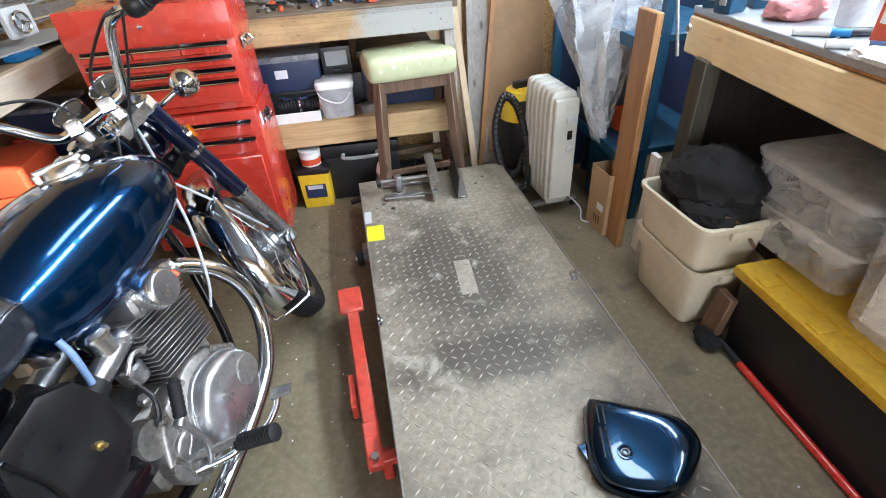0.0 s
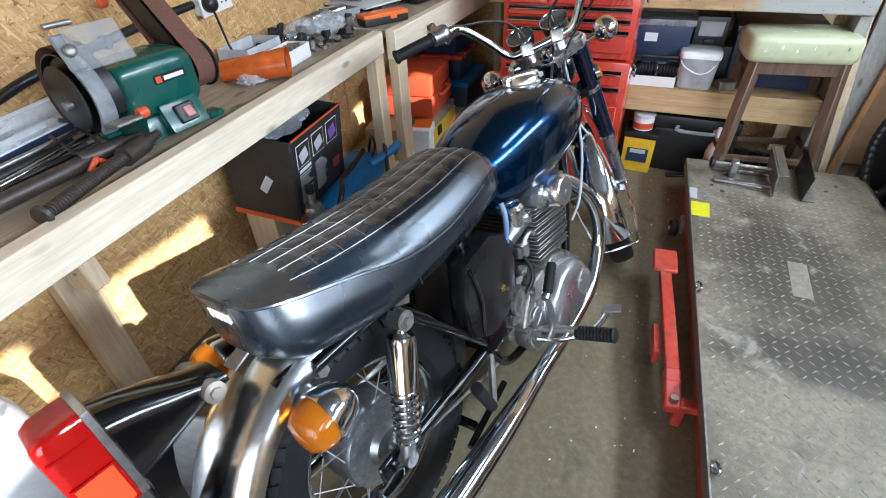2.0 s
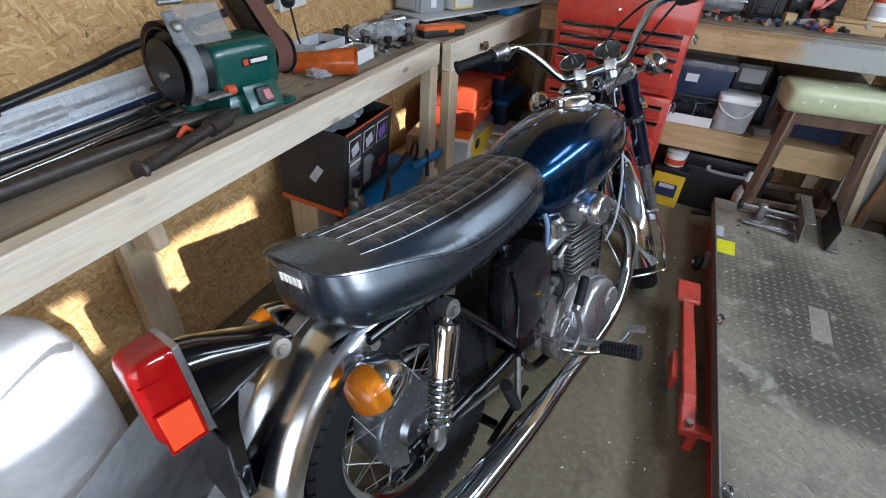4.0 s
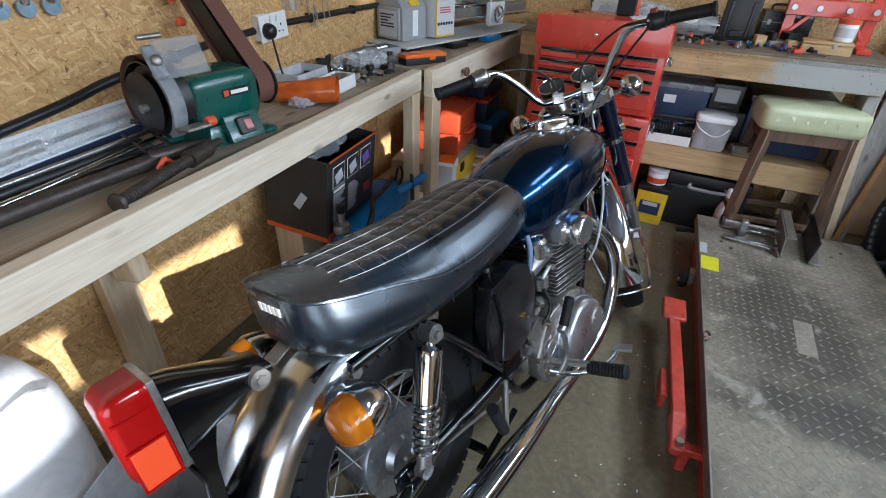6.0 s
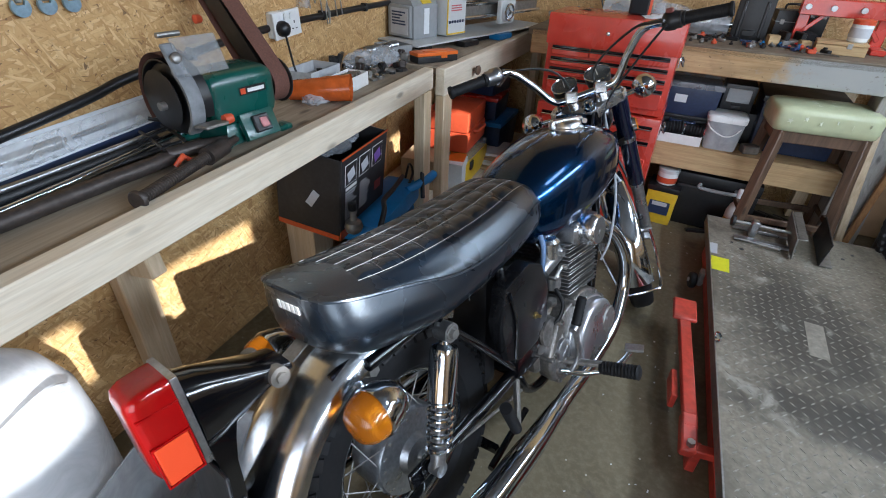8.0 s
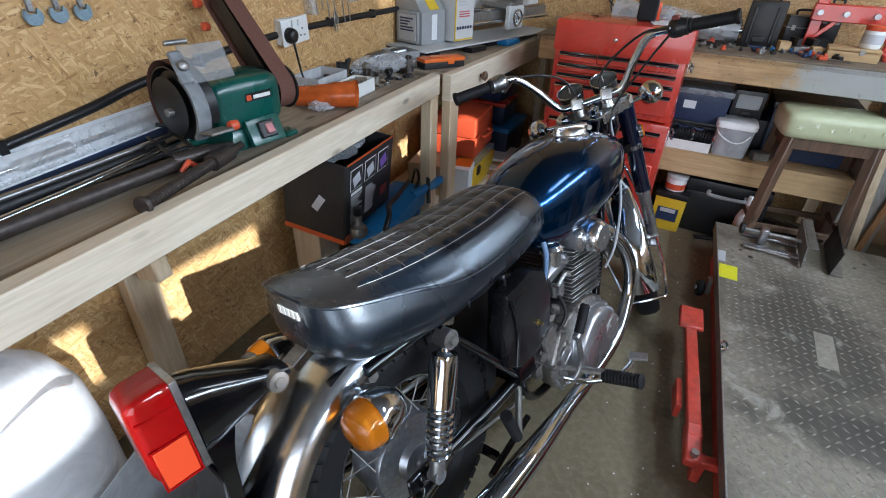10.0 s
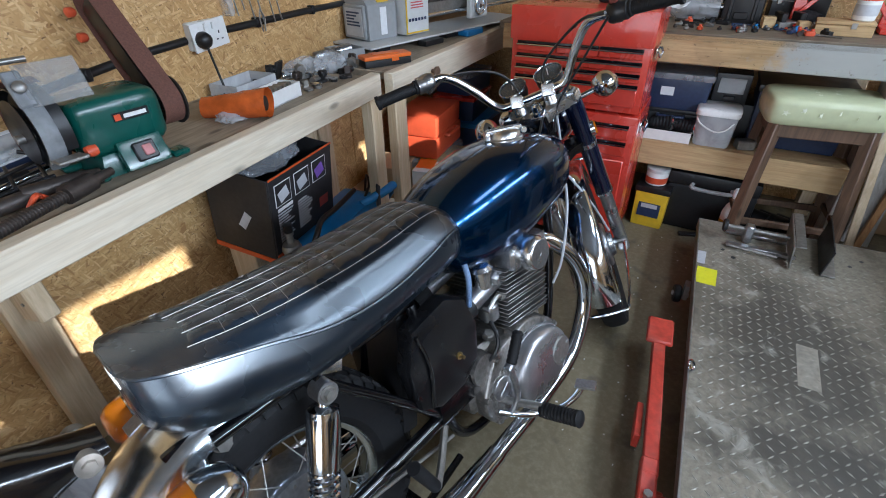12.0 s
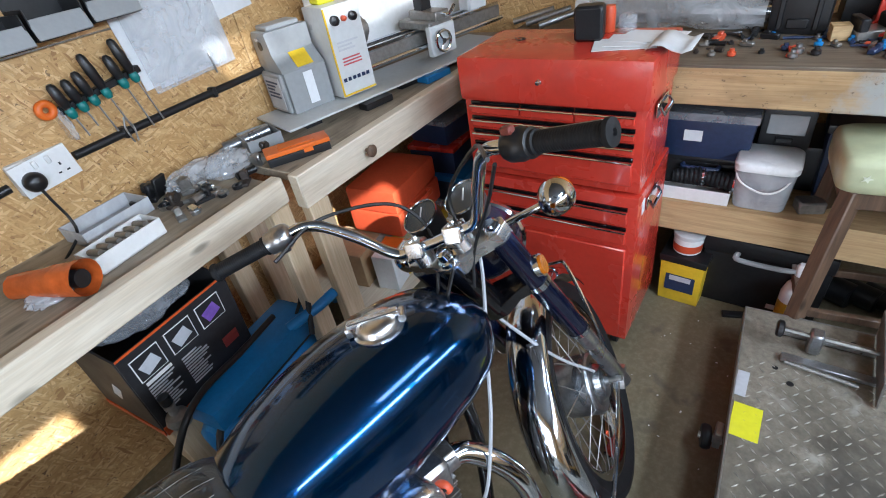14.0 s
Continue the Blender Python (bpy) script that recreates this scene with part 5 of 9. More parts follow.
part("kick_rubber", tu([(0.010, 0)] + [(0.0135 + 0.0018 * (k % 2), 0.004 + k * 0.0062) for k in range(14)] + [(0.009, 0.092)], Matrix.Translation((0.200, 0.562, 0.380)) @ Matrix.Rotation(radians(-34), 4, "X"), 16), RUBBER, ks, "black ribbed rubber")
part("gear_lever", tb([(-0.18, 0.55, 0.23), (-0.22, 0.60, 0.215), (-0.235, 0.68, 0.225), (-0.27, 0.70, 0.235)], 0.007, 8), DULL, bike)
part("side_stand", tb([(-0.10, 0.50, 0.165), (-0.17, 0.54, 0.06), (-0.225, 0.57, -0.052)], 0.011, 10), GLOSSBLACK, bike, "black side stand")
bm = bx((0.0, 0.24, 0.13), (0.22, 0.02, 0.02))
tube(bm, [(-0.11, 0.40, 0.15), (-0.12, 0.26, 0.13), (-0.13, 0.18, 0.125)], 0.010, 8)
tube(bm, [(0.11, 0.40, 0.15), (0.12, 0.26, 0.13), (0.13, 0.18, 0.125)], 0.010, 8)
part("centre_stand", bm, GLOSSBLACK, bike)

# cables
def cable(pts, r=0.0035, mat_=None, label=""):
    return part("cable", tb(pts, r, 7, 8), mat_ or BLACK, bike, label)


GREYCABLE = plain("grey_cable", (0.42, 0.43, 0.45), 0.45, var=0.05, bump=0)
T = TURN_F
cable([T @ Vector((-0.255, 0.945, 1.092)), T @ Vector((-0.20, 1.06, 1.115)), T @ Vector((-0.08, 1.16, 1.06)), T @ Vector((-0.04, 1.17, 0.95)), Vector((-0.03, 1.07, 0.80))], 0.0042)
cable([T @ Vector((0.255, 0.945, 1.092)), T @ Vector((0.19, 1.08, 1.10)), T @ Vector((0.06, 1.16, 1.03)), T @ Vector((0.03, 1.14, 0.93)), Vector((0.05, 1.0, 0.80))], 0.0042)
cable([T @ Vector((0.26, 0.95, 1.08)), T @ Vector((0.17, 1.06, 1.00)), T @ Vector((0.06, 1.13, 0.90)), T @ Vector((0.03, 1.10, 0.83))], 0.0036)
cable([T @ (fork(1.0) + Vector((0.06, 0.02, -0.03))), T @ (fork(0.86) + Vector((0.045, -0.03, 0))), Vector((0.115, 1.05, 0.72)), Vector((0.145, 0.99, 0.62)), Vector((0.150, 0.93, 0.50)), Vector((0.13, 0.90, 0.43))], 0.0042, GREYCABLE, "grey sheathed cable")
cable([T @ (fork(1.0) + Vector((-0.06, 0.02, -0.03))), T @ (fork(0.80) + Vector((-0.03, -0.05, 0))), T @ (fork(0.55) + Vector((0.05, -0.10, 0))), T @ (fork(0.36) + Vector((0.075, -0.04, 0)))], 0.0042, GREYCABLE, "grey sheathed cable")

# ---- motorcycle lift table ----
TX, TY0, TY1, TZ = 0.755, 0.10, 2.245, 0.180
LIFT = Matrix.Translation((-0.008, 2.245, 0)) @ Matrix.Rotation(radians(2.4), 4, "Z") @ Matrix.Translation((0, -2.245, 0))
lift = thing("lift_table", "low motorcycle lift table with worn steel deck and red base", "lift table", LIFT)
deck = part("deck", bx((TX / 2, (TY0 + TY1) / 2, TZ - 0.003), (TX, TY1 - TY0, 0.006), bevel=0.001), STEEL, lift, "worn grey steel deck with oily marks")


def treads(x0, x1, y0, y1, z, pitch=0.0300):
    """Raised lozenges in alternate directions, joined."""
    vs, fs = [], []
    nx, ny = int((x1 - x0) / pitch), int((y1 - y0) / pitch)
    for j in range(ny):
        for i in range(nx):
            cx, cy = x0 + (i + 0.5) * pitch, y0 + (j + 0.5) * pitch
            a = radians(45 if (i + j) % 2 else -45) + random.uniform(-0.04, 0.04)
            ux, uy = math.cos(a), math.sin(a)
            h = 0.0021 * random.uniform(0.6, 1.1)
            k = len(vs)
            for u, w, q in ((-0.0125, 0, 0), (0, -0.0028, 0), (0.0125, 0, 0), (0, 0.0028, 0), (-0.005, 0, h), (0.005, 0, h)):
                vs.append((cx + u * ux - w * uy, cy + u * uy + w * ux, z + q))
            fs += [(k, k + 1, k + 4), (k + 1, k + 5, k + 4), (k + 1, k + 2, k + 5), (k + 2, k + 3, k + 5), (k + 3, k + 4, k + 5), (k + 3, k, k + 4)]
    me = bpy.data.meshes.new("treads")
    me.from_pydata(vs, [], fs)
    me.materials.append(TREADS)
    return me


TREADS = plain("tread_steel", (0.36, 0.335, 0.28), 0.42, 0.35, var=0.45, fine=30, bump=0, dirt=(0.12, 0.11, 0.09))
tr = new("treads", treads(0.02, TX - 0.03, TY0 + 0.02, 2.02, TZ))
tr.parent = deck
tagged(tr, "raised lozenge treads of the deck", kind="stuff")
for x, nm in ((0.0, "side_rail"), (TX, "side_rail")):
    part(nm, bx((x, (TY0 + TY1) / 2, TZ - 0.022), (0.006, TY1 - TY0, 0.050), bevel=0.001), DULL, lift, "grey steel edge angle")
part("end_rail", bx((TX / 2, TY1, TZ - 0.022), (TX, 0.006, 0.045)), DULL, lift)
for x in (0.05, TX - 0.05):
    part("scissor_arm", bx((x, 1.15, 0.105), (0.045, 1.7, 0.060), (1.2, 0, 0), 0.003), REDWORN, lift, "worn red box-section arm")
    part("base_rail", bx((x, 1.15, 0.035), (0.06, 1.95, 0.05), bevel=0.003), REDWORN, lift)
for y in (0.25, 1.2, 2.1):
    part("cross_beam", bx((TX / 2, y, 0.06), (TX - 0.1, 0.05, 0.05), bevel=0.003), REDWORN, lift)
# holes, sticker and rating plate
for x, y, s in ((0.10, 1.99, 0.008), (0.14, 1.94, 0.010), (0.30, 2.18, 0.008), (0.62, 2.12, 0.008), (0.57, 2.06, 0.008)):
    part("hole_rim", tu([(s, 0), (s, 0.0008), (0, 0.0008)], pose(x, y, TZ + 0.0003), 12, False), BLACK, lift)
part("warning_sticker", bx((0.040, 1.752, TZ + 0.001), (0.074, 0.118, 0.0016), (0, 0, -3)), LIME, lift, "bright yellow worn sticker")
part("rating_plate", bx((0.018, 1.89, TZ + 0.001), (0.032, 0.10, 0.0016), (0, 0, -3)), PAPERGREY, lift, "small grey printed plate")
part("bare_patch", bx((0.345, 1.355, TZ + 0.0007), (0.062, 0.205, 0.001), (0, 0, -4)), plain("bare_plate", (0.30, 0.275, 0.225), 0.55, 0.2), lift, "flat plain patch in the deck")
for x, y in ((0.006, 1.19), (0.012, 0.50), (TX - 0.035, 1.23), (TX - 0.035, 0.60)):
    bm = bmesh.new()
    torus(bm, pose(x, y, TZ + 0.018, 0, 90, 25), 0.016, 0.0042, 22, 8)
    rod(bm, (x, y, TZ - 0.002), (x, y, TZ + 0.006), 0.008, seg=12)
    part("tie_down_eye", bm, CHROME, lift, "steel tie-down eyelet")
# wheel clamp on the deck
cl = thing("wheel_clamp", "grey steel front wheel clamp bolted on the lift deck", "wheel clamp", LIFT @ pose(0, 0, TZ))
part("jaw", bx((0.345, 2.085, 0.060), (0.006, 0.31, 0.105), (0, -6, -4), 0.001), DULL, cl, "steel jaw plate")
part("jaw_flange", bx((0.362, 2.085, 0.112), (0.034, 0.31, 0.006), (0, -6, -4), 0.001), DULL, cl)
part("jaw", bx((0.470, 2.085, 0.062), (0.006, 0.31, 0.115), (0, 6, -6), 0.001), BLACK, cl, "black steel jaw plate")
part("jaw_flange", bx((0.490, 2.085, 0.008), (0.05, 0.31, 0.006), (0, 0, -6), 0.001), DULL, cl)
for y in (2.03, 2.15):
    part("slide", bx((0.24, y, 0.012), (0.26, 0.030, 0.014), (0, 0, -2), 0.002), ALLOY, cl)
part("screw", rd((0.10, 2.105, 0.062), (0.345, 2.095, 0.062), 0.008), DULL, cl)
part("nut_block", bx((0.19, 2.10, 0.045), (0.035, 0.045, 0.08), (0, 0, 0), 0.006), ALLOY, cl)
part("hand_knob", tu([(0.022, -0.010), (0.028, -0.006), (0.028, 0.006), (0.022, 0.010)], pose(0.095, 2.106, 0.062, 0, 90, 0), 10), BLACK, cl)
part("stop_bar", rd((0.12, 2.01, 0.018), (0.30, 1.985, 0.018), 0.006), DULL, cl)
# foot pedal
pd = thing("foot_pedal", "worn red steel foot pedal beside the lift", "pedal", LIFT)
part("lever_arm", bx((-0.078, 1.075, 0.125), (0.042, 0.56, 0.030), (1.5, 0, 3.0), 0.004), REDWORN, pd)
part("pedal_plate", bx((-0.094, 1.372, 0.150), (0.088, 0.125, 0.020), (4, 0, 2), 0.006), REDWORN, pd, "square red pedal plate")
part("lower_arm", bx((-0.066, 0.785, 0.105), (0.046, 0.13, 0.045), (14, 0, 3), 0.006), REDWORN, pd)
part("side_plate", bx((-0.112, 0.985, 0.085), (0.020, 0.13, 0.060), (0, 0, 2), 0.003), REDWORN, pd)
part("link_bar", bx((-0.018, 0.745, 0.095), (0.11, 0.034, 0.030), (0, 0, 6), 0.004), REDWORN, pd)
part("pivot_bolt", rd((-0.062, 0.738, 0.10), (-0.062, 0.738, 0.132), 0.012, seg=6), ALLOY, pd)
part("pivot_post", bx((-0.035, 0.76, 0.045), (0.03, 0.05, 0.09), (0, 0, 0), 0.004), REDWORN, pd)
ct = thing("castor_wheel", "small black castor wheel at the lift's side", "castor", LIFT)
part("wheel", tu([(0.012, -0.014), (0.034, -0.013), (0.038, -0.006), (0.038, 0.006), (0.034, 0.013), (0.012, 0.014)], pose(-0.045, 1.735, 0.075, 0, 90, 8), 26), RUBBER, ct)
part("hub", rd((-0.065, 1.735, 0.075), (0.0, 1.735, 0.075), 0.010), ALLOY, ct)
part("bracket", bx((-0.015, 1.735, 0.10), (0.02, 0.05, 0.07), (0, 0, 0), 0.003), DULL, ct)


# ---- tool chest ----
CX0, CX1, CY0, CY1 = -0.945, -0.355, 2.015, 2.385
chest = thing("tool_chest", "red steel tool chest with black-shaded drawer pulls on a roller cabinet", "tool chest")


def steel_box(x0, x1, y0, y1, z0, z1, name):
    part(name, bx(((x0 + x1) / 2, (y0 + y1) / 2, (z0 + z1) / 2), (x1 - x0, y1 - y0, z1 - z0), bevel=0.006, seg=2), RED, chest, "red enamelled steel box")


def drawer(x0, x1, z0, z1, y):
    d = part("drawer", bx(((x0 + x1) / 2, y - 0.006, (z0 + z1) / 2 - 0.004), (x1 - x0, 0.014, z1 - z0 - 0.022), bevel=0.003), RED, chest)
    # the shade in the pull is put in as a black strip
    part("drawer_pull_shade", bx(((x0 + x1) / 2, y - 0.003, z1 - 0.008), (x1 - x0, 0.006, 0.013)), GLOSSBLACK, d, "drawer pull with its shade put in as black")
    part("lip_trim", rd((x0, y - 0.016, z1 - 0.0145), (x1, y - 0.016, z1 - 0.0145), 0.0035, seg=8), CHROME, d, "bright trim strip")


steel_box(CX0 + 0.005, CX1 - 0.005, CY0 + 0.012, CY1 - 0.05, 0.700, 1.085, "top_box")
steel_box(CX0, CX1, CY0, CY1, 0.075, 0.690, "roller_box")
part("lid", bx(((CX0 + CX1) / 2, (CY0 + CY1 - 0.05) / 2 + 0.003, 1.030), (CX1 - CX0 + 0.008, CY1 - CY0 - 0.045, 0.135), bevel=0.012, seg=2), RED, chest, "red hinged lid")
dx0, dx1, yt = CX0 + 0.03, CX1 - 0.03, CY0 + 0.010
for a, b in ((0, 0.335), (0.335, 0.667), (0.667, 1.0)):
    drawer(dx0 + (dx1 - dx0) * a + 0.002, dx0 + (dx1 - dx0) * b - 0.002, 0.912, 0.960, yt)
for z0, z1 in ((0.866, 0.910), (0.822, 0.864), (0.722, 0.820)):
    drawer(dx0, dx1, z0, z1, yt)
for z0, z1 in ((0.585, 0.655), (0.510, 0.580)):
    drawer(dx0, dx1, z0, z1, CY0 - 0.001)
part("door", bx(((CX0 + CX1) / 2, CY0 - 0.006, 0.295), (CX1 - CX0 - 0.05, 0.012, 0.40), bevel=0.004), RED, chest)
bm = tu([(0.012, 0), (0.012, 0.006), (0.007, 0.008), (0.007, 0.016), (0, 0.017)], pose((CX0 + CX1) / 2 - 0.02, CY0 + 0.008, 1.03, 90, 0, 0), 18)
part("lock", bm, CHROME, chest)
for s, z in ((CX1, 0.93), (CX1, 0.62)):
    bm = bx((s + 0.004, CY0 + 0.15, z), (0.006, 0.12, 0.045), (0, 0, 0), 0.002)
    tube(bm, [(s + 0.010, CY0 + 0.10, z + 0.01), (s + 0.022, CY0 + 0.10, z - 0.012), (s + 0.022, CY0 + 0.20, z - 0.012), (s + 0.010, CY0 + 0.20, z + 0.01)], 0.005, 8, smooth=False)
    part("side_handle", bm, CHROME, chest)
part("side_label", bx((CX1 + 0.001, CY0 + 0.05, 1.03), (0.002, 0.045, 0.028), (0, 0, 0)), PAPER, chest)
part("side_label", bx((CX1 + 0.001, CY0 + 0.06, 0.63), (0.002, 0.03, 0.05), (8, 0, 0)), PAPER, chest)
for x in (CX0 + 0.06, CX1 - 0.05):
    for y in (CY0 + 0.06, CY1 - 0.06):
        bm = bx((x, y, 0.070), (0.05, 0.05, 0.012))
        rod(bm, (x - 0.012, y, 0.034), (x + 0.012, y, 0.034), 0.034, seg=20)
        part("castor", bm, RUBBER, chest)

# ---- stool ----
SX, SY = 0.295, 2.405
stool = thing("stool", "tall dark wooden stool with a pale green star-patterned padded seat", "stool", Matrix.Translation((0.318, SY + 0.01, 0)) @ Matrix.Rotation(radians(7), 4, "Z") @ Matrix.Diagonal((1.13, 0.90, 1, 1)) @ Matrix.Translation((-SX, -SY, 0)))
bm = bmesh.new()
rings = [ring_super(bm, (SX, SY, z), w, h, 8, 40, "z") for z, w, h in ((0.663, 0.182, 0.138), (0.669, 0.190, 0.146), (0.695, 0.194, 0.150), (0.745, 0.195, 0.151), (0.762, 0.191, 0.147), (0.771, 0.178, 0.134), (0.774, 0.10, 0.06))]
skin(bm, rings)
cush = part("cushion", bm, CLOTHGREEN, stool, "pale green padded seat with faint stars", smooth=60)
STAR = plain("pale_star", (0.72, 0.74, 0.58), 0.5, bump=0)
for k in range(26):
    x, y = SX - 0.15 + (k % 6) * 0.06 + random.uniform(-0.008, 0.008), SY - 0.10 + (k // 6) * 0.05 + random.uniform(-0.008, 0.008)
    pts = [((0.014 if j % 2 == 0 else 0.0055) * math.cos(j * math.pi / 5), (0.014 if j % 2 == 0 else 0.0055) * math.sin(j * math.pi / 5)) for j in range(10)]
    d = max(abs(x - SX) / 0.19, abs(y - SY) / 0.147)
    zz = 0.7735 - 0.026 * d ** 4
    bm = bmesh.new()
    extrude_flat(bm, pts, 0.001, pose(x, y, zz, 0, 0, random.uniform(0, 70)))
    part("star", bm, STAR, cush)
for k in range(6):
    pts = [((0.014 if j % 2 == 0 else 0.0055) * math.cos(j * math.pi / 5), (0.014 if j % 2 == 0 else 0.0055) * math.sin(j * math.pi / 5)) for j in range(10)]
    bm = bmesh.new()
    extrude_flat(bm, pts, 0.001, pose(SX - 0.14 + k * 0.055, SY - 0.1515, 0.717 + 0.014 * (k % 2), 90, 0, 17 * k))
    part("star", bm, STAR, cush)
for x0, x1 in ((-0.150, -0.188), (0.150, 0.188)):
    for y0, y1 in ((-0.115, -0.150), (0.115, 0.150)):
        a, b = Vector((SX + x1, SY + y1, 0.0)), Vector((SX + x0, SY + y0, 0.665))
        bm = bmesh.new()
        g = box(bm, (0, 0, 0), (0.042, 0.042, (b - a).length), bevel=0.004)
        bmesh.ops.transform(bm, matrix=Matrix.Translation((a + b) / 2) @ (b - a).to_track_quat("Z", "Y").to_matrix().to_4x4(), verts=bm.verts[:])
        part("leg", bm, DARKWOOD, stool)
for z, w, d in ((0.637, 0.165, 0.130), (0.20, 0.186, 0.146)):
    for s in (-1, 1):
        part("rail", bx((SX, SY + s * d * 0.93, z), (w * 2 - 0.02, 0.022, 0.058 if z > 0.5 else 0.03), bevel=0.003), DARKWOOD, stool)
        part("rail", bx((SX + s * w * 0.95, SY, z + 0.03 * (z < 0.5)), (0.022, d * 2 - 0.02, 0.058 if z > 0.5 else 0.03), bevel=0.003), DARKWOOD, stool)

# ---- things on and over the west bench ----
def west(y, z, off=0.0):
    """A place on the west wall, off metres out from it."""
    return Vector((WX + WS * y + off, y, z))


def label_bars(parent, name, m, w, h, rows, mat_, gap=0.5, t=0.0012):
    """Lines of print that cannot be read, as plain bars."""
    step = h / rows
    for i in range(rows):
        ln = w * random.uniform(0.55, 1.0)
        part(name, bx((-(w - ln) / 2, h / 2 - (i + 0.5) * step, t), (ln, step * gap, t)), mat_, parent, m=m)


WROT = math.degrees(math.atan(-WS))
FACE_E = lambda p: Matrix.Translation(p) @ Matrix.Rotation(radians(WROT), 4, "Z") @ Matrix(((0, 0, 1, 0), (1, 0, 0, 0), (0, 1, 0, 0), (0, 0, 0, 1)))   # x along the wall, y up, z into the room

con = thing("conduit", "black corrugated cable conduit clipped along the wall", "conduit")
CZ = ((-1.6, 0.70), (-0.6, 0.87), (0.2, 0.985), (0.41, 1.025), (0.75, 1.063), (1.05, 1.082), (1.4, 1.088), (3.0, 1.085))


def cz(y):
    for (a, p), (b, q) in zip(CZ, CZ[1:]):
        if y <= b:
            return p + (q - p) * (y - a) / (b - a)
    return CZ[-1][1]


part("pipe", tb([west(y, cz(y), 0.016) for y in (-1.6, -0.6, 0.2, 0.41, 0.75, 0.962)], 0.0125, 12, 6), BLACK, con)
part("pipe", tb([west(y, cz(y), 0.016) for y in (1.135, 1.6, 2.2, 2.95)], 0.0125, 12, 6), BLACK, con)
for y in (0.05, 0.62, 1.29, 1.62, 2.1):
    part("clip", bx(west(y, cz(y), 0.015), (0.030, 0.018, 0.034), (0, 0, WROT), 0.003), BLACK, con)

sk = thing("socket", "white double wall socket with a black plug in it", "socket", FACE_E(west(1.050, 1.083, 0.0)))
part("back_box", bx((0, 0, 0.012), (0.146, 0.086, 0.026), (0, 0, 0), 0.004), WHITE, sk)
part("plate", bx((0, 0, 0.029), (0.148, 0.088, 0.009), (0, 0, 4), 0.003, 2), WHITE, sk)
for x in (-0.037, 0.037):
    part("switch", bx((x * 0.45, 0.026, 0.036), (0.012, 0.022, 0.008), (12, 0, 4), 0.002), WHITE, sk)
    for dx, dy in ((0, 0.004), (-0.011, -0.018), (0.011, -0.018)):
        part("pin_slot", bx((x + dx, dy, 0.034), (0.008 if dy < 0 else 0.005, 0.004 if dy < 0 else 0.008, 0.0012), (0, 0, 4)), BLACK, sk)
pl = thing("plug", "black mains plug with a drooping cable", "plug", FACE_E(west(1.012, 1.072, 0.033)))
bm = bmesh.new()
turned(bm, [(0.026, 0), (0.027, 0.012), (0.022, 0.026), (0.012, 0.032), (0, 0.033)], Matrix(), 20, False)
part("body", bm, BLACK, pl)
part("cable", tb([(0, -0.02, 0.018), (0.004, -0.06, 0.022), (0.012, -0.12, 0.026), (-0.004, -0.16, 0.05), (-0.07, -0.185, 0.09)], 0.004, 8, 8), BLACK, pl)

SMOKEGREY = plain("scuffed_grey", (0.20, 0.21, 0.22), 0.5, var=0.35, fine=35, bump=0.2, dirt=(0.08, 0.08, 0.08))
# bench grinder with belt sander
GZ = 0.890
SHIELD = clear("scuffed_shield", (0.30, 0.31, 0.31), 0.25, 0.34)
gr = thing("bench_grinder", "dark green bench grinder with a brown belt sander arm", "bench grinder", Matrix.Translation((-1.385, 0.505, GZ)) @ Matrix.Rotation(radians(-6), 4, "Z"))
bm = bmesh.new()
rings = [ring_super(bm, (0.0, y, 0.112), r, r * 0.92, 5.0, 32) for y, r in ((-0.100, 0.055), (-0.094, 0.064), (-0.078, 0.071), (0.055, 0.073), (0.082, 0.071), (0.096, 0.062), (0.100, 0.050))]
skin(bm, rings)
part("motor_body", bm, GREEN, gr, "dark green motor housing", smooth=45)
part("base", bx((0.005, 0.0, 0.026), (0.150, 0.175, 0.052), bevel=0.010, seg=2, taper=0.82), GREEN, gr)
for y in (-0.10, 0.10):
    for x in (-0.06, 0.07):
        part("foot", bx((x, y, 0.008), (0.045, 0.045, 0.016), bevel=0.005), GREEN, gr)
part("switch_panel", bx((0.086, 0.012, 0.040), (0.020, 0.105, 0.070), (0, -24, 0), 0.006, 2), GREEN, gr)
sw = part("switch", bx((0.098, 0.012, 0.046), (0.012, 0.050, 0.044), (0, -24, 0), 0.003), BLACK, gr)
part("rocker", bx((0.105, 0.016, 0.049), (0.008, 0.022, 0.026), (0, -34, 0), 0.002), PINK, sw, "red rocker switch")
bdg = part("badge", bx((0.0738, 0.02, 0.128), (0.003, 0.082, 0.020), (0, 0, 0), 0.001), BLACK, gr, "dark name badge")
part("badge_bar", bx((0.0762, 0.028, 0.128), (0.002, 0.052, 0.009)), WHITE, bdg)
part("badge_bar", bx((0.0762, -0.012, 0.128), (0.002, 0.014, 0.014)), REDPLASTIC, bdg)
part("shaft", rd((0, -0.19, 0.115), (0, 0.18, 0.115), 0.010), DULL, gr)
part("wheel", tu([(0.012, -0.016), (0.082, -0.016), (0.085, -0.010), (0.085, 0.010), (0.082, 0.016), (0.012, 0.016)], pose(0.0, -0.140, 0.125, 90, 0, 0), 36), BLACK, gr, "dark grinding wheel")
bm = bmesh.new()
arc = [radians(a) for a in range(-150, 60, 10)]
rings = [[bm.verts.new((r * math.cos(-a), y, 0.125 + r * math.sin(-a) * -1)) for r, y in ((0.090, -0.168), (0.094, -0.168), (0.094, -0.112), (0.090, -0.112))] for a in [x + radians(130) for x in arc]]
skin(bm, rings)
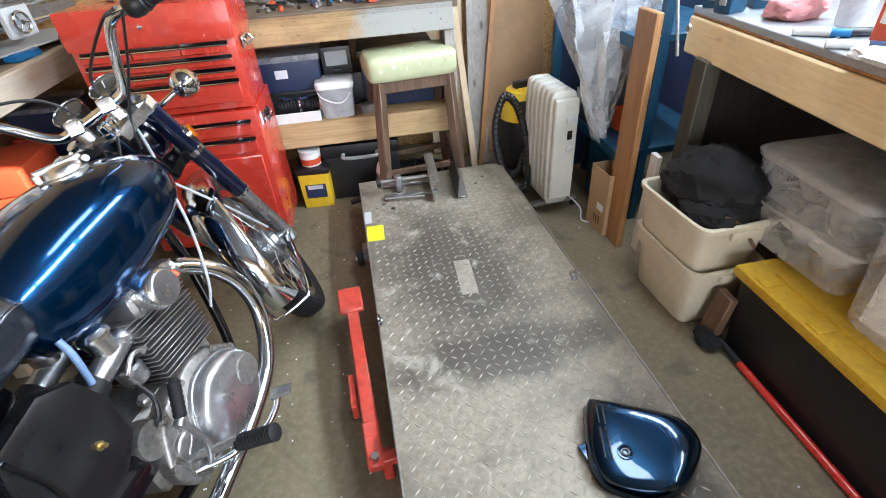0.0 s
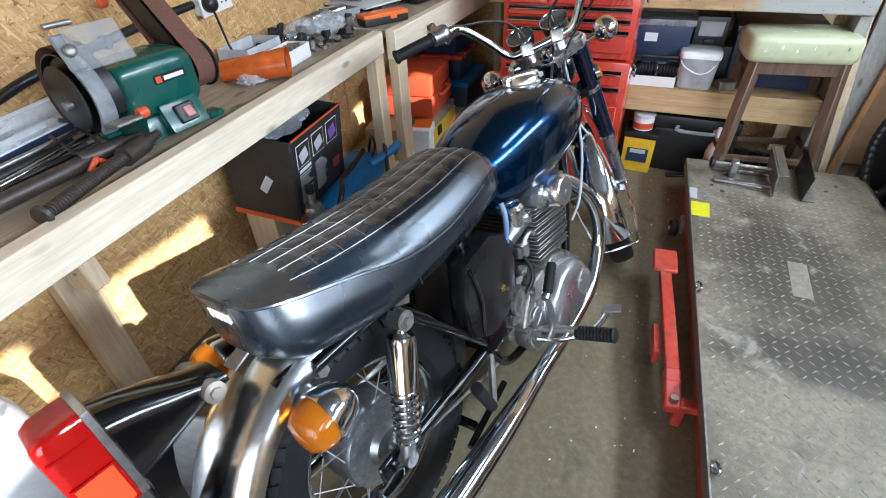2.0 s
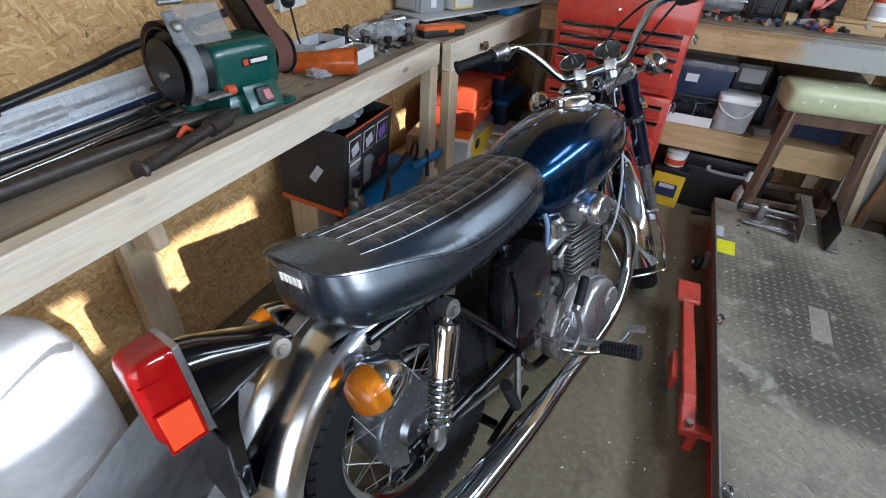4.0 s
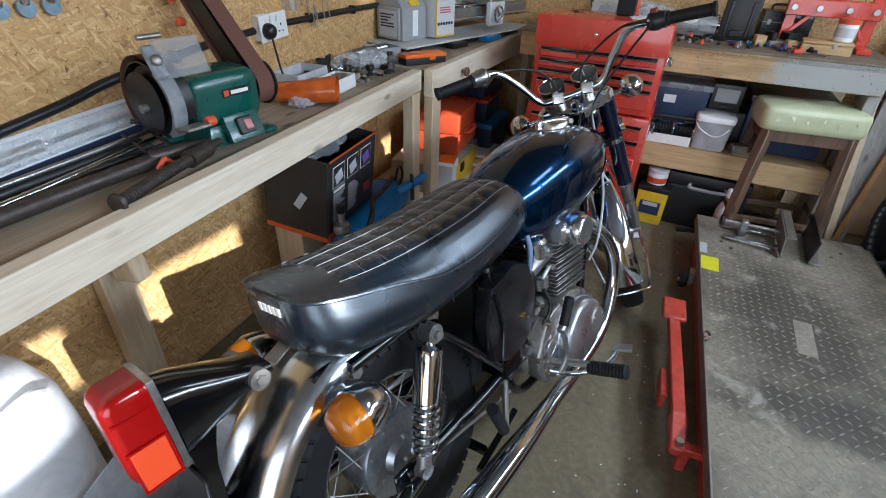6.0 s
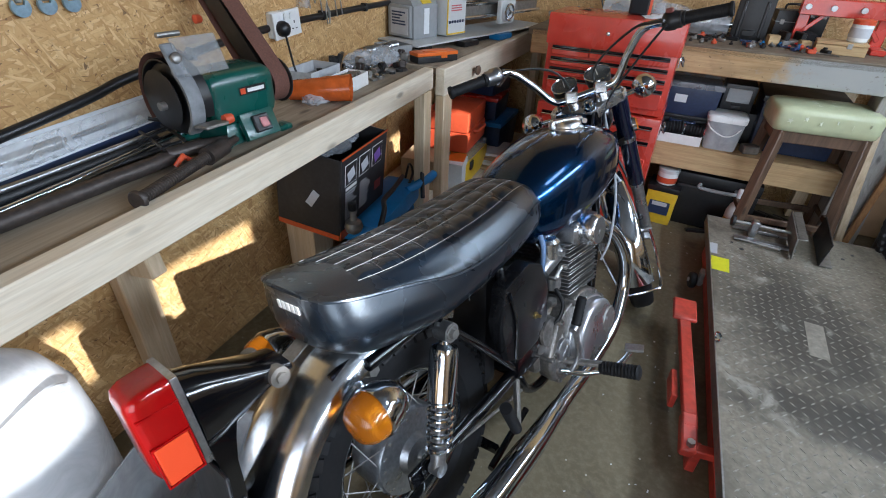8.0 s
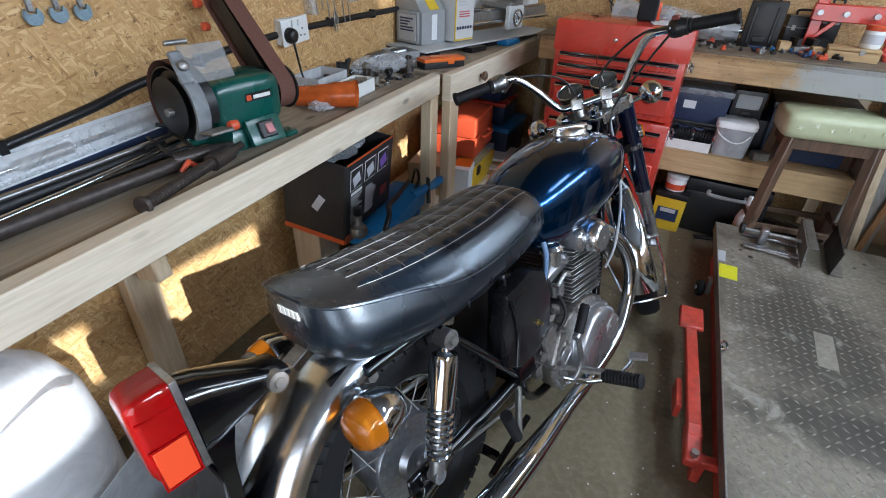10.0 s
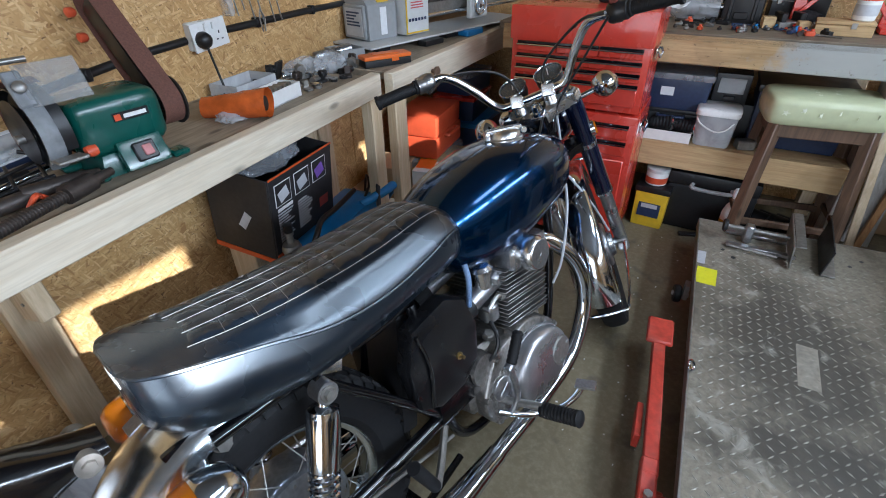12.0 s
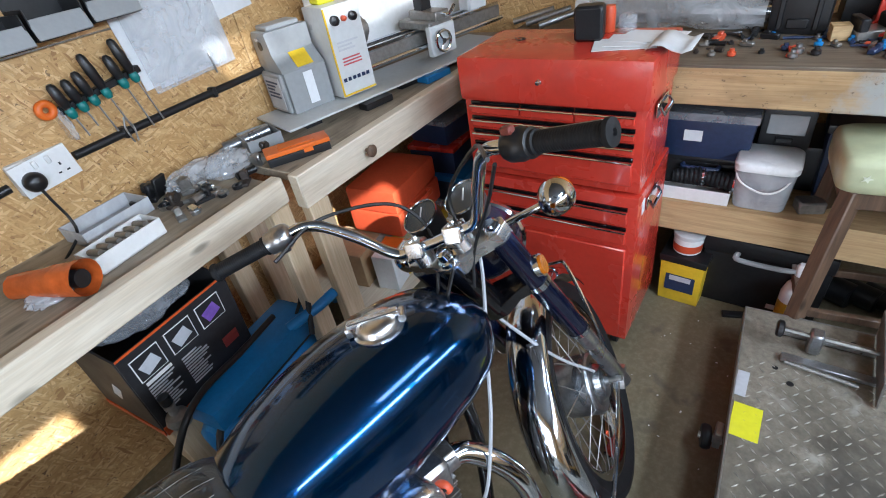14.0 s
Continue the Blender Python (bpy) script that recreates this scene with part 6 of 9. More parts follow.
part("wheel_guard", bm, BLACK, gr, "black wheel guard")
bm = bmesh.new()
turned(bm, [(0.0, -0.002), (0.066, -0.002), (0.070, 0.002), (0.0, 0.004)], pose(-0.008, -0.172, 0.125, 90, 0, 0), 36, False)
part("guard_cover", bm, BLACK, gr)
bm = bmesh.new()
rings = [[bm.verts.new((0.102 * math.cos(a), y, 0.126 + 0.106 * math.sin(a))) for y in (-0.170, -0.164, -0.118, -0.112)] for a in [radians(x) for x in range(70, 215, 8)]]
skin(bm, rings, False, False)
part("abrasive_guard", bm, ABRASIVE, gr, "brown paper wrapped over the guard")
part("eye_shield", bx((0.056, -0.095, 0.226), (0.003, 0.115, 0.085), (0, -24, 0), 0.001), SHIELD, gr, "scuffed smoky eye shield")
part("shield_hinge", rd((0.030, -0.172, 0.272), (0.030, -0.118, 0.272), 0.006, seg=10), DULL, gr)
part("shield_bracket", bx((0.052, -0.158, 0.222), (0.010, 0.034, 0.075), (0, -28, 0), 0.004), SMOKEGREY, gr, "grey shield bracket")
part("shield_knob", tu([(0.012, 0), (0.012, 0.010), (0.007, 0.014)], pose(0.058, -0.158, 0.226, 0, 62, 0), 14), DULL, gr)
bm = bmesh.new()
rings = [[bm.verts.new((0.094 * k * math.cos(a), y, 0.125 + 0.094 * k * math.sin(a))) for k, y in ((0.90, -0.170), (1.0, -0.171), (1.02, -0.164), (1.02, -0.142), (1.0, -0.136), (0.90, -0.138))] for a in [radians(x) for x in range(-48, 64, 8)]]
skin(bm, rings)
part("guard_casting", bm, SMOKEGREY, gr, "grey cast guard rim", smooth=50)
part("tool_rest", bx((0.128, -0.150, 0.088), (0.05, 0.060, 0.008), (0, -8, 0), 0.002), DULL, gr)
part("rest_knob", tu([(0.011, -0.01), (0.013, 0), (0.011, 0.012), (0, 0.014)], pose(0.130, -0.108, 0.092, -90, 0, 0), 12), REDPLASTIC, gr)
SA = Matrix.Translation((0.0, 0.135, 0.115)) @ Matrix.Rotation(radians(-40), 4, "Y")
bm = bmesh.new()
ringpts = [(0.055 * math.cos(a), 0.055 * math.sin(a)) for a in [radians(x) for x in range(-180, 1, 15)]] + [(0.042 * math.cos(a), 0.285 + 0.042 * math.sin(a)) for a in [radians(x) for x in range(0, 181, 15)]]
out = [[bm.verts.new(SA @ Vector((x * k, y, z if k == 1 else (z * k + 0.0)))) for x, z in ringpts] for y, k in ((-0.026, 1), (0.026, 1))]
inn = [[bm.verts.new(SA @ Vector((x * 0.96, y, 0.1425 + (z - 0.1425) * 0.985))) for x, z in ringpts] for y in (-0.026, 0.026)]
skin(bm, [out[0], out[1], inn[1], inn[0], out[0]], False)
part("sanding_belt", bm, ABRASIVE, gr, "brown abrasive belt", smooth=50)
part("sander_arm", bx((0, 0, 0), (0.060, 0.044, 0.300), bevel=0.012, seg=2), BLACK, gr, m=SA @ Matrix.Translation((0, 0, 0.140)))
bm = bmesh.new()
turned(bm, [(0.0, -0.036), (0.060, -0.034), (0.062, -0.028), (0.0, -0.026)], SA @ pose(0, 0, 0, 90, 0, 0), 30, False)
part("arm_cover", bm, BLACK, gr)
for z, x in ((0.30, -0.045), (0.245, -0.070)):
    part("tension_knob", tu([(0.008, 0), (0.012, 0.006), (0.012, 0.020), (0.006, 0.024)], SA @ pose(x, -0.03, z, 90, 0, 0), 14), REDPLASTIC, gr, "red knob")

# bars and clamps lying on the bench
def on_bench(name, label, cat, pts, r, mat_):
    return solid(name, tb(pts, r, 12, 4), mat_, label, cat)


on_bench("steel_bar", "long dull steel bar lying on the bench", "bar", [(-1.30, -0.95, 0.908), (-1.335, -0.2, 0.908), (-1.340, 0.30, 0.910)], 0.017, IRON)
on_bench("steel_rod", "bright steel rod lying along the bench", "rod", [(-1.33, -0.9, 0.900), (-1.39, -0.1, 0.902), (-1.455, 0.40, 0.915)], 0.0085, CHROME)
on_bench("steel_tube", "dark round steel tube lying on the bench", "tube", [(-1.36, -0.9, 0.908), (-1.43, -0.1, 0.908), (-1.475, 0.33, 0.908)], 0.015, BLACK)
on_bench("steel_rod", "thin grey rod resting on the other bars", "rod", [(-1.37, -0.8, 0.926), (-1.42, -0.1, 0.928), (-1.46, 0.42, 0.935)], 0.006, ALLOY)
cp = thing("screw_clamp", "dark clamp screw with a coarse thread and collar", "clamp")
a, b = Vector((-1.205, 0.085, 0.913)), Vector((-1.272, 0.345, 0.917))
q = Matrix.Translation(a) @ (b - a).to_track_quat("Z", "Y").to_matrix().to_4x4()
prof = [(0.018, -0.006), (0.0205, -0.003), (0.0205, 0.002), (0.013, 0.004)]
n = 30
for k in range(n):
    z = 0.006 + (b - a).length * 0.80 * k / n
    prof += [(0.0105, z), (0.0135, z + 0.002), (0.0135, z + 0.004), (0.0105, z + 0.006)]
part("threaded_screw", tu(prof, q, 18), IRON, cp)
part("collar", rd(a + (b - a) * 0.82, a + (b - a) * 1.08, 0.021, 0.020), IRON, cp)
part("tip", rd(a + (b - a) * 1.08, a + (b - a) * 1.28, 0.012, 0.009), IRON, cp)
part("bar", tb([(-1.300, 0.40, 0.912), (-1.325, 0.34, 0.915), (-1.345, 0.26, 0.915)], 0.018, 12, 4), IRON, cp)
part("jaw", tb([(-1.245, -0.16, 0.905), (-1.27, -0.20, 0.925), (-1.28, -0.28, 0.92), (-1.25, -0.36, 0.905)], 0.020, 10, 4), IRON, cp, "rough cast jaw")
bl = thing("tool_blister", "clear blister pack holding a drill tool on white card", "packaging", FACE_E(west(0.15, 0.918, 0.045)) @ Matrix.Rotation(radians(3), 4, "Z") @ Matrix.Rotation(radians(-42), 4, "X"))
part("card", bx((0, 0, 0), (0.62, 0.105, 0.003), (0, 0, 0), 0.001), PAPER, bl)
part("blue_strip", bx((0, -0.042, 0.003), (0.60, 0.032, 0.002)), SLATE, bl)
part("blister", bx((0.02, 0.005, 0.016), (0.50, 0.055, 0.026), (0, 0, 0), 0.008, 2), CLEAR, bl)
part("tool_shank", rd((-0.20, 0.005, 0.014), (0.24, 0.005, 0.014), 0.007), CHROME, bl)
part("tool_chuck", rd((-0.10, 0.005, 0.014), (0.02, 0.005, 0.014), 0.014), DULL, bl)
for k in range(4):
    on_bench("steel_rod", "thin dark rod among the bars on the bench", "rod", [(-1.385 - 0.017 * k, -0.85 + 0.05 * k, 0.900), (-1.415 - 0.015 * k, -0.1, 0.900), (-1.425 - 0.014 * k, 0.36 - 0.02 * k, 0.902)], 0.0055, (BLACK, IRON, DULL, BLACK)[k])
wr = thing("wire_rack", "small black wire rack lying over the bars", "rack")
for k in range(2):
    part("cross_wire", tb([(-1.345, 0.255 + 0.06 * k, 0.934), (-1.41, 0.275 + 0.06 * k, 0.938), (-1.475, 0.295 + 0.06 * k, 0.938)], 0.004, 8), BLACK, wr)
part("side_wire", tb([(-1.40, 0.24, 0.942), (-1.43, 0.33, 0.944), (-1.45, 0.40, 0.944)], 0.004, 8), BLACK, wr)
solid("cable_tie", tb([(-1.30, 0.245, 0.905), (-1.29, 0.26, 0.925), (-1.31, 0.275, 0.915), (-1.295, 0.285, 0.905)], 0.006, 8), REDPLASTIC, "scrap of red plastic among the bars", "scrap")
on_bench("hex_key", "small black bent key on the bars", "tool", [(-1.50, 0.34, 0.955), (-1.44, 0.42, 0.925), (-1.40, 0.47, 0.925)], 0.005, BLACK)

# orange tube in a bag, white box, oddments
cn = thing("plastic_tube", "glossy orange rolled plastic tube in a clear bag", "tube", pose(-1.375, 0.865, 0.892, 0, 0, -62))
bm = bmesh.new()
rings = []
for i in range(9):
    y = -0.10 + 0.20 * i / 8
    r = 0.030 + 0.014 * i / 8
    rings.append([bm.verts.new(((r + random.uniform(-0.002, 0.002)) * math.cos(t), y, r * 1.0 + 0.004 + (r + random.uniform(-0.002, 0.002)) * math.sin(t))) for t in (2 * math.pi * k / 20 for k in range(20))])
skin(bm, rings, False)
part("sleeve", bm, GREENBAG, cn, "glossy orange plastic", smooth=60)
part("core", rd((0, -0.08, 0.04), (0, 0.09, 0.046), 0.022), BLACK, cn)


def crumpled(name, label, cat, c, s, mat_, seed, m=None):
    """A crumpled bag or cloth: a lump with creases, resting on its support."""
    rnd = random.Random(seed)
    bm = bmesh.new()
    bmesh.ops.create_icosphere(bm, subdivisions=4, radius=1.0)
    off = Vector((rnd.uniform(0, 9), rnd.uniform(0, 9), rnd.uniform(0, 9)))
    for v in bm.verts:
        d = v.co.normalized()
        k = 1 + 0.30 * noise.noise(d * 1.6 + off) + 0.20 * abs(noise.noise(d * 3.8 + off)) + 0.08 * noise.noise(d * 9 + off)
        v.co = Vector((d.x * s[0] * k, d.y * s[1] * k, max(-s[2] * 0.8, d.z * s[2] * k)))
    lo = min(v.co.z for v in bm.verts)
    for v in bm.verts:
        v.co += Vector((c[0], c[1], c[2] - lo))
    return solid(name, bm, mat_, label, cat, m or Matrix(), smooth=50)


crumpled("plastic_bag", "crumpled clear plastic bag on the bench", "bag", (-1.385, 0.855, 0.890), (0.042, 0.058, 0.020), FILM, 3)
crumpled("plastic_bag", "crumpled clear bag of small parts", "bag", (-1.50, 1.46, 0.890), (0.055, 0.075, 0.042), FILM, 5)
crumpled("plastic_bag", "white plastic wrapped part", "bag", (-1.57, 1.38, 0.890), (0.035, 0.11, 0.035), FILM, 8)
def metal_part(c, turn, s, mat_, label):
    """A small cast bracket: a foot, an upright lug and a boss."""
    t = thing("metal_part", label, "machine part", Matrix.Translation(c) @ Matrix.Rotation(radians(turn), 4, "Z"), group="metal parts on the bench")
    part("foot", bx((0, 0, 0.007 * s), (0.075 * s, 0.042 * s, 0.014 * s), bevel=0.002), mat_, t)
    part("lug", bx((0.024 * s, 0, 0.030 * s), (0.014 * s, 0.036 * s, 0.046 * s), (0, 8, 0), 0.003), mat_, t)
    part("boss", rd((0.010 * s, 0, 0.040 * s), (0.042 * s, 0, 0.038 * s), 0.015 * s, seg=16), mat_, t)


for x, y, a, s, mat_, label in ((-1.50, 1.235, 20, 0.9, IRON, "dark cast iron bracket among the bench clutter"), (-1.43, 1.30, 75, 0.8, BLACK, "small black bracket on the bench"),
                                (-1.55, 1.325, -30, 1.0, DULL, "dull steel bracket lying on the bench"), (-1.385, 1.42, 130, 0.7, IRON, "dark cast iron bracket among the bench clutter"),
                                (-1.44, 1.535, -70, 0.9, DULL, "dull steel bracket lying on the bench"), (-1.63, 1.225, 40, 1.1, BLACK, "small black bracket on the bench"),
                                (-1.52, 1.60, 10, 0.8, IRON, "dark cast iron bracket among the bench clutter"), (-1.40, 1.205, 160, 0.6, DULL, "dull steel bracket lying on the bench")):
    metal_part((x, y, 0.890), a, s, mat_, label)
wb = thing("parts_box", "open white cardboard box of metal parts", "box", pose(-1.405, 1.045, 0.890, 0, 0, 8))
for c, s in (((0, 0, 0.002), (0.085, 0.19, 0.004)), ((-0.041, 0, 0.024), (0.003, 0.19, 0.048)), ((0.041, 0, 0.024), (0.003, 0.19, 0.048)), ((0, -0.094, 0.024), (0.080, 0.003, 0.048)), ((0, 0.094, 0.024), (0.080, 0.003, 0.048))):
    part("side", bx(c, s), WHITE, wb)
for k in range(6):
    part("metal_part", rd((-0.02, -0.07 + k * 0.026, 0.040), (0.024, -0.065 + k * 0.026, 0.044), 0.009, seg=10), DULL, wb)
tyy = thing("plastic_tray", "shallow clear plastic tray of oddments", "tray", pose(-1.60, 1.10, 0.890, 0, 0, 6))
for c, s in (((0, 0, 0.002), (0.12, 0.20, 0.004)), ((-0.06, 0, 0.022), (0.003, 0.20, 0.044)), ((0.06, 0, 0.022), (0.003, 0.20, 0.044)), ((0, -0.1, 0.022), (0.12, 0.003, 0.044)), ((0, 0.1, 0.022), (0.12, 0.003, 0.044))):
    part("side", bx(c, s), MILKY, tyy)
rnd = random.Random(11)
ODD = [(DULL, "dull steel"), (BLACK, "black plastic"), (ALLOY, "grey alloy"), (CHROME, "bright metal")]
for k in range(30):
    y = 1.22 + rnd.random() * 0.30
    x = -1.36 - 0.24 * rnd.random() - 0.085 * (y - 1.2)
    mt, wd = ODD[rnd.randrange(4)]
    a = rnd.uniform(0, 180)
    kind = rnd.randrange(3)
    L, R = rnd.uniform(0.025, 0.065), rnd.uniform(0.006, 0.014)
    if kind == 0:
        bm = rd((-L / 2, 0, R), (L / 2, 0, R), R)
        nm, ct = "fitting", f"small {wd} round fitting on the bench"
    elif kind == 1:
        bm = tu([(R * 0.6, 0), (R * 1.5, 0), (R * 1.5, R), (R * 0.6, R), (R * 0.6, 0)], Matrix(), 16, False)
        nm, ct = "collar_ring", f"small {wd} ring on the bench"
    else:
        bm = bx((0, 0, R * 0.8), (L * 0.8, R * 2.4, R * 1.6), (0, 0, 0), 0.003)
        nm, ct = "bracket", f"small {wd} bracket on the bench"
    solid(nm, bm, mt, ct, "spare part", pose(x, y, 0.890, 0, 0, a), group="oddments on the bench")
solid("small_box", bx((-1.60, 1.27, 0.925), (0.012, 0.05, 0.07), (0, 18, 20), 0.002), BLACK, "small black box standing among parts", "box")
solid("alloy_tube", rd((-1.66, 1.55, 0.912), (-1.58, 1.70, 0.93), 0.021, seg=20), ALLOY, "short bright alloy tube on the bench", "tube")
tr2 = thing("metal_tray", "small grey steel tray beside the lathe", "tray", pose(-1.565, 1.64, 0.902, 0, 0, -20))
for c, s in (((0, 0, 0.003), (0.13, 0.12, 0.006)), ((-0.064, 0, 0.022), (0.003, 0.12, 0.042)), ((0.064, 0, 0.022), (0.003, 0.12, 0.042)), ((0, -0.059, 0.022), (0.13, 0.003, 0.042)), ((0, 0.059, 0.022), (0.13, 0.003, 0.042))):
    part("side", bx(c, s), GREY, tr2)
oc = thing("tool_case", "flat orange and black plastic tool case", "case", pose(-1.338, 1.612, 0.901, 0, 0, -31))
part("lid", bx((0, 0, 0.036), (0.075, 0.21, 0.016), (0, 0, 0), 0.006, 2), ORANGE, oc)
part("tray", bx((0, 0, 0.014), (0.073, 0.206, 0.028), (0, 0, 0), 0.006, 2), BLACK, oc)
part("rib", bx((0, 0, 0.045), (0.05, 0.12, 0.004), (0, 0, 0), 0.002), ORANGE, oc)
part("latch", bx((0.038, 0.03, 0.026), (0.005, 0.03, 0.016)), ORANGE, oc)

# lathe
la = thing("metal_lathe", "grey bench-top metal lathe on a sheet steel tray", "lathe", pose(-1.560, 2.07, 0.900, 0, 0, -14) @ Matrix.Diagonal((1.10, 1.10, 1.10, 1)))
part("chip_tray", bx((0.045, 0.22, 0.030), (0.25, 1.06, 0.008), (0, 0, 0), 0.002), PALEGREY, la, "pale sheet metal tray")
for y in (-0.2, 0.3, 0.78):
    part("mount", bx((0.10, y, 0.013), (0.05, 0.06, 0.026)), BLACK, la)
bm = bmesh.new()
extrude_flat(bm, [(-0.100, 0.035), (0.062, 0.035), (0.062, 0.170), (0.012, 0.222), (0.012, 0.292), (-0.088, 0.292), (-0.100, 0.275)], 0.155, Matrix(((1, 0, 0, 0), (0, 0, -1, -0.0675), (0, 1, 0, 0), (0, 0, 0, 1))), 0.005)
hd = part("headstock", bm, GREY, la, "dark grey headstock cover with a sloping shoulder")
part("gear_cover", bx((-0.015, -0.230, 0.105), (0.135, 0.016, 0.130), (0, 0, 0), 0.005), GREY, hd)
part("rating_plate", bx((-0.012, -0.2390, 0.105), (0.105, 0.002, 0.105)), PAPERGREY, hd, "grey printed rating plate")
label_bars(hd, "print_bar", Matrix(((1, 0, 0, -0.012), (0, 0, -1, -0.2402), (0, 1, 0, 0.118), (0, 0, 0, 1))), 0.085, 0.060, 5, SLATE)
part("white_label", bx((0.0632, -0.140, 0.105), (0.002, 0.034, 0.105)), PAPER, hd)
part("warning_label", bx((0.038, -0.135, 0.198), (0.060, 0.060, 0.002), (0, 46, 0)), YELLOW, hd)
part("spindle_hole", rd((-0.045, -0.220, 0.250), (-0.045, -0.2245, 0.250), 0.014, seg=20), BLACK, hd)
part("lever", rd((-0.085, -0.215, 0.268), (-0.030, -0.235, 0.274), 0.005, seg=10), CHROME, hd)
part("top_cap", bx((-0.040, -0.145, 0.300), (0.080, 0.120, 0.016), (0, 0, 0), 0.004), GREY, hd)
cbx = part("control_box", bx((0.045, 0.015, 0.185), (0.130, 0.140, 0.290), (0, 0, 0), 0.006, 2), PALEGREY, la, "pale control box with knobs and print")
part("yellow_edge", bx((0.112, -0.052, 0.185), (0.003, 0.006, 0.28)), YELLOW, cbx)
part("yellow_edge", bx((0.112, 0.015, 0.047), (0.003, 0.136, 0.006)), YELLOW, cbx)
FE = Matrix(((0, 0, 1, 0.1105), (1, 0, 0, 0.015), (0, 1, 0, 0), (0, 0, 0, 1)))
for y, r, mt in ((-0.035, 0.016, BLACK), (0.0, 0.009, REDPLASTIC), (0.036, 0.015, BLACK)):
    part("knob", tu([(r, 0), (r * 0.95, 0.012), (r * 0.5, 0.016), (0, 0.017)], FE @ Matrix.Translation((y, 0.285, 0)), 18, False), mt, cbx)
label_bars(cbx, "print_bar", FE @ Matrix.Translation((0, 0.205, 0)), 0.09, 0.035, 3, PAPERGREY)
label_bars(cbx, "print_bar", FE @ Matrix.Translation((0, 0.155, 0)), 0.08, 0.030, 3, plain("red_print", (0.5, 0.1, 0.1), 0.6, bump=0))
for k in range(6):
    part("pictogram", bx((0.113, -0.035 + k * 0.019, 0.098), (0.001, 0.012, 0.012)), SLATE, cbx)
part("stop_switch", bx((0.02, 0.01, 0.345), (0.06, 0.07, 0.03), (0, 0, 0), 0.006), LIME, la, "yellow emergency stop box")
part("stop_button", tu([(0.02, 0), (0.02, 0.012), (0.014, 0.018), (0, 0.019)], pose(0.02, 0.01, 0.360), 18, False), REDPLASTIC, la)
part("bed", bx((0.01, 0.42, 0.120), (0.10, 0.80, 0.050), (0, 0, 0), 0.004), DULL, la)
part("bed_way", bx((-0.02, 0.42, 0.150), (0.03, 0.80, 0.014), (0, 0, 0), 0.003), CHROME, la)
part("bed_way", bx((0.045, 0.42, 0.150), (0.02, 0.80, 0.014), (0, 0, 0), 0.003), CHROME, la)
part("leadscrew", rd((0.085, 0.05, 0.10), (0.085, 0.80, 0.10), 0.009), CHROME, la)
part("splash_guard", bx((-0.12, 0.40, 0.20), (0.006, 0.78, 0.30), (0, 0, 0), 0.002), WHITE, la, "white splash back")
part("chuck", tu([(0.045, 0), (0.05, 0.005), (0.05, 0.05), (0.03, 0.055), (0.03, 0.07)], pose(0.0, 0.09, 0.215, -90, 0, 0), 26), DULL, la)
car = part("carriage", bx((0.03, 0.42, 0.170), (0.19, 0.12, 0.032), (0, 0, 0), 0.006), DULL, la)
part("apron", bx((0.115, 0.42, 0.115), (0.03, 0.13, 0.11), (0, 0, 0), 0.006), PALEGREY, car)
bm = bmesh.new()
torus(bm, pose(0.150, 0.40, 0.115, 0, 90, 0), 0.036, 0.006, 28, 8)
rod(bm, (0.13, 0.40, 0.115), (0.155, 0.40, 0.115), 0.010)
for a in range(3):
    rod(bm, (0.150, 0.40, 0.115), (0.150, 0.40 + 0.036 * math.cos(a * 2.094), 0.115 + 0.036 * math.sin(a * 2.094)), 0.004)
part("hand_wheel", bm, CHROME, car)
part("cross_slide", bx((0.06, 0.42, 0.200), (0.16, 0.07, 0.034), (0, 0, 0), 0.004), DULL, car)
part("tool_post", bx((0.03, 0.42, 0.235), (0.05, 0.05, 0.045), (0, 0, 0), 0.004), BLACK, car)
part("slide_handle", tb([(0.14, 0.42, 0.205), (0.175, 0.42, 0.205), (0.178, 0.45, 0.23)], 0.006, 8), CHROME, car)
part("tail_stock", bx((0.0, 0.72, 0.195), (0.07, 0.11, 0.095), (0, 0, 0), 0.010), PALEGREY, la)
part("drip_box", bx((0.115, 0.22, 0.012), (0.05, 0.10, 0.024), (0, 0, 0), 0.003), BLACK, la)
solid("meter", bx((-1.365, 2.05, 0.914), (0.055, 0.13, 0.026), (0, 0, -12), 0.008, 2), BLACK, "flat black handheld case under the lathe edge", "case")
solid("blue_box", bx((-1.300, 2.36, 0.916), (0.07, 0.14, 0.030), (0, 0, -10), 0.005), BLUEPLASTIC, "blue box beneath the lathe tray", "box")
solid("timber_block", bx((-1.46, 2.15, 0.912), (0.05, 0.10, 0.022), (0, 0, -8), 0.002), DARKWOOD, "dark packing block under the lathe", "block")

# wall: papers, screwdrivers, bins
pp = thing("wall_chart", "plastic sleeved drawings pinned to the wall", "chart", FACE_E(west(1.56, 1.312, 0.004)))
part("sheet", bx((0, 0.03, 0.002), (0.31, 0.34, 0.003), (0, 0, 3)), PAPER, pp)
part("sheet", bx((0.19, 0.10, 0.006), (0.30, 0.25, 0.003), (0, 0, 6)), PAPER, pp)
part("sheet", bx((0.03, 0.0, 0.009), (0.27, 0.30, 0.003), (0, 0, 2)), PAPER, pp)
rnd = random.Random(4)
for k in range(14):
    h = k % 2
    part("drawn_line", bx((rnd.uniform(-0.07, 0.12), rnd.uniform(-0.11, 0.12), 0.0112), (rnd.uniform(0.05, 0.14) if h else 0.0016, 0.0016 if h else rnd.uniform(0.05, 0.12), 0.0006), (0, 0, 2)), PAPERGREY, pp)
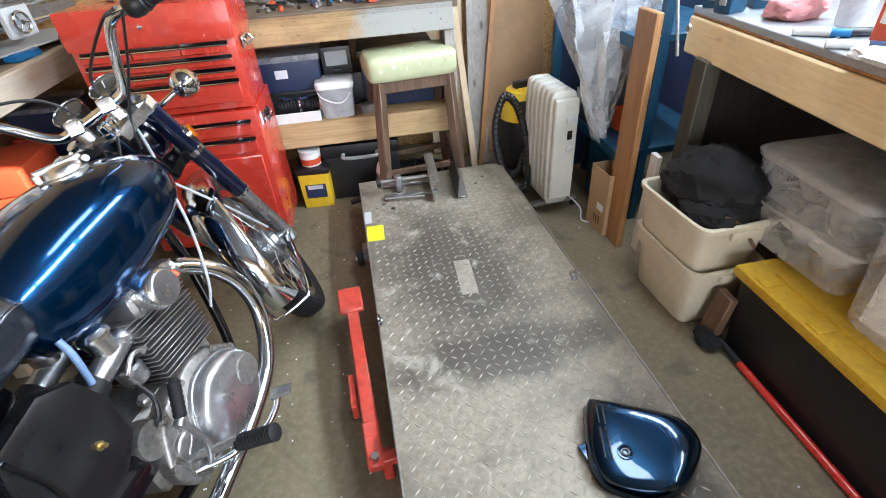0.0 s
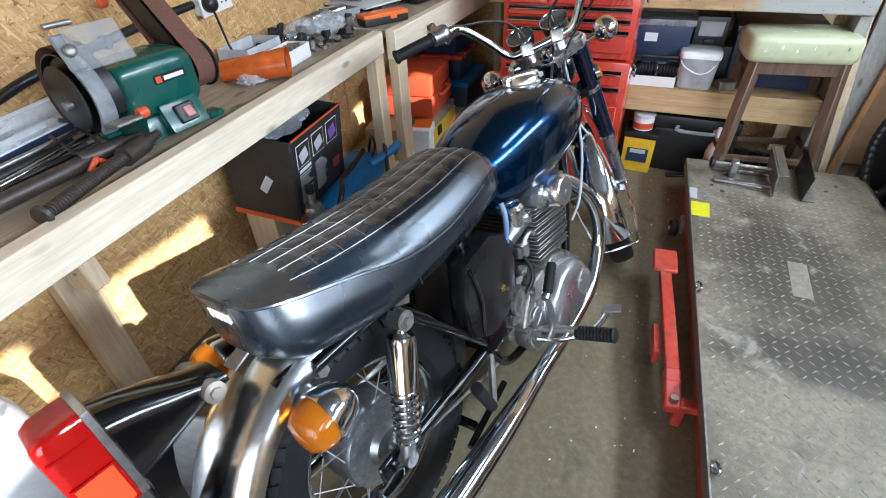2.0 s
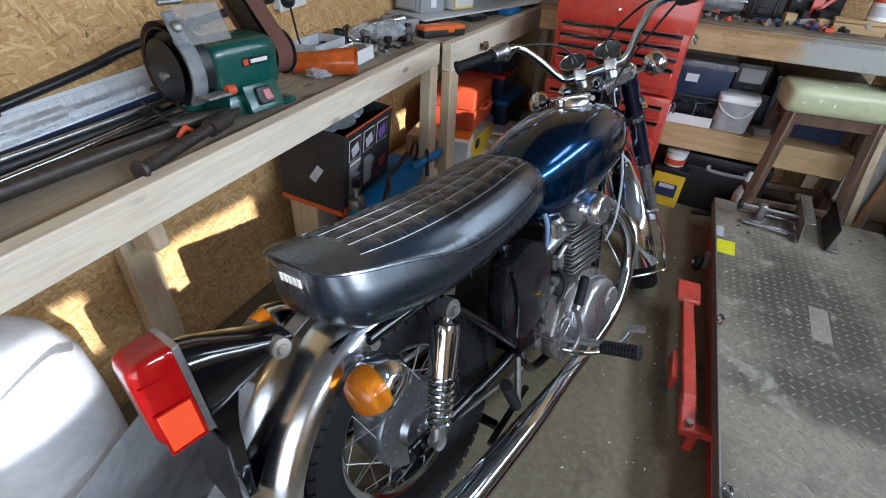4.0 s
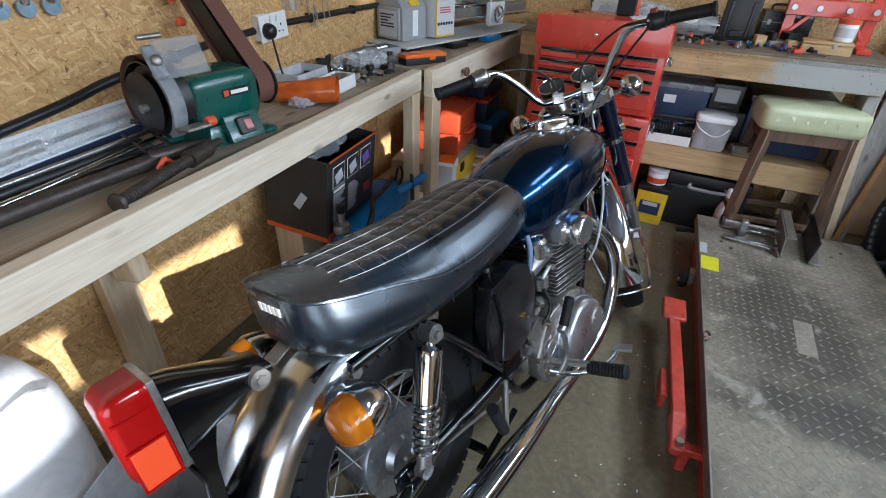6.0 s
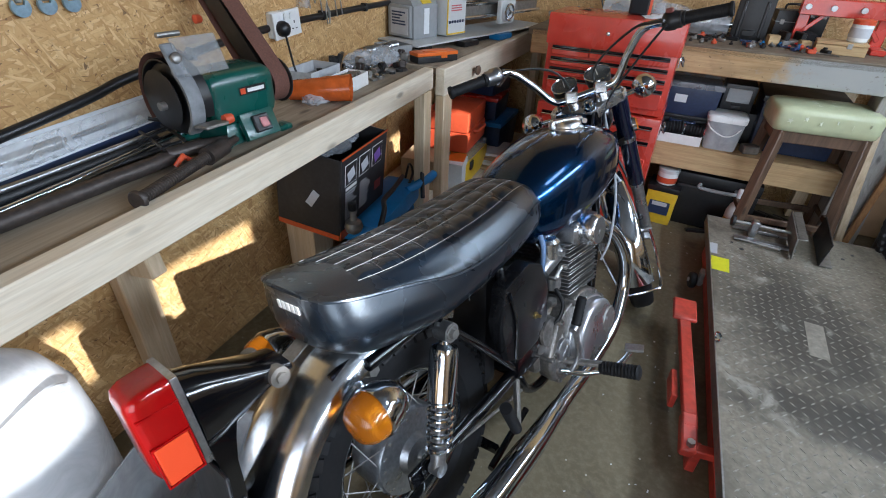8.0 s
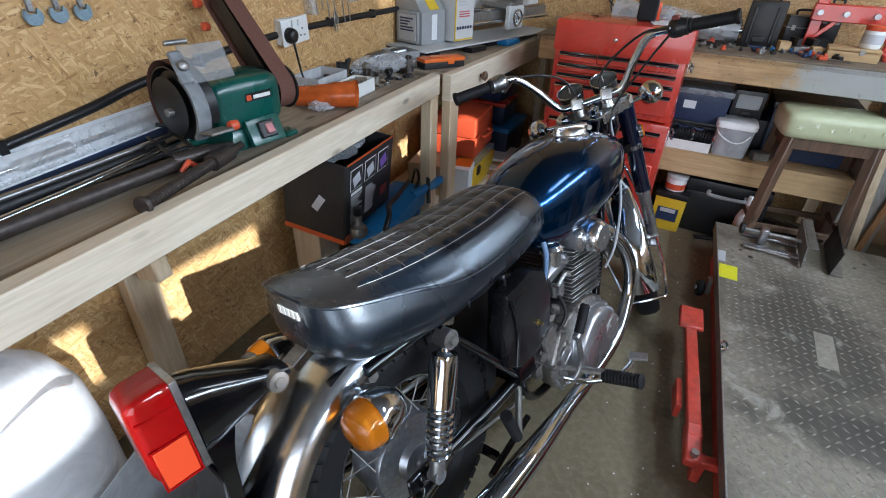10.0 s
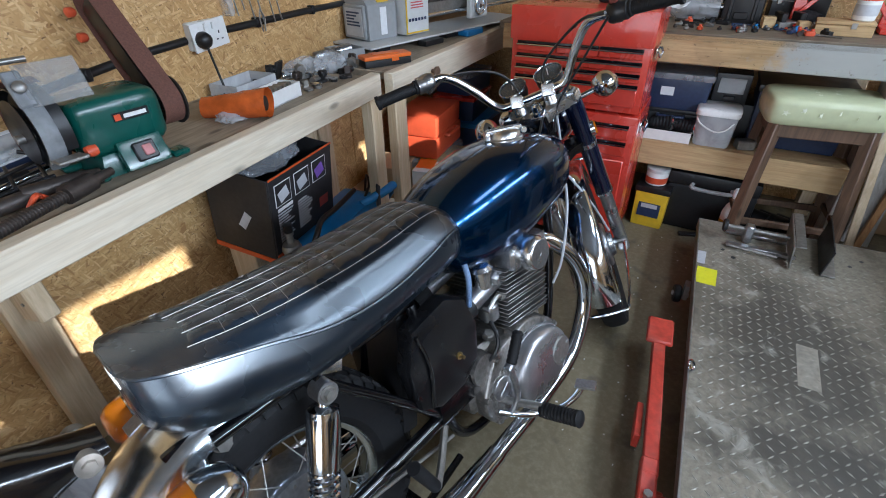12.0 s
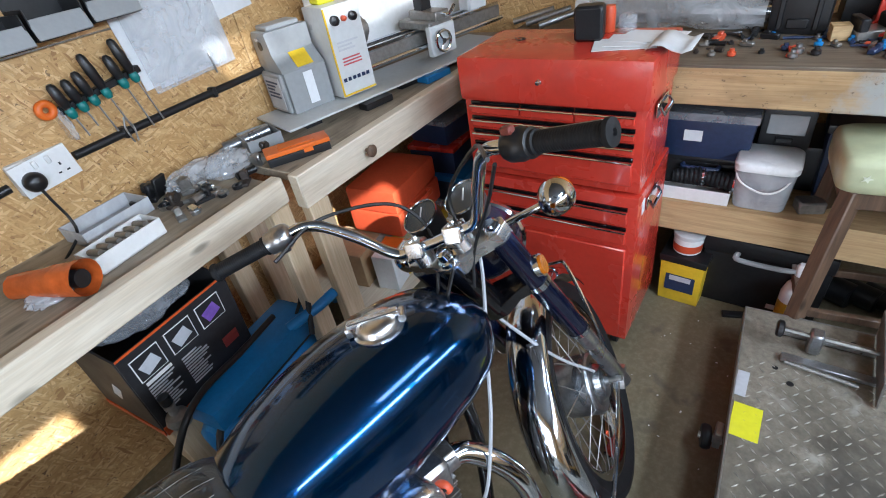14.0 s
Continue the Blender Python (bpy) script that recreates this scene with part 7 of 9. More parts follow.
part("sleeve", bx((0.03, 0.02, 0.0135), (0.32, 0.36, 0.0012), (0, 0, 2)), FILM, pp, "wrinkled clear sleeve")
rk = thing("tool_rack", "dark strip holding screwdrivers on the wall", "rack", FACE_E(west(1.29, 1.205, 0.0)))
part("strip", bx((0, 0.012, 0.012), (0.26, 0.020, 0.024), (0, 0, 8), 0.002), BLACK, rk)
for k, (dx, L, ln) in enumerate(((-0.105, 0.085, 0.06), (-0.070, 0.080, 0.05), (-0.035, 0.085, 0.09), (0.005, 0.115, 0.12), (0.062, 0.085, 0.13), (0.100, 0.115, 0.13))):
    sd = thing("screwdriver", "screwdriver with a black and teal handle hung in the rack", "screwdriver", FACE_E(west(1.29 + dx, 1.195 + dx * 0.14, 0.034)) @ Matrix.Rotation(radians(9), 4, "Z"), group="screwdrivers on the wall")
    part("handle", tu([(0.008, 0.0), (0.012, 0.006), (0.012, 0.018), (0.009, 0.026), (0.0135, 0.036), (0.0145, L * 0.7), (0.012, L), (0.006, L + 0.008)], Matrix.Rotation(radians(-90), 4, "X"), 10), BLACK, sd)
    part("collar", tu([(0.0085, -0.004), (0.0128, 0.006), (0.0128, 0.020), (0.0095, 0.024)], Matrix.Rotation(radians(-90), 4, "X"), 12), TEAL, sd, "teal collar")
    part("blade", rd((0, 0, 0), (0, -ln, 0), 0.0028, seg=8), ALLOY, sd)
bm = bmesh.new()
torus(bm, FACE_E(west(1.137, 1.215, 0.016)), 0.017, 0.010, 24, 10)
solid("tape_roll", bm, ORANGE, "orange ring of tape hung on the wall", "ring")
crumpled("plastic_bag", "small clear bag pinned on the wall", "bag", (0, 0, 0), (0.035, 0.010, 0.045), FILM, 21, Matrix.Translation(west(1.16, 1.125, 0.016)))
pr = thing("pliers", "thin wire tools hooked over the conduit", "tool", FACE_E(west(1.30, 1.10, 0.035)))
for k in (-1, 1):
    part("arm", tb([(0.0, 0.03, 0), (0.012 * k, 0.0, 0.004), (0.006 * k, -0.045, 0.004)], 0.0028, 8), DULL, pr)
for k in range(3):
    bn = thing("parts_bin", "dark grey open parts bin hung high on the wall", "bin", FACE_E(west(1.10 + k * 0.145, 1.385 + 0.008 * k, 0.0)), group="parts bins on the wall")
    part("back", bx((0, 0.045, 0.006), (0.135, 0.13, 0.006), (0, 0, 0), 0.002), BLACK, bn)
    part("base", bx((0, -0.018, 0.055), (0.135, 0.006, 0.10), (0, 0, 0), 0.002), BLACK, bn)
    part("front", bx((0, 0.006, 0.106), (0.135, 0.050, 0.006), (-18, 0, 0), 0.002), GREY, bn)
    for s in (-1, 1):
        part("side", bx((s * 0.066, 0.018, 0.055), (0.004, 0.07, 0.10), (0, 0, 0), 0.001), BLACK, bn)
for k in range(3):
    sp = thing("spanner", "pale blue steel spanner hung on the wall", "spanner", FACE_E(west(0.215 + 0.055 * k, 1.265, 0.006)), group="spanners on the wall")
    part("shank", bx((0, 0.03, 0.004), (0.014, 0.16, 0.006), (0, 0, 0), 0.002), ALLOY, sp)
    bm = bmesh.new()
    pts = [(0.020 * math.cos(a), 0.020 * math.sin(a)) for a in [radians(x) for x in range(-50, 231, 20)]] + [(-0.008, -0.004), (0.008, -0.004)]
    extrude_flat(bm, [(x, -y) for x, y in pts], 0.007, Matrix.Translation((0, -0.058, 0.001)))
    part("jaw", bm, plain("blue_steel", (0.30, 0.42, 0.50), 0.35, 0.7), sp)
solid("wall_hook", tb([west(1.66, 1.22, 0.006), west(1.66, 1.20, 0.02), west(1.665, 1.14, 0.02)], 0.003, 8), DULL, "small wire hook on the wall", "hook")

# ---- under the west bench ----
bxw = thing("carton", "black printed carton with an orange foot, open on top", "carton", Matrix.Translation((-1.49, 1.010, 0.385)) @ Matrix.Rotation(radians(6), 4, "Z") @ Matrix.Rotation(radians(6), 4, "Y"))
CB = plain("black_card", (0.018, 0.017, 0.018), 0.6, var=0.3, bump=0.05)
ORC = plain("orange_card", (0.62, 0.10, 0.02), 0.4, var=0.1, bump=0.03)
part("front_panel", bx((0.135, 0, 0.180), (0.006, 0.36, 0.31), (0, 0, 0), 0.001), CB, bxw)
part("side_panel", bx((0.0, -0.180, 0.165), (0.265, 0.006, 0.33), (0, 0, 0), 0.001), CB, bxw)
part("side_panel", bx((0.0, 0.180, 0.165), (0.265, 0.006, 0.33), (0, 0, 0), 0.001), CB, bxw)
part("back_panel", bx((-0.135, 0, 0.165), (0.006, 0.36, 0.33), (0, 0, 0), 0.001), CB, bxw)
part("base_panel", bx((0, 0, 0.003), (0.27, 0.36, 0.006)), CARD, bxw)
part("orange_band", bx((0.139, 0, 0.018), (0.003, 0.362, 0.036)), ORC, bxw)
part("orange_band", bx((0, -0.184, 0.010), (0.27, 0.003, 0.020)), ORC, bxw)
part("red_edge", bx((0.139, 0, 0.333), (0.003, 0.36, 0.006)), ORC, bxw)
FC = Matrix(((0, 0, 1, 0.1385), (1, 0, 0, 0), (0, 1, 0, 0), (0, 0, 0, 1)))
for k, mt in enumerate((PAPERGREY, PAPERGREY, PURPLE)):
    y = -0.115 + k * 0.105
    part("picture_frame", bx((0.1392, y, 0.262), (0.0012, 0.084, 0.084)), WHITE, bxw)
    part("picture", bx((0.1400, y, 0.262), (0.0012, 0.078, 0.078)), CB, bxw)
    part("picture_print", bx((0.1408, y, 0.258), (0.0012, 0.050, 0.042), (20, 0, 0)), mt, bxw)
label_bars(bxw, "print_bar", FC @ Matrix.Translation((-0.11, 0.135, 0)), 0.085, 0.12, 11, PAPERGREY)
label_bars(bxw, "print_bar", FC @ Matrix.Translation((0.0, 0.135, 0)), 0.085, 0.12, 11, PAPERGREY)
part("heading_bar", bx((0.1392, -0.11, 0.205), (0.0012, 0.08, 0.012)), WHITE, bxw)
part("red_panel", bx((0.1392, 0.115, 0.120), (0.0012, 0.055, 0.040)), plain("dark_red_print", (0.30, 0.04, 0.03), 0.5, bump=0), bxw)
part("code_panel", bx((0.1410, 0.13, 0.018), (0.0012, 0.045, 0.022)), WHITE, bxw)
part("side_print", bx((0.02, -0.1845, 0.15), (0.03, 0.0012, 0.07), (0, 30, 0)), PAPERGREY, bxw)
crumpled("plastic_bag", "dark crumpled bag in the open carton", "bag", (-1.49, 1.005, 0.66), (0.10, 0.14, 0.04), SMOKE, 31)
solid("carton_stand", bx((-1.56, 0.93, 0.190), (0.14, 0.12, 0.372), bevel=0.004), PINE_Z, "short upright timber block under the carton", "block")
cmp_ = thing("compressor", "blue air compressor with black motor and hoses under the bench", "compressor", pose(-1.40, 1.22, 0.0, 0, 0, 8))
bm = bmesh.new()
turned(bm, [(0.02, -0.30), (0.075, -0.285), (0.10, -0.24), (0.105, 0.0), (0.10, 0.24), (0.075, 0.285), (0.02, 0.30)], pose(0, 0, 0.165, 90, 0, 0), 26)
part("tank", bm, BLUEPLASTIC, cmp_, "blue steel air tank")
part("cover", bx((0.05, -0.06, 0.365), (0.17, 0.48, 0.085), (0, 0, 0), 0.02, 2), BLUEPLASTIC, cmp_)
part("motor", bx((0.03, 0.0, 0.315), (0.155, 0.46, 0.06), (0, 0, 0), 0.015, 2), BLACK, cmp_)
for y in (-0.2, 0.2):
    part("foot", bx((0, y, 0.03), (0.16, 0.04, 0.06), (0, 0, 0), 0.004), BLACK, cmp_)
part("hose", tb([(0.06, -0.20, 0.33), (0.10, -0.30, 0.30), (0.11, -0.36, 0.18), (0.09, -0.40, 0.05)], 0.011, 10), BLACK, cmp_)
part("hose", tb([(0.0, -0.16, 0.36), (0.04, -0.26, 0.40), (0.09, -0.24, 0.36), (0.09, -0.12, 0.36)], 0.006, 8), GREYCABLE, cmp_)
part("regulator", tu([(0.014, 0.0), (0.030, 0.012), (0.036, 0.03), (0.030, 0.05), (0.014, 0.060), (0.012, 0.085), (0.016, 0.088), (0.016, 0.098), (0.0, 0.10)], pose(0.055, -0.345, 0.395), 22, False), DULL, cmp_, "small steel air regulator")
part("regulator_knob", tu([(0.015, 0.495), (0.017, 0.50), (0.016, 0.525), (0, 0.528)], pose(0.055, -0.345, 0.0), 18, False), BLACK, cmp_)
part("hose", tb([(0.20, -0.52, 0.36), (0.205, -0.46, 0.46), (0.20, -0.38, 0.535), (0.155, -0.28, 0.525), (0.13, -0.14, 0.50), (0.10, 0.04, 0.48)], 0.010, 10), BLACK, cmp_)
part("lead", tb([(0.08, 0.10, 0.36), (0.10, 0.16, 0.44), (0.06, 0.22, 0.46), (0.02, 0.26, 0.35)], 0.006, 8), BLACK, cmp_)
part("valve", tb([(0.11, -0.27, 0.16), (0.13, -0.28, 0.22), (0.13, -0.28, 0.25)], 0.012, 10), plain("brass_fitting", (0.5, 0.38, 0.15), 0.3, 1.0), cmp_)
solid("blue_hose", tb([(-1.30, 1.30, 0.40), (-1.26, 1.42, 0.42), (-1.28, 1.52, 0.40), (-1.36, 1.56, 0.30)], 0.020, 12, 6), BLUEPLASTIC, "thick blue hose over the compressor", "hose")
solid("steel_bar", rd((-1.24, 1.34, 0.36), (-1.29, 1.42, 0.50), 0.010), BLACK, "black handle sticking up by the post", "handle")
rc = thing("tool_case", "red-orange plastic drill case on the low shelf", "case", pose(-1.43, 2.10, 0.36, 0, 0, 6))
part("body", bx((0, 0, 0.055), (0.26, 0.36, 0.11), (0, 0, 0), 0.018, 2), REDPLASTIC, rc)
part("lid", bx((0, 0, 0.165), (0.25, 0.35, 0.105), (0, 0, 0), 0.018, 2), REDPLASTIC, rc)
part("handle", tb([(0.13, -0.07, 0.10), (0.155, -0.06, 0.10), (0.155, 0.06, 0.10), (0.13, 0.07, 0.10)], 0.010, 8), REDPLASTIC, rc)
yc = thing("tool_case", "yellow plastic organiser case with a clear lid", "case", pose(-1.42, 2.08, 0.181, 0, 0, 4))
part("body", bx((0, 0, 0.065), (0.28, 0.40, 0.13), (0, 0, 0), 0.012, 2), YELLOW, yc)
part("lid", bx((0, 0, 0.150), (0.27, 0.39, 0.040), (0, 0, 0), 0.010, 2), SMOKE, yc)
part("latch", bx((0.142, -0.10, 0.10), (0.012, 0.05, 0.05), (0, 0, 0), 0.003), BLACK, yc)
bb = thing("storage_box", "blue clear-lidded plastic storage box", "storage box", pose(-1.42, 2.58, 0.181, 0, 0, 2))
part("body", bx((0, 0, 0.10), (0.30, 0.36, 0.20), (0, 0, 0), 0.02, 2, 1.05), SLATE, bb)
part("lid", bx((0, 0, 0.21), (0.32, 0.38, 0.03), (0, 0, 0), 0.008, 2), BLUEPLASTIC, bb)
bb2 = thing("storage_box", "pale blue plastic box stacked on another box", "storage box", pose(-1.44, 2.56, 0.408, 0, 0, 5))
part("body", bx((0, 0, 0.06), (0.24, 0.30, 0.12), (0, 0, 0), 0.015, 2, 1.04), SLATE, bb2)
part("lid", bx((0, 0, 0.13), (0.26, 0.32, 0.022), (0, 0, 0), 0.006, 2), RED, bb2, "dark red lid")
bb3 = thing("storage_box", "grey-blue plastic box on the stack", "storage box", pose(-1.44, 2.57, 0.552, 0, 0, -4))
part("body", bx((0, 0, 0.05), (0.22, 0.27, 0.10), (0, 0, 0), 0.015, 2, 1.04), SLATE, bb3)
part("lid", bx((0, 0, 0.11), (0.235, 0.285, 0.020), (0, 0, 0), 0.006, 2), SMOKE, bb3)
wc = thing("carton", "small white carton with an orange flash", "carton", pose(-1.31, 1.86, 0.181, 0, 0, 12))
part("body", bx((0, 0, 0.085), (0.10, 0.14, 0.17), (0, 0, 0), 0.002), WHITE, wc)
part("flap", bx((0, 0, 0.172), (0.09, 0.13, 0.003), (8, 0, 0)), ORANGE, wc)
for k in range(4):
    solid("paper_stack", bx((-1.30 + 0.02 * (k % 2), 2.30 + 0.03 * k, 0.190 + k * 0.0185), (0.16, 0.24, 0.017), (0, 0, 6 * k - 8), 0.002), (CARD, PAPER, PLY, PAPER)[k], "flat piece of card or paper on the low shelf", "paper")
solid("carton", bx((-1.50, 1.84, 0.27), (0.20, 0.20, 0.17), (0, 0, 10), 0.003), CARD, "brown cardboard carton between the posts", "carton")

# white drum and clear crate at the near end
dr = thing("plastic_drum", "large translucent white plastic container by the rear wheel", "container", pose(-1.395, -0.245, 0.0) @ Matrix.Diagonal((1.0, 1.0, 0.98, 1)))
bm = bmesh.new()
turned(bm, [(0.10, 0.0), (0.155, 0.012), (0.165, 0.05), (0.168, 0.40), (0.160, 0.52), (0.13, 0.60), (0.085, 0.648), (0.062, 0.66)], Matrix(), 40)
part("body", bm, POLY, dr, smooth=50)
part("cap", tu([(0.060, 0.655), (0.062, 0.70), (0.052, 0.712), (0, 0.713)], Matrix(), 28, False), WHITE, dr)
part("hoop", tb([(0.14, 0.10, 0.60), (0.175, 0.06, 0.64), (0.18, -0.02, 0.62), (0.16, -0.08, 0.57)], 0.010, 8), POLY, dr)
cr = thing("storage_crate", "clear plastic storage crate on the floor by the wall", "storage box", pose(-1.10, -0.10, 0.0, 0, 0, 20))
for c, s in (((0, 0, 0.004), (0.26, 0.36, 0.006)), ((-0.13, 0, 0.17), (0.004, 0.36, 0.33)), ((0.13, 0, 0.17), (0.004, 0.36, 0.33)), ((0, -0.18, 0.17), (0.26, 0.004, 0.33)), ((0, 0.18, 0.17), (0.26, 0.004, 0.33))):
    part("side", bx(c, s), MILKY, cr)
part("rim", bx((0, 0.183, 0.335), (0.28, 0.012, 0.02), (0, 0, 0), 0.004), MILKY, cr)

# ---- on the north bench and tool chest ----
NZ = 0.973
spk = thing("speaker", "small rounded black speaker standing on the tool chest", "speaker", pose(-0.585, 2.20, 1.098, 0, 0, 8))
part("body", bx((0, 0, 0.050), (0.085, 0.055, 0.098), (0, 0, 0), 0.018, 3), BLACK, spk)
part("grille", bx((0, -0.0275, 0.050), (0.070, 0.003, 0.080), (0, 0, 0), 0.001), CLOTHBLACK, spk)
for k in range(3):
    solid("paper_sheet", bx((-0.47 + 0.03 * k, 2.16 + 0.03 * k, 1.0995 + 0.0016 * k), (0.17, 0.12, 0.0014), (0, 0, 14 - 11 * k)), PAPER, "white paper sheet lying on the tool chest lid", "paper", group="papers on the chest")
bm = bmesh.new()
vs = [[bm.verts.new((-0.40 + 0.025 * i, 2.10 + 0.05 * j - 0.01 * i, 1.100 + 0.012 * math.sin(i * 1.2) + (0.004 * i))) for j in range(4)] for i in range(6)]
skin(bm, vs, False, False)
sh = solid("paper_sheet", bm, PAPER, "curled white paper sheet overhanging the chest lid", "paper", group="papers on the chest")
sh.modifiers.new("thickness", "SOLIDIFY").thickness = 0.001
solid("wire_clip", tb([(-0.84, 2.22, 1.100), (-0.815, 2.19, 1.101), (-0.80, 2.21, 1.100), (-0.83, 2.22, 1.101)], 0.002, 6), BLACK, "bent wire clip on the chest lid", "clip")
for nm, x, r, h, mt, lb in (("jar", -0.50, 0.026, 0.05, SMOKE, "small dark jar beside the papers"), ("tin", -0.555, 0.018, 0.075, REDPLASTIC, "small red-topped tin")):
    solid(nm, tu([(r * 0.9, 0), (r, 0.004), (r, h * 0.8), (r * 0.85, h), (0, h)], pose(x, 2.29, 1.098), 22), mt, lb + " on the tool chest", nm)

rl = thing("wrapped_roll", "long machine part wrapped in clear polythene on the bench", "roll", pose(-0.49, 2.79, NZ, 0, 0, -3))
bm = bmesh.new()
rings = []
for i in range(26):
    t = i / 25
    x = -0.34 + 0.66 * t
    r0 = 0.075 - 0.025 * t
    rings.append([bm.verts.new((x, (r0 + 0.016 * noise.noise(Vector((x * 9, j * 0.7, 1)))) * math.cos(2 * math.pi * j / 22), r0 + 0.010 + (r0 + 0.018 * noise.noise(Vector((x * 11, j * 0.9, 5)))) * math.sin(2 * math.pi * j / 22))) for j in range(22)])
skin(bm, rings)
part("film", bm, FILM, rl, "crinkled clear polythene", smooth=30)
part("core", rd((-0.30, 0, 0.07), (0.30, 0, 0.065), 0.045, 0.035, 18), ALLOY, rl)
part("shaft_end", rd((0.30, 0, 0.062), (0.40, 0, 0.060), 0.016, 0.014, 16), CHROME, rl)
bk = thing("tool_case", "upright black hard plastic case with ribs on the bench", "case", pose(-0.075, 2.77, NZ, 0, 0, -4))
part("body", bx((0, 0, 0.105), (0.165, 0.12, 0.21), (0, 0, 0), 0.014, 2), BLACK, bk)
for s in (-0.05, 0.05):
    part("rib", bx((s, -0.062, 0.10), (0.016, 0.008, 0.17), (0, 0, 0), 0.003), BLACK, bk)
part("handle", tb([(-0.04, 0, 0.21), (-0.04, 0, 0.232), (0.04, 0, 0.232), (0.04, 0, 0.21)], 0.008, 8, smooth=False), BLACK, bk)
part("latch", bx((0, -0.064, 0.035), (0.06, 0.010, 0.03), (0, 0, 0), 0.003), BLACK, bk)
# red arbour press frame
def tool_case(x, y, w, d, h, turn, mat_, label):
    """An upright moulded case: shell, seam, two latches and a handle."""
    t = thing("tool_case", label, "case", pose(x, y, NZ, 0, 0, turn), group="dark cases on the back bench")
    part("shell", bx((0, 0, h / 2), (w, d, h), (0, 0, 0), 0.012, 2), mat_, t)
    part("seam", bx((0, 0, h * 0.62), (w + 0.003, d + 0.003, 0.005), (0, 0, 0), 0.001), GREY, t)
    for s in (-0.3, 0.3):
        part("latch", bx((s * w, -d / 2 - 0.003, h * 0.62), (0.020, 0.008, 0.026), (0, 0, 0), 0.002), DULL, t)
    part("handle", tb([(-0.25 * w, 0, h - 0.004), (-0.22 * w, 0, h + 0.022), (0.22 * w, 0, h + 0.022), (0.25 * w, 0, h - 0.004)], 0.006, 8, 4), BLACK, t)


tool_case(0.105, 2.90, 0.15, 0.11, 0.145, 6, BLACK, "small black power tool case on the cluttered bench")
tool_case(-0.245, 2.93, 0.17, 0.09, 0.085, -5, IRON, "dark grey flat tool case on the bench")
tool_case(0.235, 2.955, 0.09, 0.09, 0.20, -8, BLACK, "narrow upright black tool case on the bench")
ps = thing("press_frame", "red painted steel press frame on the bench", "press", pose(0.31, 2.78, NZ, 0, 0, -3))
for s in (-0.165, 0.165):
    part("column", bx((s, 0, 0.24), (0.05, 0.04, 0.48), (0, 0, 0), 0.004), RED, ps)
    part("foot", bx((s, 0, 0.012), (0.06, 0.30, 0.024), (0, 0, 0), 0.004), RED, ps)
part("cross_beam", bx((0, -0.03, 0.175), (0.39, 0.03, 0.075), (0, 0, 0), 0.004), RED, ps)
part("cross_beam", bx((0, 0.03, 0.175), (0.39, 0.03, 0.075), (0, 0, 0), 0.004), RED, ps)
for s in (-0.165, -0.06, 0.06, 0.165):
    part("bolt", rd((s, -0.045, 0.175), (s, -0.062, 0.175), 0.013, seg=12), ALLOY, ps)
part("gusset", bx((-0.12, -0.01, 0.10), (0.02, 0.03, 0.14), (0, 40, 0), 0.003), RED, ps)
part("gusset", bx((0.12, -0.01, 0.10), (0.02, 0.03, 0.14), (0, -40, 0), 0.003), RED, ps)
pot = thing("tub", "white plastic tub with a red lid and label on the bench", "tub", pose(0.36, 2.60, NZ + 0.055))
part("body", tu([(0.036, 0), (0.040, 0.004), (0.042, 0.075), (0.040, 0.08)], Matrix(), 24), WHITE, pot)
part("lid", tu([(0.043, 0.075), (0.044, 0.092), (0.040, 0.096), (0, 0.096)], Matrix(), 24, False), REDPLASTIC, pot)
part("label", tu([(0.0425, 0.02), (0.0428, 0.06)], Matrix(), 24, False), PAPERGREY, pot)
wbx = thing("wooden_box", "small plain pine box with a metal clasp on the bench", "box", pose(0.305, 2.585, NZ, 0, 0, -4))
part("body", bx((0, 0, 0.020), (0.20, 0.10, 0.040), (0, 0, 0), 0.002), PINE_X, wbx)
part("lid", bx((0, 0, 0.048), (0.202, 0.102, 0.013), (0, 0, 0), 0.002), PINE_X, wbx)
part("clasp", bx((0.03, -0.052, 0.040), (0.020, 0.004, 0.022), (0, 0, 0), 0.001), DULL, wbx)
for x, y, s in ((0.035, 2.66, 0.05), (0.165, 2.60, 0.045)):
    solid("timber_block", bx((x, y, NZ + s * 0.45), (s, s, s * 0.9), (0, 0, 12), 0.002), PINE_X, "small sawn wooden block on the bench", "block", group="blocks on the bench")
rnd = random.Random(23)
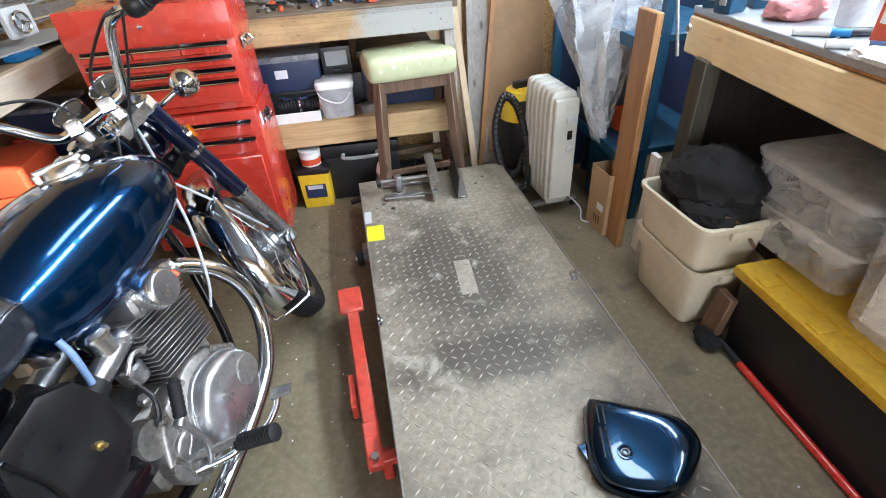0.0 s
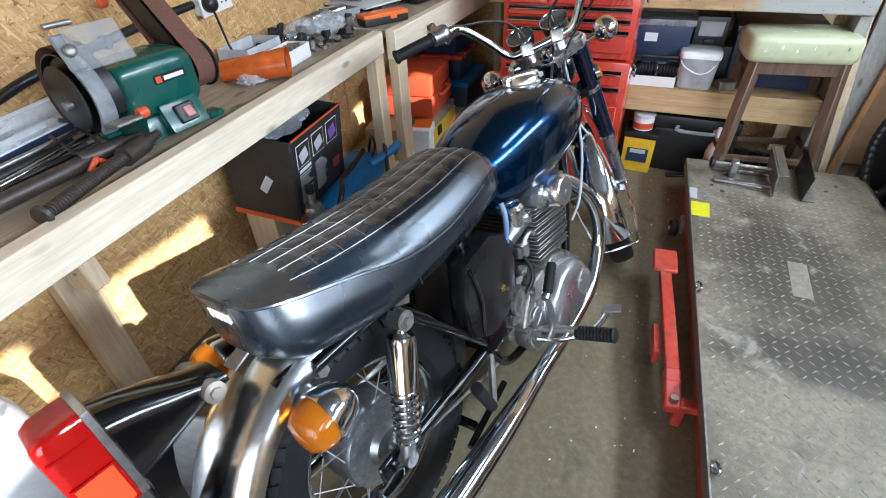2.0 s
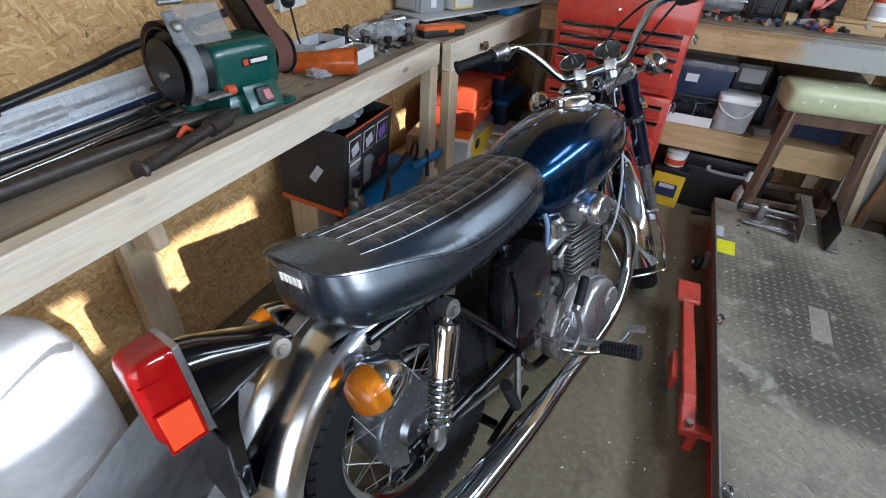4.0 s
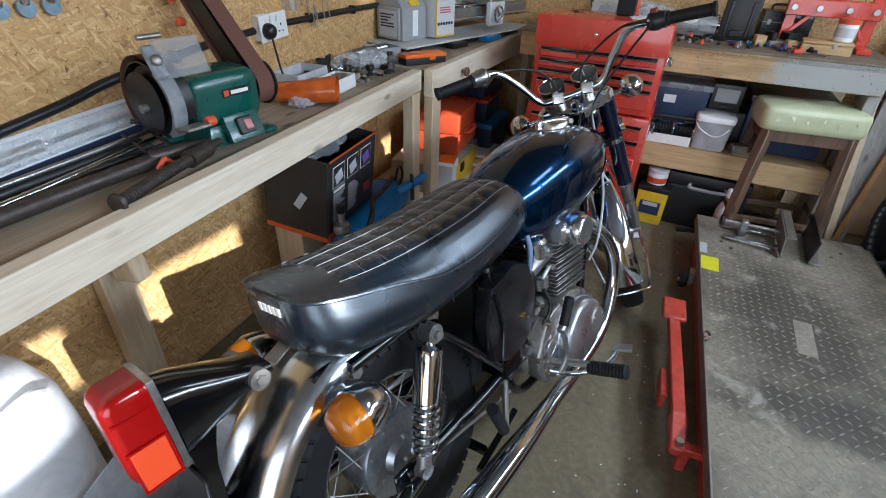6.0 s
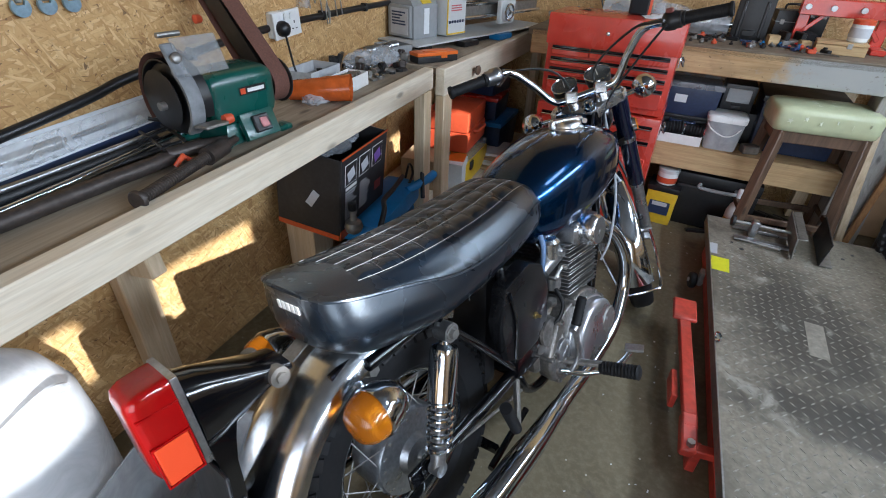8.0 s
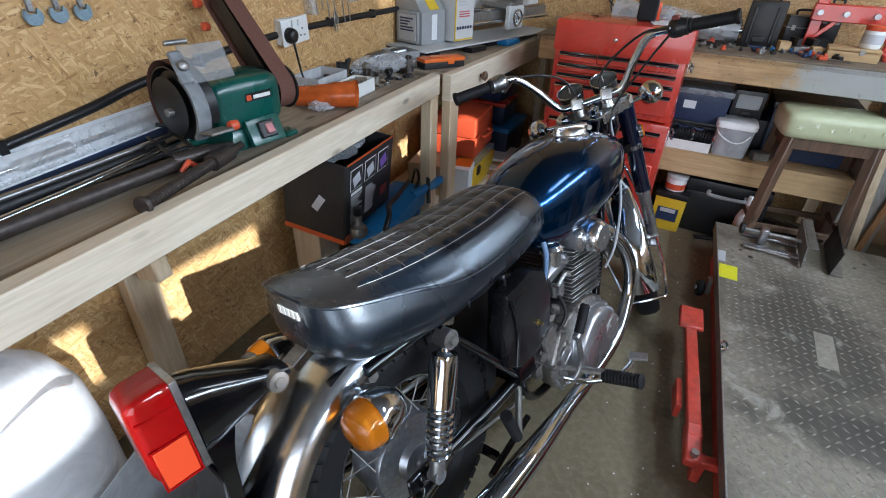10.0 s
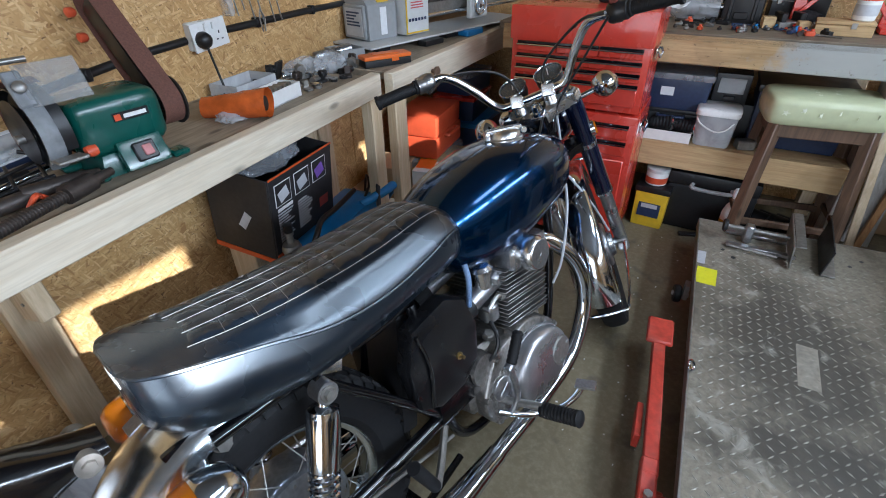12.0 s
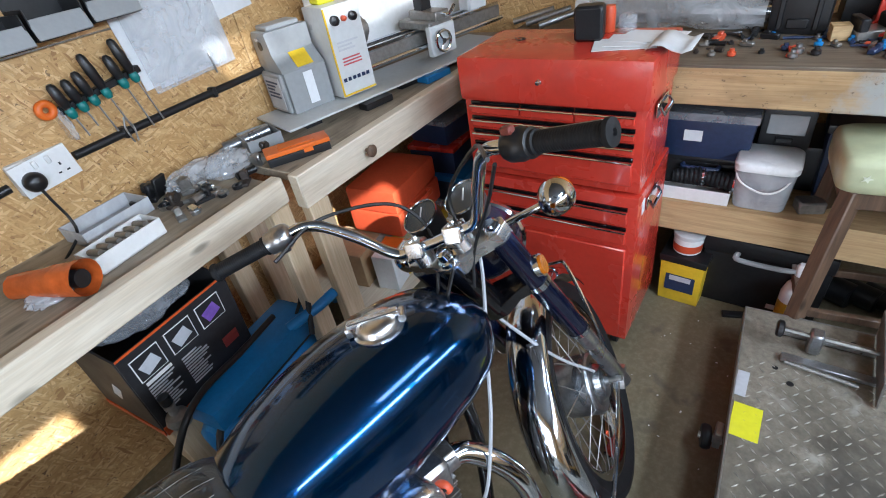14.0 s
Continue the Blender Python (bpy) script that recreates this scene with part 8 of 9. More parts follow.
for k in range(58):
    x, y = rnd.uniform(-0.36, 0.28), rnd.uniform(2.47, 2.74)
    mt, lb = rnd.choice(((DULL, "dull steel"), (BLACK, "black"), (IRON, "dark iron"), (BLACK, "black plastic"), (BLUEPLASTIC, "blue plastic"), (REDPLASTIC, "red plastic"), (ALLOY, "bright steel"), (IRON, "rusty iron"), (DULL, "oily steel"), (SLATE, "dark blue plastic")))
    L, R, a = rnd.uniform(0.04, 0.11), rnd.uniform(0.005, 0.011), rnd.uniform(0, 180)
    kd = rnd.randrange(4)
    if kd == 0:
        bm = rd((-L / 2, 0, R), (L * 0.1, 0, R), R, R * 0.9, 12)
        rod(bm, (L * 0.1, 0, R), (L * 0.8, 0, R * 0.8), R * 0.4, seg=8)
        nm, ct = "screwdriver", f"small {lb} screwdriver lying on the bench"
    elif kd == 1:
        bm = bx((0, 0, R), (L * 0.6, R * 2.6, R * 2), (0, 0, 0), 0.003)
        box(bm, (L * 0.12, 0, R * 2.2), (L * 0.2, R * 1.6, R * 1.6), (0, 0, 0), 0.002)
        nm, ct = "machine_part", f"small {lb} machined part on the bench"
    elif kd == 2:
        bm = tu([(R * 1.1, 0), (R * 1.5, R * 0.4), (R * 1.5, R * 1.4), (R * 0.8, R * 1.8), (R * 0.8, R * 2.6), (0, R * 2.6)], Matrix(), 12)
        nm, ct = "fitting", f"small {lb} turned fitting on the bench"
    else:
        bm = tb([(-L * 0.6, -R, R * 0.6), (-L * 0.1, 0, R * 0.6), (L * 0.3, R * 0.4, R * 0.8), (L * 0.6, R * 2, R * 0.6)], R * 0.5, 8, 4)
        tube(bm, [(-L * 0.6, R, R * 0.6), (-L * 0.1, 0, R * 0.7), (L * 0.3, -R * 0.4, R * 0.8), (L * 0.6, -R * 2, R * 0.6)], R * 0.5, 8)
        nm, ct = "pliers", f"small {lb} pliers lying open on the bench"
    solid(nm, bm, mt, ct, "tool", pose(x, y, NZ, 0, 0, a), group="bench clutter")
vs_ = thing("drill_press_vice", "dark cast machine vice on the bench", "vice", pose(0.125, 2.68, NZ, 0, 0, 20))
part("base", bx((0, 0, 0.015), (0.13, 0.08, 0.03), (0, 0, 0), 0.004), DULL, vs_)
part("jaw", bx((-0.05, 0, 0.045), (0.025, 0.08, 0.04), (0, 0, 0), 0.004), BLACK, vs_)
part("jaw", bx((0.025, 0, 0.045), (0.025, 0.08, 0.04), (0, 0, 0), 0.004), BLACK, vs_)
part("handle", rd((0.06, 0, 0.03), (0.12, 0, 0.03), 0.007), CHROME, vs_)
crumpled("rag", "black rag heaped on the bench", "rag", (0.19, 2.74, NZ), (0.05, 0.05, 0.035), CLOTHBLACK, 41)
solid("wall_cable", tb([(-0.98, 3.062, 1.30), (-0.93, 3.06, 1.12), (-0.80, 3.06, 1.05), (-0.72, 3.06, 1.16), (-0.80, 3.06, 1.24), (-0.90, 3.06, 1.10), (-0.86, 3.055, 0.99)], 0.005, 8, 8), BLACK, "black cable looped on the back wall", "cable")
solid("wall_cable", tb([(0.62, 3.055, 1.22), (0.70, 3.06, 1.19), (0.86, 3.06, 1.17), (1.1, 3.06, 1.20)], 0.007, 8, 8), BLACK, "black cable run on the back wall", "cable")
skt = thing("socket", "white wall socket with a black plug on the back wall", "socket", pose(0.585, 3.08, 1.21, 90, 0, 0))
part("plate", bx((0, 0, 0.010), (0.086, 0.086, 0.020), (0, 0, 0), 0.003), WHITE, skt)
part("plug", bx((-0.01, -0.005, 0.035), (0.045, 0.045, 0.03), (0, 0, 0), 0.010), BLACK, skt)
for k, (x, z) in enumerate(((-1.02, 1.12), (-1.10, 1.06), (-1.18, 1.10))):
    solid("pipe_offcut", rd((x, 2.80 + 0.04 * k, NZ + 0.02), (x + 0.18, 2.92, NZ + 0.06), 0.014), ALLOY, "bright metal pipe offcut behind the tool chest", "pipe", group="pipe offcuts")

# ---- shelf of the north bench ----
SZ = 0.474
db = thing("storage_box", "dark blue clear-lidded storage box on the shelf", "storage box", pose(-0.27, 2.645, SZ + 0.13))
part("body", bx((0, 0, 0.075), (0.30, 0.30, 0.15), (0, 0, 0), 0.02, 2, 1.05), SLATE, db)
part("lid", bx((0, 0, 0.16), (0.33, 0.33, 0.03), (0, 0, 0), 0.010, 2), SMOKE, db)
part("label", bx((-0.03, -0.158, 0.09), (0.06, 0.002, 0.04)), PAPER, db)
db0 = thing("storage_box", "dark grey flat storage box under the blue one", "storage box", pose(-0.26, 2.665, SZ))
part("body", bx((0, 0, 0.055), (0.34, 0.30, 0.11), (0, 0, 0), 0.02, 2, 1.03), BLACK, db0)
part("lid", bx((0, 0, 0.118), (0.35, 0.31, 0.02), (0, 0, 0), 0.006, 2), BLACK, db0)
part("handle", tb([(-0.06, -0.16, 0.10), (-0.05, -0.185, 0.10), (0.05, -0.185, 0.10), (0.06, -0.16, 0.10)], 0.008, 8), SLATE, db0)
bc = thing("battery_charger", "black ribbed battery charger box on the shelf", "charger", pose(-0.03, 2.66, SZ + 0.17))
part("body", bx((0, 0, 0.07), (0.15, 0.20, 0.14), (0, 0, 0), 0.012, 2), BLACK, bc)
part("panel", bx((0, -0.102, 0.085), (0.11, 0.004, 0.07), (0, 0, 0), 0.002), GREY, bc)
part("latch", bx((0, -0.106, 0.03), (0.05, 0.010, 0.02), (0, 0, 0), 0.003), BLACK, bc)
solid("storage_box", bx((-0.03, 2.70, SZ + 0.085), (0.26, 0.22, 0.168), (0, 0, 0), 0.014, 2), BLACK, "plain black box beneath the charger", "storage box")
db2 = thing("storage_box", "dark storage box with a white label behind the stool", "storage box", pose(0.27, 2.68, SZ))
part("body", bx((0, 0, 0.13), (0.36, 0.32, 0.26), (0, 0, 0), 0.02, 2, 1.04), SLATE, db2)
part("lid", bx((0, 0, 0.272), (0.39, 0.35, 0.03), (0, 0, 0), 0.010, 2), BLACK, db2)
part("label", bx((-0.02, -0.168, 0.22), (0.09, 0.002, 0.03)), PAPERGREY, db2)
tb_ = thing("plastic_tub", "clear plastic tub with a pale lid and wire handle", "tub", pose(-0.055, 2.480, SZ))
bm = bmesh.new()
skin(bm, [ring_super(bm, (0, 0, z), w, d, 6, 28, "z") for z, w, d in ((0.002, 0.076, 0.066), (0.010, 0.080, 0.070), (0.150, 0.090, 0.080))])
part("body", bm, MILKY, tb_, smooth=50)
bm = bmesh.new()
skin(bm, [ring_super(bm, (0, 0, z), w, d, 6, 28, "z") for z, w, d in ((0.150, 0.095, 0.085), (0.172, 0.096, 0.086), (0.180, 0.088, 0.078))])
part("lid", bm, WHITE, tb_, "pale snap-on lid", smooth=50)
part("handle", tb([(-0.094, -0.02, 0.155), (-0.07, -0.088, 0.12), (0.0, -0.094, 0.085), (0.05, -0.090, 0.10), (0.09, -0.05, 0.15)], 0.0035, 8), WHITE, tb_)
for k in range(5):
    part("content", bx((-0.04 + 0.02 * k, -0.02 + 0.015 * (k % 3), 0.04 + 0.018 * k), (0.06, 0.05, 0.02), (10 * k, 20, 30 * k), 0.003), GREY, tb_)
wt = thing("white_tray", "white plastic tray of chrome air filters on the shelf", "tray", pose(-0.275, 2.465, SZ))
for c, s in (((0, 0, 0.003), (0.26, 0.11, 0.006)), ((0, -0.054, 0.026), (0.26, 0.004, 0.050)), ((0, 0.054, 0.026), (0.26, 0.004, 0.050)), ((-0.129, 0, 0.026), (0.004, 0.11, 0.050)), ((0.129, 0, 0.026), (0.004, 0.11, 0.050))):
    part("side", bx(c, s), WHITE, wt)
for k in range(2):
    f = thing("air_filter", "small black cone air filter with a chrome end", "air filter", pose(-0.295 + 0.11 * k, 2.465, SZ + 0.072, 0, 90, 14 - 20 * k), group="air filters")
    part("cone", tu([(0.022, -0.05)] + [((0.026 + 0.012 * i / 12) * (1.0 if i % 2 else 0.88), -0.045 + 0.0075 * i) for i in range(13)] + [(0.030, 0.05)], Matrix(), 24), RUBBER, f)
    part("end_cap", tu([(0.034, 0.046), (0.036, 0.052), (0.030, 0.062), (0, 0.064)], Matrix(), 24, False), CHROME, f)
solid("metal_part", bx((0.09, 2.465, SZ + 0.022), (0.08, 0.06, 0.044), (0, 0, 20), 0.006), DULL, "dark steel block on the shelf", "spare part")

# ---- on the floor below ----
yb = thing("paint_box", "yellow and black printed plastic bucket box on the floor", "box", pose(-0.243, 2.455, 0.0, 0, 0, -4))
part("body", bx((0, 0, 0.10), (0.155, 0.15, 0.20), (0, 0, 0), 0.008, 2, 1.05), YELLOW, yb)
part("lid", bx((0, 0, 0.215), (0.175, 0.165, 0.032), (0, 0, 0), 0.008, 2), BLACK, yb)
part("label", bx((0.0, -0.078, 0.105), (0.11, 0.003, 0.085), (-3, 0, 0)), SLATE, yb)
part("label_bar", bx((0.0, -0.0805, 0.125), (0.08, 0.002, 0.022), (-3, 0, 0)), PAPERGREY, yb)
pt = thing("paste_tub", "small white tub with a red band on the yellow box", "tub", pose(-0.249, 2.445, 0.232))
part("body", tu([(0.046, 0), (0.052, 0.004), (0.055, 0.075), (0.053, 0.08)], Matrix(), 26), WHITE, pt)
part("band", tu([(0.0535, 0.012), (0.0548, 0.045)], Matrix(), 26, False), REDPLASTIC, pt)
part("lid", tu([(0.057, 0.072), (0.058, 0.088), (0.052, 0.092), (0, 0.092)], Matrix(), 26, False), PALEGREY, pt)
tc = thing("tool_box", "large black plastic tool box with a handle on the floor", "tool box", pose(0.02, 2.56, 0.0, 0, 0, -2))
part("body", bx((0, 0, 0.125), (0.40, 0.24, 0.25), (0, 0, 0), 0.018, 2, 1.03), BLACK, tc)
part("lid", bx((0, 0, 0.285), (0.42, 0.26, 0.07), (0, 0, 0), 0.018, 2), BLACK, tc)
part("handle", tb([(-0.09, -0.132, 0.27), (-0.08, -0.155, 0.255), (0.08, -0.155, 0.255), (0.09, -0.132, 0.27)], 0.010, 8), GREY, tc)
part("sticker", bx((0.06, -0.123, 0.045), (0.035, 0.002, 0.022)), PAPER, tc)
bt = thing("spray_bottle", "white plastic bottle with a printed label on the floor", "bottle", pose(0.125, 2.405, 0.0))
part("body", tu([(0.036, 0), (0.040, 0.006), (0.040, 0.16), (0.030, 0.20), (0.014, 0.225), (0.014, 0.25)], Matrix(), 24), WHITE, bt)
part("label", tu([(0.0406, 0.03), (0.0406, 0.13)], Matrix(), 24, False), OCHRE, bt)
part("cap", tu([(0.016, 0.245), (0.017, 0.285), (0.010, 0.295), (0, 0.295)], Matrix(), 18, False), WHITE, bt)
solid("metal_offcut", bx((-0.01, 2.39, 0.008), (0.14, 0.030, 0.014), (0, 0, 18), 0.002), BLACK, "dark flat bar offcut on the floor", "offcut")
for k, (x, z, r) in enumerate(((0.30, 0.05, 0.05), (0.38, 0.05, 0.045), (0.46, 0.045, 0.045))):
    solid("canister", rd((x - 0.10, 2.66, z), (x + 0.02, 2.60, z), r, seg=24), BLACK, "dark round canister lying under the bench", "canister", group="canisters")
bm = bmesh.new()
rnd = random.Random(77)
for k in range(90):
    x, y = rnd.uniform(-0.6, 0.0), rnd.uniform(-0.2, 2.3)
    if k > 70:
        x = rnd.uniform(0.80, 1.12)
    s = rnd.uniform(0.0015, 0.0045)
    box(bm, (x, y, s * 0.3), (s * rnd.uniform(1, 2.5), s, s * 0.6), (0, 0, rnd.uniform(0, 90)))
solid("floor_debris", bm, PAPER, "tiny pale chips scattered on the floor", "debris", kind="stuff")

# ---- north-east corner ----
def plank(label, c, s, rot, mat_, cat="board"):
    return solid("board", bx(c, s, rot, 0.002), mat_, label, cat, group="boards leaning in the corner")


plank("pale pine batten leaning on the bench end", (0.625, 2.62, 0.55), (0.035, 0.022, 1.12), (-12, -4, 0), PINE_Z)
plank("grey painted plank leaning against the wall", (0.745, 2.80, 0.62), (0.115, 0.022, 1.26), (-14, 3, 0), GREYWOOD)
plank("slim brown batten leaning against the wall", (0.80, 2.74, 0.60), (0.030, 0.025, 1.22), (-15, 9, 0), BROWNWOOD)
plank("wide pale plywood sheet leaning against the wall", (0.99, 2.90, 0.66), (0.36, 0.014, 1.30), (-9, 0, 0), PLY)
plank("yellow pine stud beside the bench leg", (0.655, 2.88, 0.50), (0.05, 0.04, 1.0), (-4, 0, 0), PINE_Z)
vac = thing("vacuum_cleaner", "black and yellow workshop vacuum cleaner with a ribbed hose", "vacuum cleaner", pose(0.935, 2.50, 0.0) @ Matrix.Diagonal((0.86, 0.86, 1.04, 1)))
part("tank", tu([(0.13, 0.05), (0.15, 0.06), (0.155, 0.30), (0.15, 0.33)], Matrix(), 30), BLACK, vac)
part("motor_head", tu([(0.155, 0.33), (0.15, 0.40), (0.11, 0.47), (0.06, 0.485), (0, 0.487)], Matrix(), 30, False), YELLOW, vac, "bright yellow motor head")
part("top_grip", bx((0, -0.01, 0.50), (0.15, 0.05, 0.035), (0, 0, 12), 0.012, 2), BLACK, vac)
part("front_panel", bx((-0.02, -0.135, 0.39), (0.10, 0.03, 0.10), (-18, 0, 0), 0.012, 2), BLACK, vac)
for a in range(4):
    part("castor", rd((0.12 * math.cos(a * 1.57 + 0.7), 0.12 * math.sin(a * 1.57 + 0.7), 0.03), (0.145 * math.cos(a * 1.57 + 0.7), 0.145 * math.sin(a * 1.57 + 0.7), 0.03), 0.028), BLACK, vac)
hp = smooth_path([(-0.02, -0.15, 0.20), (-0.10, -0.24, 0.10), (-0.20, -0.28, 0.14), (-0.25, -0.26, 0.34), (-0.20, -0.24, 0.50), (-0.12, -0.25, 0.46), (-0.07, -0.29, 0.30), (-0.06, -0.34, 0.12), (-0.12, -0.38, 0.03), (-0.20, -0.36, 0.025)], 14)
bm = bmesh.new()
rings, prev = [], None
for i, p in enumerate(hp):
    d = (hp[min(i + 1, len(hp) - 1)] - hp[max(i - 1, 0)]).normalized()
    x = d.cross(prev if prev is not None else Vector((0, 0, 1))).normalized()
    y = x.cross(d).normalized()
    prev = y
    r = 0.020 if i % 2 else 0.0235
    rings.append([bm.verts.new(p + r * (math.cos(a) * x + math.sin(a) * y)) for a in (2 * math.pi * j / 12 for j in range(12))])
skin(bm, rings)
part("hose", bm, BLACK, vac, "ribbed black hose", smooth=20)

ht = thing("oil_heater", "cream white oil-filled radiator with rounded fins", "heater", Matrix.Translation((0.958, 2.14, 0.0)) @ Matrix.Rotation(radians(5), 4, "Z"))
for k in range(6):
    bm = bmesh.new()
    y = -0.115 + k * 0.050
    rings = [ring_super(bm, (0, y + d, 0.335), w, 0.285 * (1 if abs(d) < 0.015 else 0.975), 7, 32) for d, w in ((-0.020, 0.058), (-0.014, 0.066), (0.014, 0.066), (0.020, 0.058))]
    skin(bm, rings)
    part("fin", bm, HEATER, ht, smooth=50)
cpn = part("control_panel", bx((0.0, -0.155, 0.345), (0.115, 0.034, 0.50), (0, 0, 0), 0.014, 3), HEATER, ht)
for z, r in ((0.50, 0.024), (0.36, 0.018)):
    part("dial", tu([(r, 0), (r * 0.92, 0.010), (r * 0.5, 0.013), (0, 0.014)], pose(0.02, -0.172, z, 90, 0, 0), 24, False), PALEGREY, cpn)
part("switch", bx((0.02, -0.173, 0.425), (0.024, 0.006, 0.042), (0, 0, 0), 0.002), BLACK, cpn)
for y in (-0.10, 0.12):
    part("foot", bx((0, y, 0.045), (0.24, 0.035, 0.020), (0, 0, 0), 0.004), DULL, ht)
    for s in (-0.11, 0.11):
        part("castor", rd((s - 0.010, y, 0.021), (s + 0.010, y, 0.021), 0.021), BLACK, ht)
part("cable", tb([(0.05, -0.17, 0.10), (0.09, -0.22, 0.05), (0.08, -0.27, 0.008), (0.16, -0.30, 0.006), (0.22, -0.22, 0.006), (0.20, -0.12, 0.01)], 0.004, 8, 8), GREYCABLE, ht)

rkb = thing("storage_rack", "blue steel storage rack draped with clear sheeting", "rack")
for x, y in ((1.075, 2.42), (1.30, 2.42), (1.30, 1.86), (1.60, 2.42)):
    part("upright", bx((x, y, 0.60), (0.040, 0.040, 1.20), (0, 0, 0), 0.003), RACKBLUE, rkb)
for z in (0.36, 0.84):
    part("shelf", bx((1.42, 2.15, z), (0.50, 0.62, 0.03), (0, 0, 0), 0.003), RACKBLUE, rkb)
    part("beam", bx((1.17, 2.14, z), (0.03, 0.62, 0.05), (0, 0, 0), 0.003), RACKBLUE, rkb)
part("side_panel", bx((1.205, 2.0, 0.18), (0.012, 0.36, 0.35), (0, 0, 0), 0.002), RACKBLUE, rkb)
part("back_sheet", bx((1.55, 2.455, 0.75), (0.96, 0.008, 1.46)), SLATE, rkb, "dark navy back sheet")
part("side_panel", bx((1.325, 2.14, 0.60), (0.008, 0.58, 0.44)), SLATE, rkb)
part("top_rail", bx((1.18, 2.36, 1.02), (0.26, 0.03, 0.05), (0, 20, 0), 0.003), RACKBLUE, rkb)
for k, (x, y, z, mt, lb) in enumerate(((1.21, 2.20, 0.376, BLACK, "black box of parts on the rack"), (1.32, 2.05, 0.376, REDPLASTIC, "red box on the rack"), (1.25, 2.33, 0.376, WHITE, "white carton on the rack"), (1.40, 2.22, 0.376, SLATE, "dark blue box on the rack"))):
    solid("parts_box", bx((x, y, z + 0.045 + 0.01 * k), (0.10, 0.13, 0.09 + 0.02 * k), (0, 0, 8 * k), 0.004), mt, lb, "box", group="boxes on the rack")
solid("spring_spool", tu([(0.02, 0)] + [(0.032 if i % 2 else 0.022, 0.006 + 0.01 * i) for i in range(9)] + [(0.02, 0.10)], pose(1.18, 2.25, 0.87, 70, 0, 30), 18), DULL, "dark coil spring on the rack", "spring")
# clear sheet hanging over the rack
bm = bmesh.new()
grid = []
for i in range(19):
    u = i / 18
    row = []
    for j in range(15):
        w = j / 14
        half = 0.40 * (1 - 0.86 * u)
        x = 1.10 + 0.035 * u + (w - 0.5) * half * 1.7 + 0.02 * math.sin(w * 17 + u * 3)
        y = 1.95 + (w - 0.5) * 0.10 + 0.045 * math.sin(w * 23 + u * 5) + 0.02 * noise.noise(Vector((w * 7, u * 6, 3)))
        row.append(bm.verts.new((x, y, 1.16 - 0.74 * u)))
    grid.append(row)
skin(bm, grid, False, False)
pls = solid("plastic_sheet", bm, FILM, "crinkled clear polythene sheet hanging from the rack", "sheet", smooth=25)
pls.modifiers.new("thickness", "SOLIDIFY").thickness = 0.0012
cd = thing("carton", "tall narrow open brown cardboard carton beside the post", "carton", pose(1.145, 1.82, 0.0, 0, 0, 6))
for c, s in (((0, -0.075, 0.155), (0.10, 0.004, 0.31)), ((-0.05, 0, 0.155), (0.004, 0.15, 0.31)), ((0.05, 0, 0.155), (0.004, 0.15, 0.31)), ((0, 0.075, 0.155), (0.10, 0.004, 0.31)), ((0, 0, 0.003), (0.10, 0.15, 0.005))):
    part("side", bx(c, s), CARD, cd)
part("label", bx((-0.0525, -0.03, 0.13), (0.002, 0.05, 0.035)), PAPER, cd)
for k in range(3):
    part("print_bar", bx((-0.0525, -0.03 + 0.02 * k, 0.06), (0.001, 0.010, 0.04)), DARKWOOD, cd)
solid("floor_cable", tb([(0.80, 2.28, 0.006), (0.72, 2.36, 0.006), (0.66, 2.40, 0.006), (0.70, 2.47, 0.006), (0.80, 2.45, 0.006)], 0.005, 8, 8), BLACK, "black cable lying on the floor", "cable")

# ---- under the east bench ----
def tub(name, label, c, w, d, h, rot):
    t = thing(name, label, "tub", Matrix.Translation(c) @ Matrix.Rotation(radians(rot), 4, "Z"))
    bm = bmesh.new()
    skin(bm, [ring_super(bm, (0, 0, z), w * k / 2, d * k / 2, 8, 32, "z") for z, k in ((0.0, 0.84), (0.012, 0.87), (h * 0.72, 0.94), (h * 0.73, 1.0), (h * 0.98, 1.03), (h, 1.05), (h, 0.99), (h * 0.75, 0.93), (0.03, 0.82))])
    part("body", bm, CREAM, t, smooth=40)
    bm = bmesh.new()
    skin(bm, [ring_super(bm, (0, 0, h + dz), w * k / 2, d * k / 2, 8, 32, "z") for dz, k in ((-0.012, 1.055), (-0.014, 1.085), (0.002, 1.09), (0.005, 1.06), (0.003, 1.0), (-0.006, 0.985))], False)
    part("rolled_rim", bm, CREAM, t, smooth=50)
    for s in (-1, 1):
        part("handle_lug", bx((0, s * d * 0.535, h * 0.90), (w * 0.34, 0.016, 0.030), (0, 0, 0), 0.006, 2), CREAM, t)
    return t


tub("plastic_tub", "scuffed cream plastic tub with a stepped rim", (1.235, 1.285, 0.0), 0.27, 0.36, 0.255, 4)
tub("plastic_tub", "cream plastic tub nested in another tub", (1.23, 1.295, 0.13), 0.275, 0.365, 0.30, 4)
crumpled("clothing", "heap of black clothing in the cream tub", "clothing", (1.255, 1.31, 0.36), (0.135, 0.18, 0.13), CLOTHBLACK, 51)
crumpled("clothing", "folded black garment over the tub edge", "clothing", (1.18, 1.21, 0.40), (0.07, 0.10, 0.045), CLOTHBLACK, 57)
for k, (c, r) in enumerate((((1.20, 1.36, 0.455), (0.075, 0.085, 0.050)), ((1.30, 1.28, 0.470), (0.080, 0.070, 0.045)), ((1.245, 1.19, 0.430), (0.085, 0.055, 0.040)), ((1.315, 1.39, 0.450), (0.060, 0.080, 0.050)))):
    crumpled("clothing", "crumpled black garment heaped in the cream tub", "clothing", c, r, CLOTHBLACK, 61 + k)
